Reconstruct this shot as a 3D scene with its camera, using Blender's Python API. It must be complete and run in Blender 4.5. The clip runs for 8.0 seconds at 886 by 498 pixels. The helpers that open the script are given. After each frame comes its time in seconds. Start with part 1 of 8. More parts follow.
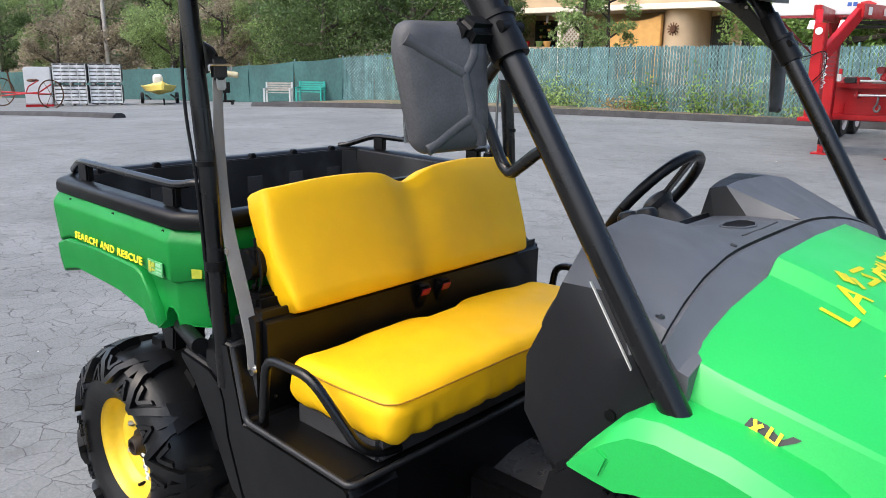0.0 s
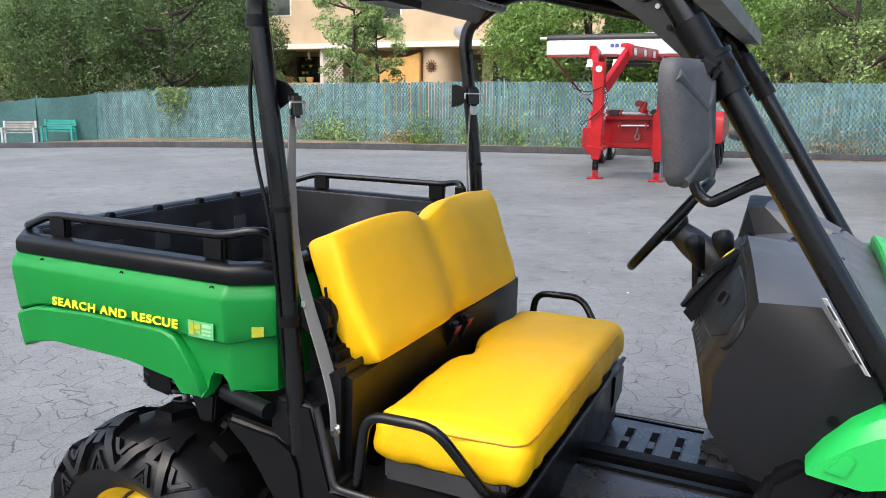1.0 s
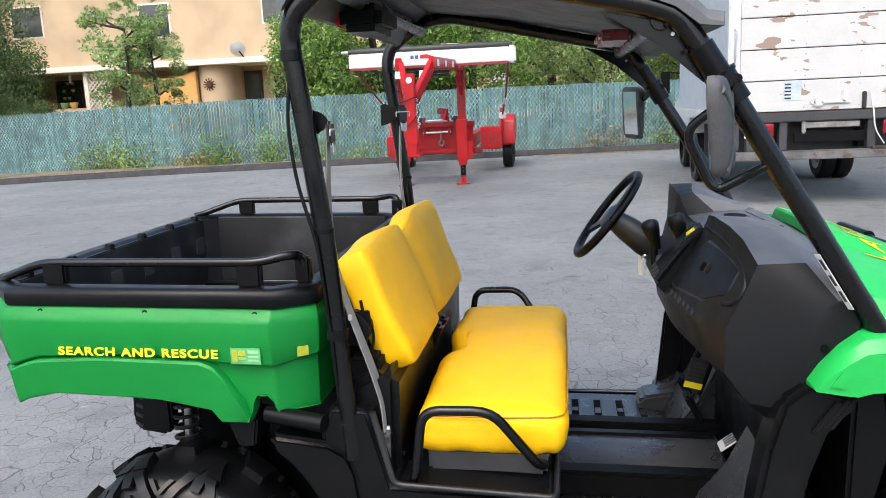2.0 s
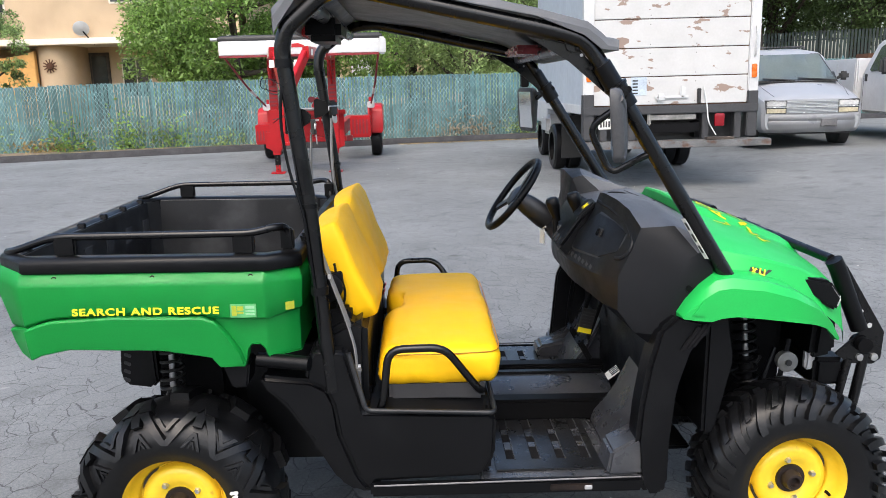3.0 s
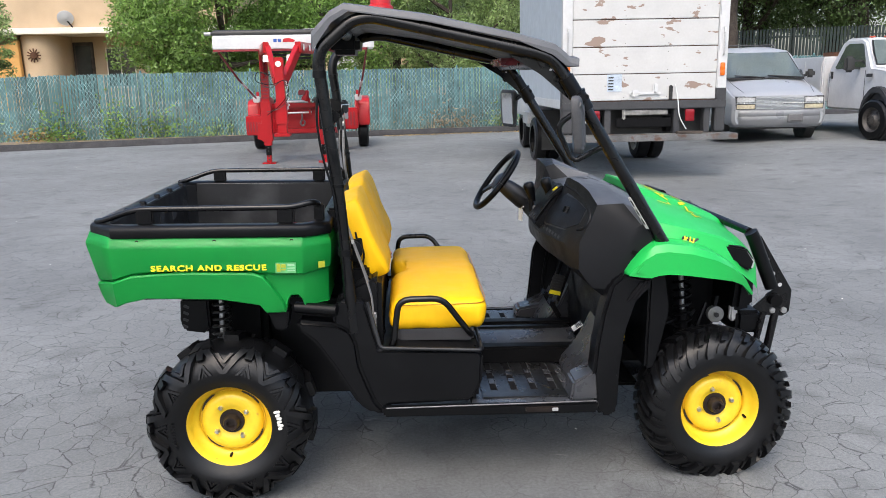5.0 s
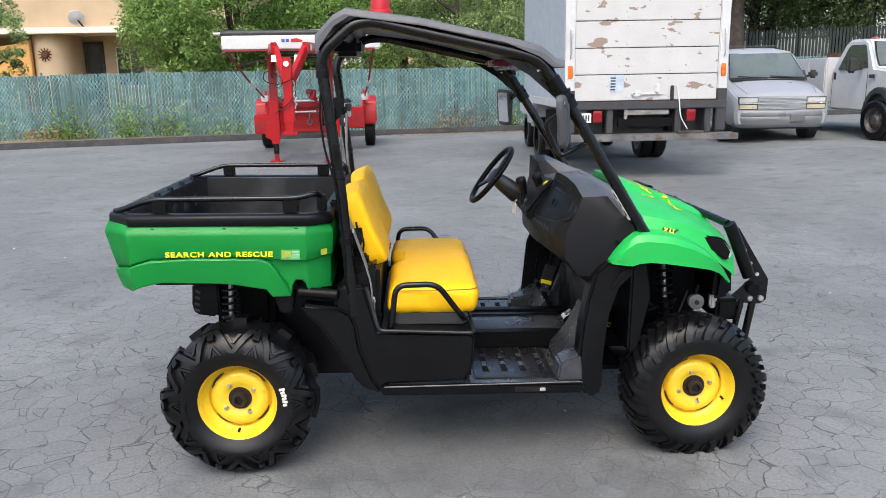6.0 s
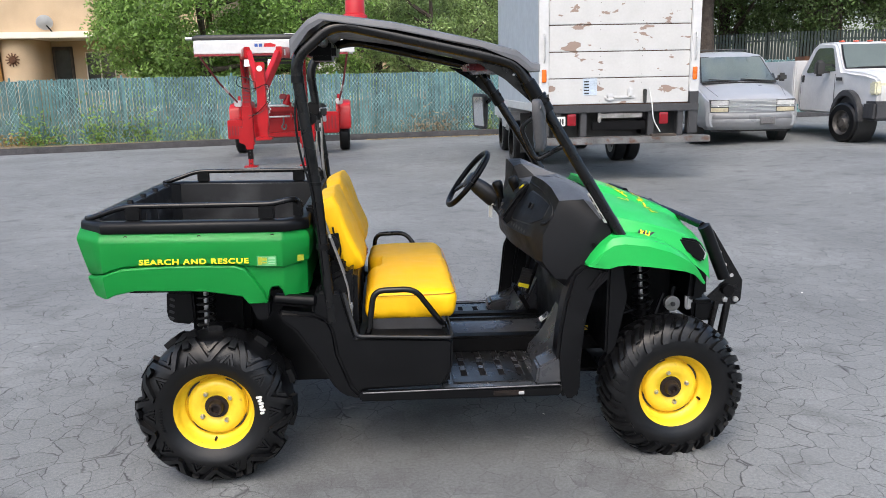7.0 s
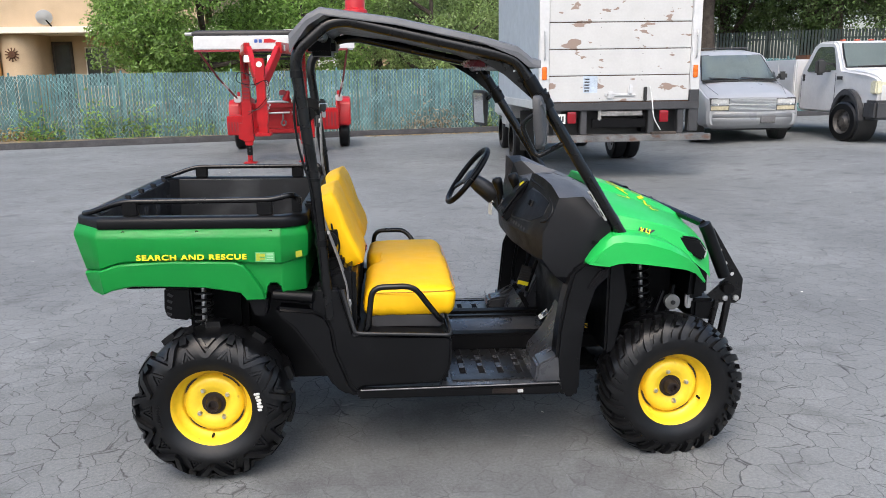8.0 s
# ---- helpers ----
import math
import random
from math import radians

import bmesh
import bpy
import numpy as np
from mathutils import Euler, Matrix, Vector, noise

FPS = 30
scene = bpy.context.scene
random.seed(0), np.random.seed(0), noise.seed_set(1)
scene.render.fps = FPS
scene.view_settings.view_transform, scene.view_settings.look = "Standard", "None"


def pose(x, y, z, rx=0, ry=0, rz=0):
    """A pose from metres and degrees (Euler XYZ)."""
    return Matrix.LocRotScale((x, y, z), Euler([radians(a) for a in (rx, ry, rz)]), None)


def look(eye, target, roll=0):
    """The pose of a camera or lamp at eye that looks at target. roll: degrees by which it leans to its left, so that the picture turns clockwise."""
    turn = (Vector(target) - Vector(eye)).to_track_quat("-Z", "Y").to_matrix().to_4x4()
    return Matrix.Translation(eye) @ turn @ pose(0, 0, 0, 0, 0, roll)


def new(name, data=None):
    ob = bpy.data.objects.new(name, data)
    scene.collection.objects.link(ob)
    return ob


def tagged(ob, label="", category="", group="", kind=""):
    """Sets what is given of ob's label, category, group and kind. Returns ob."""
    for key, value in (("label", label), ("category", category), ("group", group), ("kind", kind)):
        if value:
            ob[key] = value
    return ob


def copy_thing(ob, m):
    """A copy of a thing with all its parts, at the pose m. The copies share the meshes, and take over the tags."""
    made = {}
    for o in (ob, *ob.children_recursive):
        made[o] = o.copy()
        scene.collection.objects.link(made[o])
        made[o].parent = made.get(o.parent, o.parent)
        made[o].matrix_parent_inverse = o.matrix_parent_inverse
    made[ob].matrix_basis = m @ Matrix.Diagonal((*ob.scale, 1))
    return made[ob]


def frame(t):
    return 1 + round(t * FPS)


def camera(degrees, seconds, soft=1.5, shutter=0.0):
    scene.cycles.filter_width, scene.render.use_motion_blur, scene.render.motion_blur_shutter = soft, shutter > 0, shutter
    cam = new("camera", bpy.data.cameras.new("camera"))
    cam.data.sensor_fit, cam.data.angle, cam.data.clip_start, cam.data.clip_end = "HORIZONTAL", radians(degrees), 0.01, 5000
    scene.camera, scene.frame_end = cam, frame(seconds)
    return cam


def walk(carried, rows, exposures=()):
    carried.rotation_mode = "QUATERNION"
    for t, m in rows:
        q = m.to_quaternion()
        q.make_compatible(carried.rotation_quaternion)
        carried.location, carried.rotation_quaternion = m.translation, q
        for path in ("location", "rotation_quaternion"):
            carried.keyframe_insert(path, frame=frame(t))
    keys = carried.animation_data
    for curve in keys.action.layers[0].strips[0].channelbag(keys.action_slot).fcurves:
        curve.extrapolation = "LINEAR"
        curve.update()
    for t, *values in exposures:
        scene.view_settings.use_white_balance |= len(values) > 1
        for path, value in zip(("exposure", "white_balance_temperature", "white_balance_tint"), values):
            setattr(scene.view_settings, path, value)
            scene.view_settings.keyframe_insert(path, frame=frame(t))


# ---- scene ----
cam = camera(59.3, 8.0, soft=0.55)
PATH = [
    (0, (2.150, -1.711, 1.508), (0.855, -0.273, 1.004), 1.6),
    (0.3, (1.959, -1.846, 1.499), (0.737, -0.330, 1.042), 1.4),
    (0.5, (1.799, -1.915, 1.481), (0.651, -0.339, 1.036), 1.4),
    (0.7, (1.641, -1.971, 1.484), (0.610, -0.311, 1.062), 1.7),
    (0.9, (1.531, -2.051, 1.485), (0.644, -0.306, 1.077), 1.7),
    (1, (1.487, -2.110, 1.487), (0.678, -0.325, 1.084), 1.6),
    (1.2, (1.412, -2.220, 1.505), (0.764, -0.369, 1.111), 1.2),
    (2.3, (0.842, -2.569, 1.511), (0.667, -0.613, 1.132), -1.7),
    (2.5, (0.775, -2.682, 1.518), (0.711, -0.723, 1.123), -1.3),
    (3, (0.766, -2.957, 1.553), (0.825, -1.0, 1.144), -0.5),
    (3.5, (0.795, -3.145, 1.601), (0.861, -1.184, 1.216), -0.4),
    (4, (0.716, -3.297, 1.622), (0.822, -1.336, 1.244), -0.6),
    (4.5, (0.657, -3.443, 1.614), (0.789, -1.491, 1.198), -0.2),
    (5.8, (0.727, -3.795, 1.606), (0.779, -1.843, 1.172), 0.3),
    (6, (0.721, -3.813, 1.609), (0.808, -1.861, 1.179), 0.1),
    (6.5, (0.713, -3.811, 1.608), (0.847, -1.86, 1.185), 0.1),
    (7, (0.715, -3.806, 1.61), (0.864, -1.856, 1.19), -0.1),
    (7.5, (0.714, -3.796, 1.61), (0.863, -1.846, 1.19), 0.0),
    (8, (0.716, -3.789, 1.605), (0.867, -1.84, 1.178), 0.2),
]
# The lot falls a little towards the back of the vehicle: the path is laid level with the ground here.
LEVEL = pose(0, 0, 0.037, 0, 1.09, 0)
walk(cam, [(t, LEVEL @ look(e, g, r)) for t, e, g, r in PATH], exposures=[(0, 1.32), (1, 1.40), (3.5, 1.27), (8, 1.18)])

# ---- light ----
world = bpy.data.worlds.new("sky")
scene.world = world
world.use_nodes = True
wn = world.node_tree
sky = wn.nodes.new("ShaderNodeTexSky")
sky.sky_type = "NISHITA"
sky.sun_disc = False
sky.sun_elevation, sky.sun_rotation = radians(54), radians(200)
sky.air_density, sky.dust_density, sky.ozone_density = 1.0, 4.0, 1.0
wn.links.new(sky.outputs[0], wn.nodes["Background"].inputs[0])
wn.nodes["Background"].inputs[1].default_value = 0.15
sun = new("sun", bpy.data.lights.new("sun", "SUN"))
sun.data.energy, sun.data.angle, sun.data.color = 0.8, radians(60), (1.0, 0.95, 0.87)
sun.matrix_world = look((2.2, -8.6, 13), (0, 0, 0))

# ---- materials ----


def mat(name, color, rough=0.6, metal=0.0, vary=0.25, grain=40.0, bump=0.0, coarse=3.0, rand=0.0, coat=0.0, spec=0.5,
        spot=None, spot_at=(0.6, 0.7), spot_scale=8.0, island=False):
    """A surface with variation at two scales, fine relief and, where given, stains of another colour."""
    m = bpy.data.materials.new(name)
    m.use_nodes = True
    t = m.node_tree
    b = t.nodes["Principled BSDF"]
    n, link = t.nodes.new, t.links.new
    co = n("ShaderNodeTexCoord").outputs["Object"]

    def noise_at(scale, detail=4.0):
        k = n("ShaderNodeTexNoise")
        k.inputs["Scale"].default_value, k.inputs["Detail"].default_value = scale, detail
        link(co, k.inputs["Vector"])
        return k.outputs["Fac"]

    def rng(src, a, z, lo=0.0, hi=1.0):
        k = n("ShaderNodeMapRange")
        k.inputs["From Min"].default_value, k.inputs["From Max"].default_value = a, z
        k.inputs["To Min"].default_value, k.inputs["To Max"].default_value = lo, hi
        link(src, k.inputs["Value"])
        return k.outputs["Result"]

    def times(src, fac):
        k = n("ShaderNodeVectorMath")
        k.operation = "SCALE"
        link(src, k.inputs[0])
        link(fac, k.inputs["Scale"])
        return k.outputs["Vector"]

    base = n("ShaderNodeRGB")
    base.outputs[0].default_value = (*color, 1)
    out = times(base.outputs[0], rng(noise_at(coarse), 0.3, 0.7, 1 - vary, 1 + vary))
    fine = noise_at(grain, 6.0)
    out = times(out, rng(fine, 0.3, 0.7, 1 - vary * 0.6, 1 + vary * 0.6))
    if rand:
        src = n("ShaderNodeNewGeometry").outputs["Random Per Island"] if island else n("ShaderNodeObjectInfo").outputs["Random"]
        out = times(out, rng(src, 0, 1, 1 - rand, 1 + rand))
    if spot:
        mix = n("ShaderNodeMix")
        mix.data_type = "RGBA"
        link(rng(noise_at(spot_scale, 5.0), *spot_at), mix.inputs["Factor"])
        link(out, mix.inputs["A"])
        mix.inputs["B"].default_value = (*spot, 1)
        out = mix.outputs["Result"]
    link(out, b.inputs["Base Color"])
    link(rng(noise_at(coarse * 3.1), 0.3, 0.7, max(0.02, rough - 0.08), min(1, rough + 0.08)), b.inputs["Roughness"])
    b.inputs["Metallic"].default_value = metal
    b.inputs["Coat Weight"].default_value = coat
    b.inputs["Coat Roughness"].default_value = 0.2
    b.inputs["Specular IOR Level"].default_value = spec
    if bump:
        k = n("ShaderNodeBump")
        k.inputs["Strength"].default_value, k.inputs["Distance"].default_value = 0.6, bump
        link(fine, k.inputs["Height"])
        link(k.outputs[0], b.inputs["Normal"])
    return m


def glass(name, color, rough=0.03):
    m = bpy.data.materials.new(name)
    m.use_nodes = True
    b = m.node_tree.nodes["Principled BSDF"]
    b.inputs["Base Color"].default_value = (*color, 1)
    b.inputs["Roughness"].default_value, b.inputs["Transmission Weight"].default_value = rough, 1.0
    b.inputs["IOR"].default_value = 1.2
    return m


def asphalt_material():
    """Worn grey asphalt, cracked into uneven plates, with paler dusty and darker oily stains and painted shade."""
    m = bpy.data.materials.new("cracked_asphalt")
    m.use_nodes = True
    t = m.node_tree
    b = t.nodes["Principled BSDF"]
    n, link = t.nodes.new, t.links.new
    co = n("ShaderNodeTexCoord").outputs["Object"]

    def tex(kind, scale, src=co, **v):
        k = n(kind)
        k.inputs["Scale"].default_value = scale
        for key, val in v.items():
            k.inputs[key].default_value = val
        link(src, k.inputs["Vector"])
        return k

    def rng(src, a, z, lo=0.0, hi=1.0):
        k = n("ShaderNodeMapRange")
        k.inputs[1].default_value, k.inputs[2].default_value, k.inputs[3].default_value, k.inputs[4].default_value = a, z, lo, hi
        link(src, k.inputs[0])
        return k.outputs[0]

    def math2(op, p, q):
        k = n("ShaderNodeMath")
        k.operation = op
        for i, s in enumerate((p, q)):
            if isinstance(s, (int, float)):
                k.inputs[i].default_value = s
            else:
                link(s, k.inputs[i])
        return k.outputs[0]

    def warped(scale, amount, detail):
        k = n("ShaderNodeVectorMath")
        k.operation = "MULTIPLY_ADD"
        link(tex("ShaderNodeTexNoise", scale, Detail=detail).outputs["Color"], k.inputs[0])
        k.inputs[1].default_value = (amount, amount, 0.0)
        link(co, k.inputs[2])
        return k

    def stretched(src, x, y):
        k = n("ShaderNodeVectorMath")
        k.operation = "MULTIPLY"
        link(src, k.inputs[0])
        k.inputs[1].default_value = (x, y, 1.0)
        return k.outputs[0]

    warp = warped(4.0, 0.17, 5.0)
    plate_space = stretched(warp.outputs[0], 0.98, 0.88)

    def cracked(scale, width):
        v = n("ShaderNodeTexVoronoi")
        v.feature = "DISTANCE_TO_EDGE"
        v.inputs["Scale"].default_value = scale
        v.inputs["Randomness"].default_value = 0.92
        link(plate_space, v.inputs["Vector"])
        uneven = rng(tex("ShaderNodeTexNoise", 9.0, Detail=4.0).outputs["Fac"], 0.35, 0.65, width * 0.55, width * 1.5)
        k = n("ShaderNodeMapRange")
        k.inputs[1].default_value, k.inputs[3].default_value, k.inputs[4].default_value = 0.0, 1.0, 0.0
        link(v.outputs["Distance"], k.inputs[0])
        link(uneven, k.inputs[2])
        return k.outputs[0]

    near_plates, fine_plates = cracked(8.6, 0.0205), cracked(16.0, 0.017)
    # the plates are broken through near the vehicle; farther back the seal coat hides most of them
    split = n("ShaderNodeSeparateXYZ")
    link(co, split.inputs[0])
    worn = math2("MAXIMUM", rng(split.outputs[1], 1.0, 9.0, 1.0, 0.40), rng(tex("ShaderNodeTexNoise", 0.4, Detail=3.0).outputs["Fac"], 0.45, 0.62, 0.0, 0.85))
    small = math2("MULTIPLY", fine_plates, rng(tex("ShaderNodeTexNoise", 0.7, Detail=3.0).outputs["Fac"], 0.52, 0.66))
    crack = math2("MULTIPLY", math2("MAXIMUM", near_plates, small), worn)
    crack = math2("MULTIPLY", crack, rng(tex("ShaderNodeTexNoise", 2.6, Detail=5.0).outputs["Fac"], 0.34, 0.54, 0.60, 1.0))
    mix = n("ShaderNodeMix")
    mix.data_type = "RGBA"
    link(rng(tex("ShaderNodeTexNoise", 0.5, Detail=6.0).outputs["Fac"], 0.32, 0.68), mix.inputs["Factor"])
    mix.inputs["A"].default_value, mix.inputs["B"].default_value = ASPHALT
    stain = n("ShaderNodeMix")
    stain.data_type = "RGBA"
    link(rng(tex("ShaderNodeTexNoise", 3.1, Detail=4.0).outputs["Fac"], 0.55, 0.74, 0, 0.45), stain.inputs["Factor"])
    link(mix.outputs["Result"], stain.inputs["A"])
    stain.inputs["B"].default_value = (0.035, 0.035, 0.037, 1)
    # an oily, damp patch with the vehicle's own shade painted into it
    shade_and_oil = n("ShaderNodeMix")
    shade_and_oil.data_type = "RGBA"
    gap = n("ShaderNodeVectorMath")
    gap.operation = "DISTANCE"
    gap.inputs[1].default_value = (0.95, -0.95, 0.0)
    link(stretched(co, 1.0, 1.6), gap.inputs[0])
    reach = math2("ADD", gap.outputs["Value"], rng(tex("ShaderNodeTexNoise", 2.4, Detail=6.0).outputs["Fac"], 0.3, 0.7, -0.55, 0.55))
    link(rng(reach, 0.70, 1.25, 0.42, 0.0), shade_and_oil.inputs["Factor"])
    link(stain.outputs["Result"], shade_and_oil.inputs["A"])
    shade_and_oil.inputs["B"].default_value = (0.040, 0.040, 0.043, 1)
    grains = tex("ShaderNodeTexNoise", 260.0, Detail=2.0).outputs["Fac"]
    specks = rng(tex("ShaderNodeTexNoise", 70.0, Detail=3.0).outputs["Fac"], 0.35, 0.65, 0.86, 1.14)
    k = n("ShaderNodeVectorMath")
    k.operation = "SCALE"
    link(shade_and_oil.outputs["Result"], k.inputs[0])
    plates = n("ShaderNodeTexVoronoi")
    plates.inputs["Scale"].default_value = 8.6
    plates.inputs["Randomness"].default_value = 0.92
    link(plate_space, plates.inputs["Vector"])
    tone = n("ShaderNodeSeparateColor")
    link(plates.outputs["Color"], tone.inputs[0])
    specks = math2("MULTIPLY", specks, rng(tone.outputs[0], 0.0, 1.0, 0.94, 1.06))
    link(math2("MULTIPLY", rng(grains, 0.3, 0.7, 0.78, 1.22), specks), k.inputs["Scale"])
    flake = n("ShaderNodeMix")
    flake.data_type = "RGBA"
    link(rng(tex("ShaderNodeTexNoise", 5.5, src=stretched(co, 0.5, 1.3), Detail=6.0).outputs["Fac"], 0.70, 0.73, 0.0, 0.75), flake.inputs["Factor"])
    link(k.outputs[0], flake.inputs["A"])
    flake.inputs["B"].default_value = (0.24, 0.24, 0.235, 1)
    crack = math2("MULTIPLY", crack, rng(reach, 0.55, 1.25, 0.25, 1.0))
    dark = n("ShaderNodeMix")
    dark.data_type = "RGBA"
    link(math2("MULTIPLY", crack, 0.9), dark.inputs["Factor"])
    link(flake.outputs["Result"], dark.inputs["A"])
    dark.inputs["B"].default_value = (0.014, 0.014, 0.016, 1)
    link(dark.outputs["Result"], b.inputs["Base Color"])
    b.inputs["Roughness"].default_value = 0.75
    bump = n("ShaderNodeBump")
    bump.inputs["Distance"].default_value, bump.inputs["Strength"].default_value = 0.004, 0.5
    link(math2("SUBTRACT", math2("MULTIPLY", grains, 0.25), crack), bump.inputs["Height"])
    link(bump.outputs[0], b.inputs["Normal"])
    return m


ASPHALT = (0.118, 0.125, 0.126, 1), (0.172, 0.181, 0.181, 1)
asphalt = asphalt_material()
kerb_black = mat("tarred_kerb", (0.027, 0.027, 0.029), 0.85, vary=0.4, grain=30, bump=0.01)
soil = mat("dry_soil", (0.16, 0.12, 0.075), 0.95, vary=0.4, grain=12, bump=0.02, spot=(0.06, 0.075, 0.025), spot_at=(0.5, 0.6), spot_scale=0.6)
green_paint = mat("green_body_plastic", (0.011, 0.378, 0.066), 0.38, vary=0.07, grain=300, coarse=2, spec=0.52)
yellow_vinyl = mat("yellow_vinyl", (0.86, 0.485, 0.005), 0.52, vary=0.07, grain=420, coarse=5, bump=0.0012, spec=0.28)
yellow_paint = mat("yellow_wheel_paint", (0.76, 0.52, 0.025), 0.40, vary=0.08, grain=60, coat=0.15, spot=(0.25, 0.15, 0.03), spot_at=(0.68, 0.76), spot_scale=14)
yellow_film = mat("yellow_lettering", (0.85, 0.72, 0.02), 0.4, vary=0.08)
black_plastic = mat("black_grained_plastic", (0.0024, 0.0026, 0.0032), 0.38, vary=0.25, grain=500, bump=0.0006, coarse=4, spec=0.20)
bed_liner = mat("scuffed_bed_liner", (0.0100, 0.0108, 0.0125), 0.42, vary=0.35, grain=200, bump=0.0008, coarse=3, spot=(0.045, 0.047, 0.050), spot_at=(0.5, 0.8), spot_scale=6, spec=0.45)
black_dusty = mat("dusty_black_plastic", (0.0020, 0.0022, 0.0028), 0.38, vary=0.3, grain=300, bump=0.0006, coarse=3, spot=(0.0062, 0.0066, 0.0074), spot_at=(0.55, 0.8), spot_scale=5, spec=0.24)
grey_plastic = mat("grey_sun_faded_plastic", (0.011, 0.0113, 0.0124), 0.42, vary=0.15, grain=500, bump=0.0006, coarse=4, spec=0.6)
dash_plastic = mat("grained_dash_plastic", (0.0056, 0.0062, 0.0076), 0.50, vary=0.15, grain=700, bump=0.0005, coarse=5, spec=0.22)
# Lighter copy of the dash plastic; the sky's light is put into its colour.
skylit_plastic = mat("skylit_top_plastic", (0.078, 0.083, 0.092), 0.5, vary=0.18, grain=600, bump=0.0008, coarse=4, spec=0.5)
coil_grey = mat("dusty_black_coil_spring", (0.012, 0.012, 0.012), 0.4, vary=0.3, grain=60)
yellow_dull = mat("dull_yellow_reflector", (0.33, 0.37, 0.03), 0.35, vary=0.2, grain=90)
tube_black = mat("black_powder_coat", (0.0022, 0.0023, 0.0027), 0.27, vary=0.2, grain=200, spec=0.42)
dark_metal = mat("dark_greasy_metal", (0.0035, 0.0035, 0.004), 0.5, vary=0.4, grain=40, spec=0.12)
rubber = mat("tyre_rubber", (0.0030, 0.0032, 0.0038), 0.38, vary=0.3, grain=60, bump=0.001, spot=(0.026, 0.024, 0.020), spot_at=(0.66, 0.90), spot_scale=5, spec=0.36)
steel = mat("bright_steel", (0.55, 0.55, 0.55), 0.35, metal=0.9, vary=0.2)
rust = mat("rusty_steel", (0.09, 0.04, 0.02), 0.8, metal=0.3, vary=0.4, grain=90)
floor_dusty = mat("dusty_floor_plastic", (0.032, 0.034, 0.039), 0.30, vary=0.4, grain=120, bump=0.0008, coarse=5, spot=(0.058, 0.059, 0.062), spot_at=(0.5, 0.75), spot_scale=7, spec=0.65)
mat_black = mat("scuffed_black_mat", (0.0085, 0.0090, 0.0100), 0.30, vary=0.4, grain=160, bump=0.0008, coarse=6, spot=(0.022, 0.022, 0.022), spot_at=(0.58, 0.8), spot_scale=9, spec=0.5)
webbing = mat("grey_webbing", (0.20, 0.198, 0.192), 0.85, vary=0.25, grain=500, bump=0.001)
webbing_dark = mat("dark_ribbed_webbing", (0.028, 0.028, 0.028), 0.8, vary=0.2, grain=700)
red_plastic = mat("red_plastic", (0.42, 0.007, 0.013), 0.35, vary=0.1)
amber = mat("amber_lens", (0.6, 0.13, 0.012), 0.25, vary=0.1)
white_label = mat("white_label", (0.7, 0.7, 0.66), 0.5, vary=0.1)
ink = mat("black_ink", (0.02, 0.02, 0.02), 0.5)
# Dull black painted for the shade in openings and hollows.
recess_black = mat("dull_recess_black", (0.008, 0.008, 0.009), 0.95, vary=0.2, grain=200, spec=0.08)
lens_clear = mat("clear_lens", (0.42, 0.43, 0.43), 0.10, vary=0.3, grain=30, coat=0.6)
mirror_glass = mat("mirror", (0.85, 0.87, 0.88), 0.03, metal=1.0, vary=0.01)
window_dark = mat("dark_window", (0.03, 0.035, 0.035), 0.06, vary=0.2, coat=0.6)
red_paint = mat("red_trailer_paint", (0.33, 0.0040, 0.008), 0.36, vary=0.14, grain=50, spec=0.35)
white_paint = mat("white_paint", (0.52, 0.53, 0.535), 0.42, vary=0.06, grain=20, spot=(0.46, 0.44, 0.40), spot_at=(0.66, 0.85), spot_scale=3, coat=0.2)
box_side = mat("grey_white_box_panel", (0.40, 0.445, 0.485), 0.5, vary=0.06, grain=10)
door_paint = mat("peeling_white_paint", (0.465, 0.47, 0.465), 0.5, vary=0.05, grain=30, spot=(0.25, 0.185, 0.15), spot_at=(0.61, 0.622), spot_scale=4.4)
for link_ in [k for k in door_paint.node_tree.links if k.to_socket.name == "Vector" and abs(k.to_node.inputs["Scale"].default_value - 4.4) < 1e-3]:
    flat = door_paint.node_tree.nodes.new("ShaderNodeVectorMath")  # the paint flakes off in low, broad patches
    flat.operation = "MULTIPLY"
    flat.inputs[1].default_value = (0.62, 1.0, 1.35)
    source, target = link_.from_socket, link_.to_socket
    door_paint.node_tree.links.new(source, flat.inputs[0])
    door_paint.node_tree.links.new(flat.outputs[0], target)
silver_paint = mat("silver_paint", (0.31, 0.325, 0.345), 0.34, metal=0.15, vary=0.03, grain=300, coarse=0.8, coat=0.3)
mirror_grey = mat("faded_grey_mirror_plastic", (0.060, 0.061, 0.065), 0.6, vary=0.3, grain=300, bump=0.0006, coarse=9, spot=(0.034, 0.035, 0.038), spot_at=(0.5, 0.7), spot_scale=16)
pale_edge = mat("pale_sill_edge", (0.10, 0.10, 0.105), 0.4, vary=0.5, grain=60, coarse=8)
plinth_grey = mat("dusty_grey_plastic", (0.03, 0.03, 0.032), 0.6, vary=0.3, grain=300, coarse=6)
hub_brown = mat("dark_oily_hub", (0.014, 0.009, 0.007), 0.45, vary=0.4, grain=60, spec=0.35)
chrome = mat("chrome", (0.75, 0.77, 0.78), 0.2, metal=0.8, vary=0.1)
grey_trim = mat("dark_grey_trim", (0.034, 0.035, 0.038), 0.55, vary=0.2)
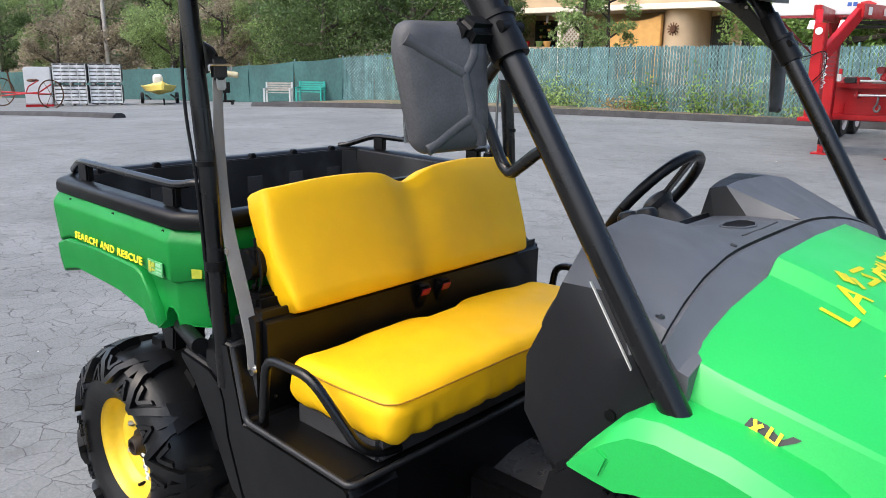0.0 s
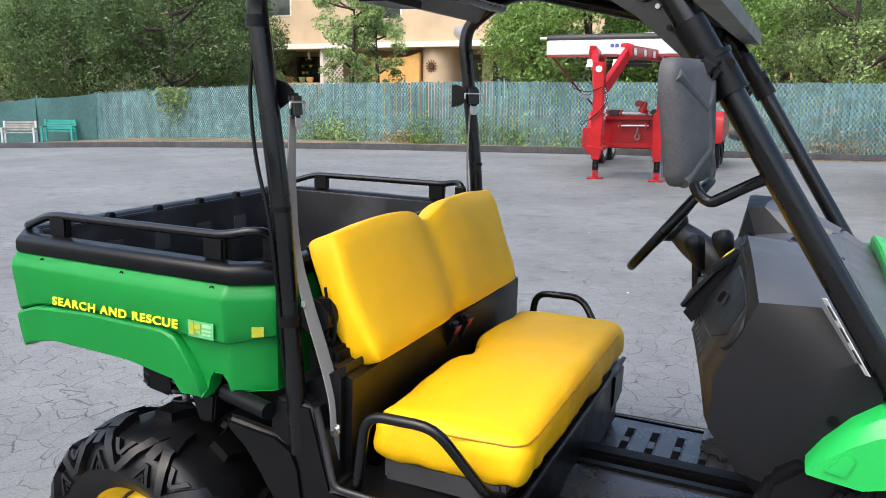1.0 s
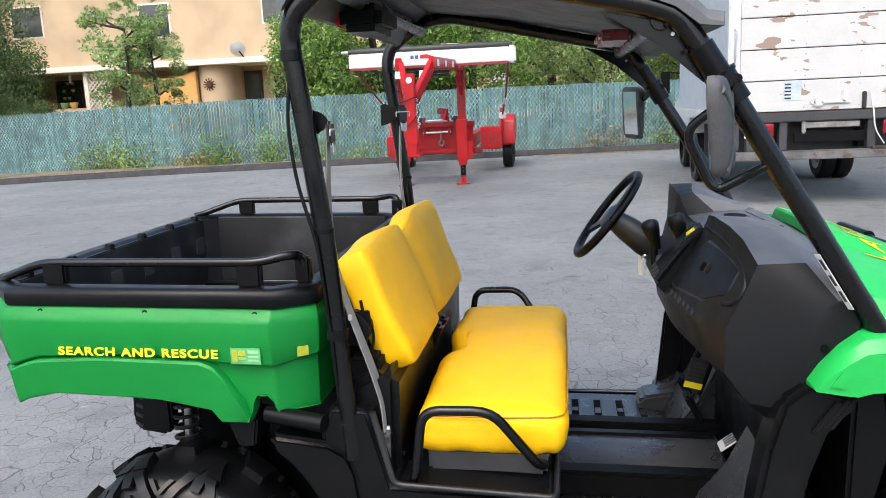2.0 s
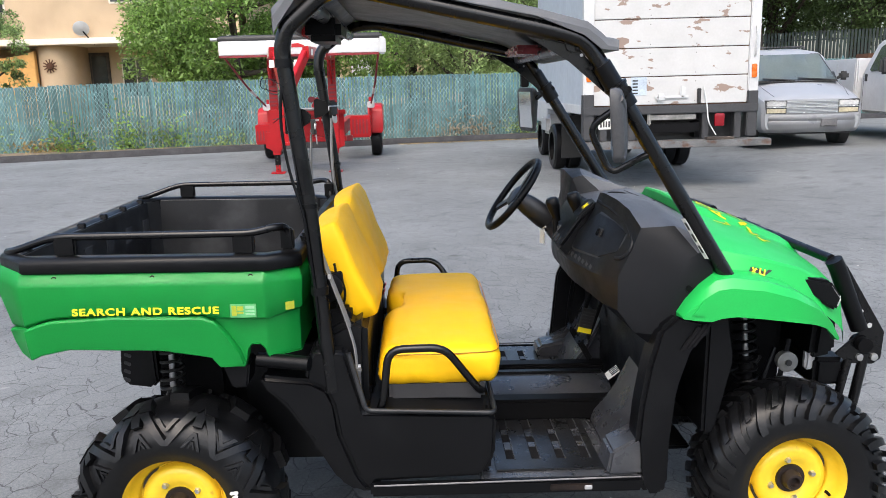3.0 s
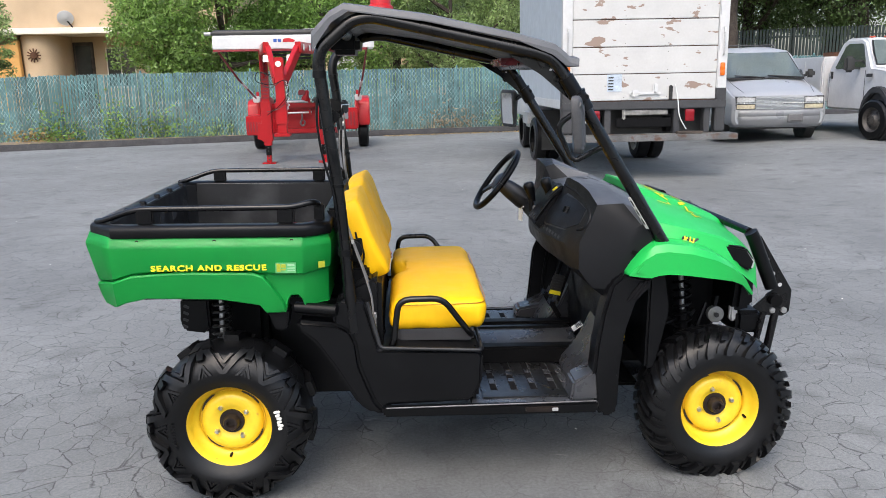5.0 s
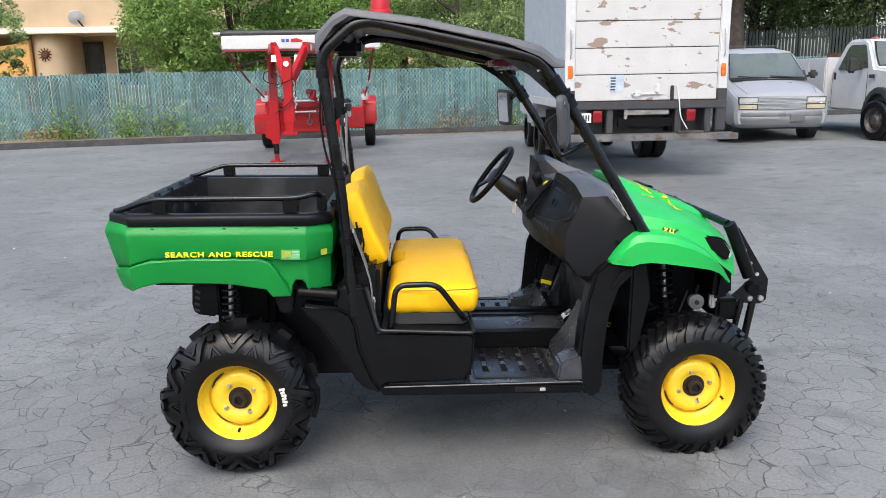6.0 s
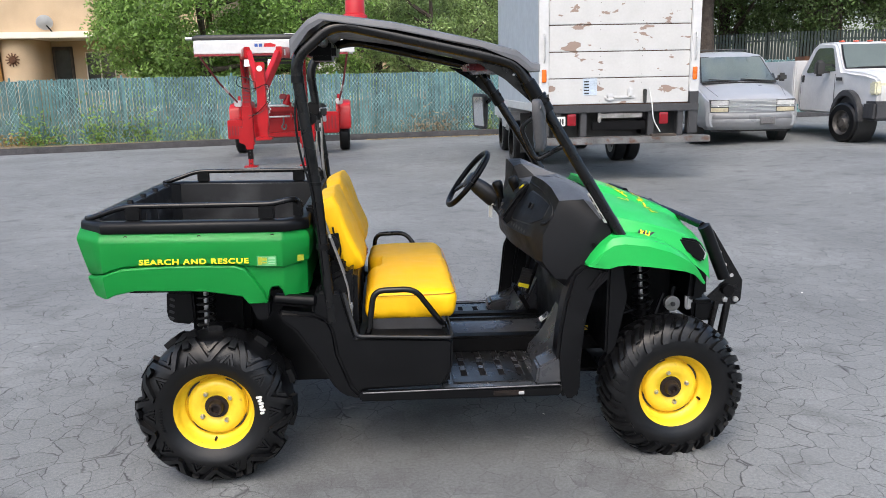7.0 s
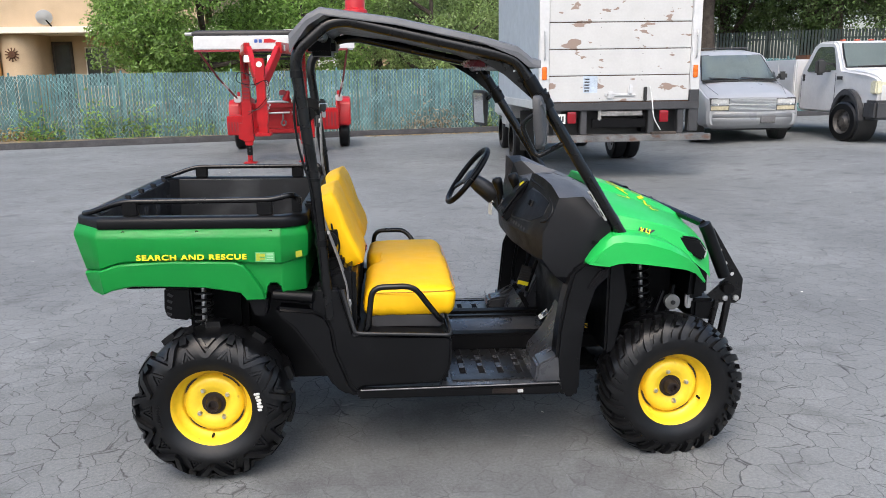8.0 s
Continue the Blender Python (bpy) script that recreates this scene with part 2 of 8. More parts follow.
tread_plate = mat("worn_tread_plate", (0.16, 0.16, 0.16), 0.5, metal=0.5, vary=0.4, grain=60, spot=(0.12, 0.06, 0.035), spot_at=(0.55, 0.7), spot_scale=7)
slat_green = mat("green_fence_slat", (0.056, 0.138, 0.142), 0.45, vary=0.3, grain=8, coarse=0.5, rand=0.34, island=True)
wire = mat("galvanised_wire", (0.21, 0.32, 0.33), 0.38, metal=0.3, vary=0.5, grain=6)
screen_green = mat("green_screen_cloth", (0.026, 0.085, 0.084), 0.75, vary=0.3, grain=6, coarse=0.4)
stucco = mat("tan_stucco", (0.475, 0.36, 0.235), 0.9, vary=0.12, grain=30, bump=0.004, coarse=0.6)
stucco_dark = mat("ochre_stucco", (0.6, 0.34, 0.11), 0.9, vary=0.1, grain=30, bump=0.004)
trim_white = mat("cream_trim", (0.72, 0.66, 0.56), 0.7, vary=0.08)
bark = mat("bark", (0.055, 0.044, 0.036), 0.95, vary=0.4, grain=14, bump=0.02)
paper_white = mat("pale_litter", (0.6, 0.58, 0.53), 0.8, rand=0.3, island=True)
teal_paint = mat("teal_bench_paint", (0.02, 0.3, 0.25), 0.45, vary=0.15)
grey_wood = mat("weathered_grey_wood", (0.33, 0.31, 0.28), 0.8, vary=0.3, grain=30)
hull_yellow = mat("faded_yellow_hull", (0.7, 0.55, 0.12), 0.5, vary=0.12)
red_lens = mat("dark_red_lens", (0.2, 0.006, 0.012), 0.2, vary=0.15)
picket_dark = mat("dark_green_picket", (0.010, 0.022, 0.020), 0.6, vary=0.3, rand=0.2)
# Pale base colour with the sky's reflections painted in.
glass_grey = mat("windscreen_painted_reflections", (0.19, 0.235, 0.222), 0.05, vary=0.12, coat=0.8, coarse=0.9)
steel_rim = mat("dark_steel_rim", (0.07, 0.065, 0.06), 0.5, metal=0.4, vary=0.4, grain=30)
sticker_print = mat("faded_sticker_print", (0.24, 0.44, 0.26), 0.5)
plate_dull = mat("dull_lift_plate", (0.22, 0.22, 0.21), 0.5, metal=0.3, vary=0.4, grain=20)
crate_grey = mat("galvanised_crate", (0.58, 0.59, 0.58), 0.6, metal=0.1, vary=0.3, grain=8)
aluminium = mat("dull_aluminium", (0.5, 0.5, 0.5), 0.45, metal=0.5, vary=0.2)


def leafy(name, color):
    """A leaf: matt, and letting some light through."""
    m = mat(name, color, 0.45, vary=0.35, rand=0.55, island=True, coarse=0.5, grain=3)
    t = m.node_tree
    b, out = t.nodes["Principled BSDF"], t.nodes["Material Output"]
    k, mix = t.nodes.new("ShaderNodeBsdfTranslucent"), t.nodes.new("ShaderNodeMixShader")
    t.links.new(b.inputs["Base Color"].links[0].from_socket, k.inputs["Color"])
    mix.inputs[0].default_value = 0.42
    t.links.new(b.outputs[0], mix.inputs[1])
    t.links.new(k.outputs[0], mix.inputs[2])
    t.links.new(mix.outputs[0], out.inputs["Surface"])
    return m


leaf_mid = leafy("mid_green_leaf", (0.20, 0.325, 0.08))
leaf_dark = leafy("dark_green_leaf", (0.090, 0.150, 0.048))
leaf_olive = leafy("olive_leaf", (0.23, 0.32, 0.12))
leaf_pale = leafy("pale_green_leaf", (0.27, 0.38, 0.14))
leaf_dry = leafy("dry_leaf", (0.34, 0.25, 0.11))
leaf_brown = leafy("purple_brown_leaf", (0.25, 0.215, 0.15))

# ---- shapes ----


def part(name, bm, material, parent=None, label="", angle=38):
    """One mesh object, under a thing or a part."""
    bmesh.ops.recalc_face_normals(bm, faces=bm.faces[:])
    for f in bm.faces:
        f.smooth = True
    for e in bm.edges:
        e.smooth = len(e.link_faces) == 2 and e.calc_face_angle(0) < radians(angle)
    me = bpy.data.meshes.new(name)
    bm.to_mesh(me)
    bm.free()
    me.materials.append(material)
    ob = new(name, me)
    if parent:
        ob.parent = parent
    if label:
        tagged(ob, label)
    return ob


def thing(name, label, category, m=None, group="", kind=""):
    ob = new(name)
    ob.empty_display_size = 0.2
    if m:
        ob.matrix_basis = m
    return tagged(ob, label, category, group, kind)


def box(bm, x0, x1, y0, y1, z0, z1, bevel=0.0, segs=2, m=None):
    vs = [bm.verts.new((x, y, z)) for x in (x0, x1) for y in (y0, y1) for z in (z0, z1)]
    fs = [bm.faces.new([vs[i] for i in q]) for q in ((0, 1, 3, 2), (4, 6, 7, 5), (0, 4, 5, 1), (2, 3, 7, 6), (0, 2, 6, 4), (1, 5, 7, 3))]
    if m:
        for v in vs:
            v.co = m @ v.co
    if bevel:
        es = list({e for f in fs for e in f.edges})
        bmesh.ops.bevel(bm, geom=es, offset=bevel, segments=segs, affect="EDGES", clamp_overlap=True)
    return bm


def boxed(x0, x1, y0, y1, z0, z1, bevel=0.0, segs=2, m=None):
    return box(bmesh.new(), x0, x1, y0, y1, z0, z1, bevel, segs, m)


def prism(bm, pts, a, b, bevel=0.0, plane="xz", segs=2):
    """An outline, drawn in a plane, given thickness from a to b along the third axis."""
    put = {"xz": lambda p, c: (p[0], c, p[1]), "yz": lambda p, c: (c, p[0], p[1]), "xy": lambda p, c: (p[0], p[1], c)}[plane]
    lo, hi = [bm.verts.new(put(p, a)) for p in pts], [bm.verts.new(put(p, b)) for p in pts]
    fs = [bm.faces.new(lo), bm.faces.new(hi)]
    for i in range(len(pts)):
        j = (i + 1) % len(pts)
        fs.append(bm.faces.new((lo[i], lo[j], hi[j], hi[i])))
    if bevel:
        bmesh.ops.recalc_face_normals(bm, faces=fs)
        bmesh.ops.bevel(bm, geom=list({e for f in fs for e in f.edges}), offset=bevel, segments=segs, affect="EDGES", clamp_overlap=True)
    return bm


def prismed(pts, a, b, bevel=0.0, plane="xz", segs=2):
    return prism(bmesh.new(), pts, a, b, bevel, plane, segs)


def loft(bm, rings, closed=True, caps=True):
    """A skin over rings of equally many points."""
    vs = [[bm.verts.new(p) for p in r] for r in rings]
    n = len(vs[0])
    for a, b in zip(vs, vs[1:]):
        for i in range(n if closed else n - 1):
            j = (i + 1) % n
            bm.faces.new((a[i], a[j], b[j], b[i]))
    if caps and closed:
        bm.faces.new(vs[0])
        bm.faces.new(vs[-1])
    return bm


def rounded(pts, fillet, steps=4):
    """A line of points with its corners rounded."""
    pts = [Vector(p) for p in pts]
    out = [pts[0]]
    for a, b, c in zip(pts, pts[1:], pts[2:]):
        u, v = a - b, c - b
        d = min(fillet, u.length * 0.45, v.length * 0.45)
        p, q = b + u.normalized() * d, b + v.normalized() * d
        for i in range(steps + 1):
            s = i / steps
            out.append(p * (1 - s) ** 2 + b * 2 * s * (1 - s) + q * s**2)
    return out + [pts[-1]]


def tube(bm, pts, r, n=10, fillet=0.05, steps=4):
    """A round bar along a line with rounded bends."""
    pts = rounded(pts, fillet, steps)
    side = Vector((0.13, 0.31, 0.94)).cross(pts[1] - pts[0])
    rings = []
    for i, p in enumerate(pts):
        d = (pts[min(i + 1, len(pts) - 1)] - pts[max(i - 1, 0)]).normalized()
        side = (side - d * side.dot(d)).normalized()
        up = d.cross(side)
        rr = r[i] if isinstance(r, (list, tuple)) else r
        rings.append([p + (side * math.cos(k) + up * math.sin(k)) * rr for k in (2 * math.pi * j / n for j in range(n))])
    return loft(bm, rings)


def tubed(pts, r, n=10, fillet=0.05, steps=4):
    return tube(bmesh.new(), pts, r, n, fillet, steps)


def lathe(bm, profile, n=24, axis="y", m=None, caps=True):
    """A profile of (along, radius) turned about an axis."""
    rings = []
    for a, r in profile:
        ring = []
        for j in range(n):
            k = 2 * math.pi * j / n
            c, s = r * math.cos(k), r * math.sin(k)
            v = Vector({"y": (c, a, s), "x": (a, c, s), "z": (c, s, a)}[axis])
            ring.append(m @ v if m else v)
        rings.append(ring)
    return loft(bm, rings, caps=caps)


def lathed(profile, n=24, axis="y", m=None, caps=True):
    return lathe(bmesh.new(), profile, n, axis, m, caps)


def padded(x0, x1, y0, y1, z0, z1, r, shape=None, nx=14, ny=30, m=None):
    """A stuffed pad: a box with deep rounded edges, its skin moved by shape(x, y, z)."""
    bm = bmesh.new()
    bmesh.ops.create_cube(bm, size=1.0)
    bmesh.ops.subdivide_edges(bm, edges=[e for e in bm.edges if abs((e.verts[0].co - e.verts[1].co).y) > 0.5], cuts=ny)
    bmesh.ops.subdivide_edges(bm, edges=[e for e in bm.edges if abs((e.verts[0].co - e.verts[1].co).x) > 0.5], cuts=nx, use_grid_fill=True)
    bmesh.ops.subdivide_edges(bm, edges=[e for e in bm.edges if abs((e.verts[0].co - e.verts[1].co).z) > 0.5], cuts=6, use_grid_fill=True)
    lo, hi = Vector((x0, y0, z0)), Vector((x1, y1, z1))
    for v in bm.verts:
        p = Vector([lo[i] + (v.co[i] + 0.5) * (hi[i] - lo[i]) for i in range(3)])
        core = Vector([min(max(p[i], lo[i] + r), hi[i] - r) for i in range(3)])
        d = p - core
        if d.length > 1e-6:
            k = max(abs(c) for c in d)
            p = core + d.normalized() * k
        if shape:
            p = shape(p)
        v.co = m @ p if m else p
    return bm


def lettering(name, text, width, height, m, material, parent, bold=0.0, label=""):
    """Flat raised letters of a given width and height, centred, in the x-y plane of m."""
    c = bpy.data.curves.new(name, "FONT")
    c.body, c.size, c.align_x, c.extrude, c.offset, c.space_character = text, 1.0, "CENTER", 0.004, bold, 1.14
    ob = new(name, c)
    me = bpy.data.meshes.new_from_object(ob.evaluated_get(bpy.context.evaluated_depsgraph_get()))
    bpy.data.objects.remove(ob)
    co = np.array([v.co for v in me.vertices])
    lo, hi = co.min(0), co.max(0)
    fit_to = Matrix.Diagonal((width / (hi[0] - lo[0]), height / (hi[1] - lo[1]), 0.25, 1)) @ Matrix.Translation((-(lo[0] + hi[0]) / 2, -(lo[1] + hi[1]) / 2, 0))
    me.transform(m @ fit_to)
    me.materials.clear()
    me.materials.append(material)
    ob = new(name, me)
    ob.parent = parent
    return tagged(ob, label)


def scatter(name, quads, material, parent=None, label="", category="", kind=""):
    """Many small leaves as one mesh; quads is an array of n x 4 x 3."""
    n = len(quads)
    me = bpy.data.meshes.new(name)
    me.from_pydata(quads.reshape(-1, 3).tolist(), [], np.arange(4 * n).reshape(-1, 4).tolist())
    me.materials.append(material)
    ob = new(name, me)
    ob.parent = parent
    return tagged(ob, label, category, kind=kind)


def leaf_quads(centres, size, rs, flat=0.0):
    """Pointed leaves, turned at random round their centres."""
    n = len(centres)
    a, b = rs.normal(size=(n, 3)), rs.normal(size=(n, 3))
    a[:, 2] *= 1 - flat
    b[:, 2] *= 1 - flat
    a /= np.linalg.norm(a, axis=1)[:, None]
    b -= a * (a * b).sum(1)[:, None]
    b /= np.linalg.norm(b, axis=1)[:, None]
    s = size * rs.uniform(0.6, 1.3, (n, 1))
    return np.stack([centres - a * s, centres + b * s * 0.42, centres + a * s, centres - b * s * 0.42], 1)


def around(n, r, z=0.0, turn=0.0):
    return [(r * math.cos(turn + 2 * math.pi * i / n), r * math.sin(turn + 2 * math.pi * i / n), z) for i in range(n)]

# ---- the utility vehicle ----
MID = -0.06  # the vehicle's middle plane; it faces +x


def far(y):
    return 2 * MID - y


def tyre_bm(R, r0, half, lugs):
    """A knobbly tyre about the y axis: the carcass and its lugs, which reach down the shoulders."""
    def skin(u, h=0.0):
        # u from -1 (one bead) over 0 (crown) to 1; place (along, radius) pushed out by h
        a = abs(u)
        ang = min(1.0, a / 0.62) * radians(74)
        if a <= 0.62:
            y, r = half * 0.96 * math.sin(ang) ** 1.0 * (1 / math.sin(radians(74))) * 0.93, R - (R - r0) * 0.30 * (a / 0.62) ** 3.2
        else:
            s = (a - 0.62) / 0.38
            y, r = half * (0.893 + 0.107 * math.sin(math.pi * min(1, s * 1.1)) - 0.10 * s * s), R - (R - r0) * (0.30 + 0.70 * s)
        ny, nr = (math.sin(ang) * 0.9, math.cos(ang)) if a <= 0.62 else (1.0, 0.15)
        k = math.hypot(ny, nr)
        return math.copysign(y + h * ny / k, u) if u else 0.0, r + h * nr / k

    bm = bmesh.new()
    lathe(bm, [skin(u / 12) for u in range(-12, 13)], 56, caps=False)
    pts = lugs()
    for path, wide, high in pts:
        rings = []
        for u, th in path:
            ring = []
            for dth, h in ((-wide / 2, -0.004), (-wide * 0.4, high), (wide * 0.4, high), (wide / 2, -0.004)):
                y, r = skin(u, h)
                k = th + dth / R
                ring.append((r * math.sin(k), y, r * math.cos(k)))
            rings.append(ring)
        loft(bm, rings)
    return bm


def rear_lugs():
    """Ten nested chevrons a side that point to the rim, small ones between them, and blocks on the crown."""
    n = 10
    step = 2 * math.pi / n
    out = []
    for side in (-1, 1):
        for i in range(n):
            t = (i + (0.5 if side > 0 else 0)) * step
            s = lambda u: side * u
            for d in (-1, 1):
                out.append(([(s(0.735), t), (s(0.66), t + d * step * 0.10), (s(0.52), t + d * step * 0.24), (s(0.36), t + d * step * 0.36), (s(0.22), t + d * step * 0.40)], 0.034, 0.021))
                out.append(([(s(0.30), t + d * step * 0.36), (s(0.16), t + d * step * 0.43), (s(0.03), t + d * step * 0.46)], 0.046, 0.024))
                out.append(([(s(0.60), t), (s(0.53), t + d * step * 0.07), (s(0.43), t + d * step * 0.15)], 0.017, 0.017))
                out.append(([(s(0.58), t + step * 0.5), (s(0.66), t + step * (0.5 + d * 0.07)), (s(0.755), t + step * (0.5 + d * 0.17))], 0.015, 0.010))
                out.append(([(s(0.675), t + step * 0.5), (s(0.755), t + step * (0.5 + d * 0.06))], 0.010, 0.006))
            out.append(([(s(0.50), t + step * 0.5), (s(0.36), t + step * 0.5), (s(0.20), t + step * 0.5)], 0.034, 0.020))
    return out


def front_lugs():
    n = 20
    step = 2 * math.pi / n
    out = []
    for side in (-1, 1):
        for i in range(n):
            t = (i + (0.5 if side > 0 else 0)) * step
            u = lambda q: side * q
            out.append(([(u(0.03), t + step * 0.78), (u(0.2), t + step * 0.58), (u(0.38), t + step * 0.34), (u(0.52), t + step * 0.13), (u(0.63), t - step * 0.02), (u(0.70), t - step * 0.07)], 0.036, 0.021))
            out.append(([(u(0.06), t + step * 1.22), (u(0.22), t + step * 1.04), (u(0.36), t + step * 0.86), (u(0.44), t + step * 0.77)], 0.026, 0.018))
            out.append(([(u(0.50), t + step * 0.62), (u(0.58), t + step * 0.50), (u(0.655), t + step * 0.42)], 0.013, 0.009))
    return out


def wheel(name, R, half, lugs, parent, label, m):
    """A steel rim with its knobbly tyre, hub and nuts; its outer face looks along -y."""
    f = -half * 0.72
    rim = lathed([(f + 0.012, 0.164), (f - 0.004, 0.1725), (f - 0.008, 0.167), (f + 0.002, 0.160), (f + 0.022, 0.155), (f + 0.040, 0.150), (f + 0.052, 0.138),
                  (f + 0.060, 0.130), (f + 0.066, 0.127), (f + 0.066, 0.123), (f + 0.050, 0.119), (f + 0.040, 0.112), (f + 0.034, 0.098), (f + 0.035, 0.078), (f + 0.042, 0.062), (f + 0.048, 0.052), (f + 0.048, 0.0)], 56, caps=False)
    lathe(rim, [(f + 0.05, 0.142), (0.0, 0.136), (-f, 0.158), (-f, 0.148), (0.0, 0.125), (f + 0.055, 0.13)], 40, caps=False)
    ob = part(name, rim, yellow_paint, parent, label)
    ob.matrix_basis = m
    part("tyre", tyre_bm(R, 0.164, half, lugs), rubber, ob, "black tyre with deep chevron lugs, dusty")
    part("hub", lathed([(f + 0.05, 0.048), (f + 0.045, 0.049), (f + 0.040, 0.047), (f + 0.040, 0.034), (f + 0.02, 0.030), (f + 0.012, 0.026), (f + 0.012, 0.017), (f + 0.03, 0.015), (f + 0.03, 0.0)], 24), hub_brown, ob, "dark oily hub with an open bore")
    for x, y, _ in around(4, 0.071, turn=0.6):
        part("lug_nut", lathed([(f + 0.040, 0.012), (f + 0.034, 0.011), (f + 0.026, 0.007), (f + 0.026, 0.0)], 6, m=Matrix.Translation((x, 0, y))), steel, ob)
    for x, y, _ in around(4, 0.120, turn=0.9):
        k = math.atan2(x, y)
        slit = loft(bmesh.new(), [[(r * math.sin(b), f + d, r * math.cos(b)) for r, d in ((0.1235 - w, 0.058), (0.1235 + w, 0.058), (0.1235 + w, 0.068), (0.1235 - w, 0.068))] for b, w in ((k + (j - 4) * 0.085, 0.0062 * math.sin(math.pi * (j + 0.4) / 8.8)) for j in range(9))])
        part("vent_slit", slit, ink, ob)
    part("valve_stem", lathed([(f + 0.05, 0.006), (f + 0.028, 0.005), (f + 0.026, 0.0)], 8, m=Matrix.Translation((-0.01, 0, -0.142))), dark_metal, ob)
    return ob


def spring_strut(name, low, high, parent, spring):
    low, high = Vector(low), Vector(high)
    d = high - low
    ob = part(name, tubed([low, low + d * 0.5], 0.022), dark_metal, parent)
    part("rod", tubed([low + d * 0.5, high], 0.011), steel, ob)
    side = d.orthogonal().normalized()
    up = d.normalized().cross(side)
    coil = [low + d * (0.12 + 0.84 * k / 110) + (side * math.cos(k * 0.63) + up * math.sin(k * 0.63)) * 0.036 for k in range(111)]
    part("coil_spring", tubed(coil, 0.0062, 6, 0.001, 1), spring, ob)


def cargo_bed(v):
    """The green dump bed with its black rim, liner and two hand rails."""
    # outline from above at a level: the four corners cut
    def plan(x0, x1, half, cut_r, cut_f, z):
        return [(x0, MID - half + cut_r, z), (x0 + cut_r, MID - half, z), (x1 - cut_f, MID - half, z), (x1, MID - half + cut_f * 0.75, z),
                (x1, MID + half - cut_f * 0.75, z), (x1 - cut_f, MID + half, z), (x0 + cut_r, MID + half, z), (x0, MID + half - cut_r, z)]

    def along(line, x):
        for (a, b), (c, d) in zip(line, line[1:]):
            if a <= x <= c:
                return b + (d - b) * (x - a) / max(1e-6, c - a)
        return line[0][1] if x < line[0][0] else line[-1][1]

    step = [(-0.52, 0.836), (-0.42, 0.858), (-0.32, 0.888), (-0.14, 0.898), (0.12, 0.893), (0.155, 0.880), (0.185, 0.845), (0.225, 0.785), (0.240, 0.740)]
    brow = [(-0.52, 0.842), (-0.42, 0.864), (-0.32, 0.894), (-0.14, 0.904), (0.10, 0.899), (0.165, 0.890), (0.24, 0.884), (0.31, 0.884), (0.40, 0.900)]
    hem = [(-0.52, 0.752), (-0.45, 0.752), (-0.36, 0.780), (-0.28, 0.797), (-0.01, 0.790), (0.140, 0.765), (0.165, 0.734), (0.238, 0.736), (0.246, 0.780), (0.258, 0.799),
           (0.284, 0.800), (0.298, 0.785), (0.306, 0.760), (0.316, 0.757), (0.40, 0.757)]
    # stations round the near side: where along x, and how far in from the flank
    stations = [(0.395, 0.30), (0.395, 0.068), (0.389, 0.060), (0.35, 0.032), (0.316, 0.006), (0.308, 0.0005)]
    stations += [(x, 0.0) for x in (0.303, 0.298, 0.29, 0.284, 0.27, 0.258, 0.25, 0.246, 0.242, 0.238, 0.225, 0.205, 0.185, 0.175, 0.165, 0.155, 0.14, 0.12, 0.08, 0.0, -0.07, -0.14, -0.20, -0.28, -0.32, -0.36)]
    stations += [(-0.395, 0.0), (-0.405, 0.003), (-0.45, 0.05), (-0.495, 0.098), (-0.505, 0.108), (-0.508, 0.125), (-0.508, 0.30), (-0.508, 0.50)]

    def column(x, inset, s):
        zb, zl = along(brow, x), along(hem, x)
        zs = along(step, x) if x < 0.240 else zl + 0.004
        zs = max(zs, zl + 0.004)
        zb = max(zb, zs + 0.006)
        proud = 0.682 if x < 0.240 else 0.657
        out = []
        for half, z in ((0.650, 1.036), (0.657, 1.030), (0.672, 1.010), (0.679, 1.000), (0.681, 0.990), (0.677, (0.99 + zb) / 2), (0.672, zb + 0.006), (0.667, zb), (0.656, zb - 0.003),
                        (0.655, zs + 0.003), (proud - 0.005, zs + 0.001), (proud, zs - 0.005 if x < 0.24 else zs - 0.001), (proud - 0.003, (zs + zl) / 2), (proud - 0.010, zl + 0.004 if x < 0.24 else zl + 0.002), (proud - 0.016, zl), (proud - 0.045, zl + 0.001)):
            lean = 0.20 * (0.99 - z) * max(0.0, min(1.0, (-0.36 - x) / 0.13))
            flat = max(0.0, half - 0.655) * 0.6 * (1 if x < -0.49 or x > 0.38 else 0)
            out.append((x + lean - (flat if x < 0 else -flat), MID + s * (half - inset), z))
        return out

    body = None
    for s in (-1, 1):
        skin = loft(bmesh.new(), [column(x, i, s) for x, i in stations], closed=False)
        bmesh.ops.solidify(skin, geom=skin.faces[:], thickness=0.004 * s)
        ob = part("bed_body" if body is None else "bed_half", skin, green_paint, v if body is None else body, "green moulded cargo bed with a stepped flank" if body is None else "", angle=32)
        body = body or ob
    part("bed_front_wall", boxed(0.372, 0.39, MID - 0.40, MID + 0.40, 0.757, 1.03, 0.005), green_paint, body)
    part("tailgate", boxed(-0.508, -0.470, MID - 0.20, MID + 0.20, 0.79, 1.03, 0.01), green_paint, body)
    for x in (-0.452, 0.355):
        part("bed_end_wall", boxed(x, x + 0.018, MID - 0.55, MID + 0.55, 0.80, 1.066, 0.004), bed_liner, v, "black plastic inner end wall of the bed")
    for s in (-1, 1):
        for x in (-0.452, 0.36):
            part("bed_corner_wall", boxed(-0.044, 0.044, -0.006, 0.006, 0.80, 1.064, 0.003, m=pose(x + (0.032 if x < 0 else -0.022), MID + s * 0.578, 0, 0, 0, s * (50 if x < 0 else -50))), bed_liner, v)
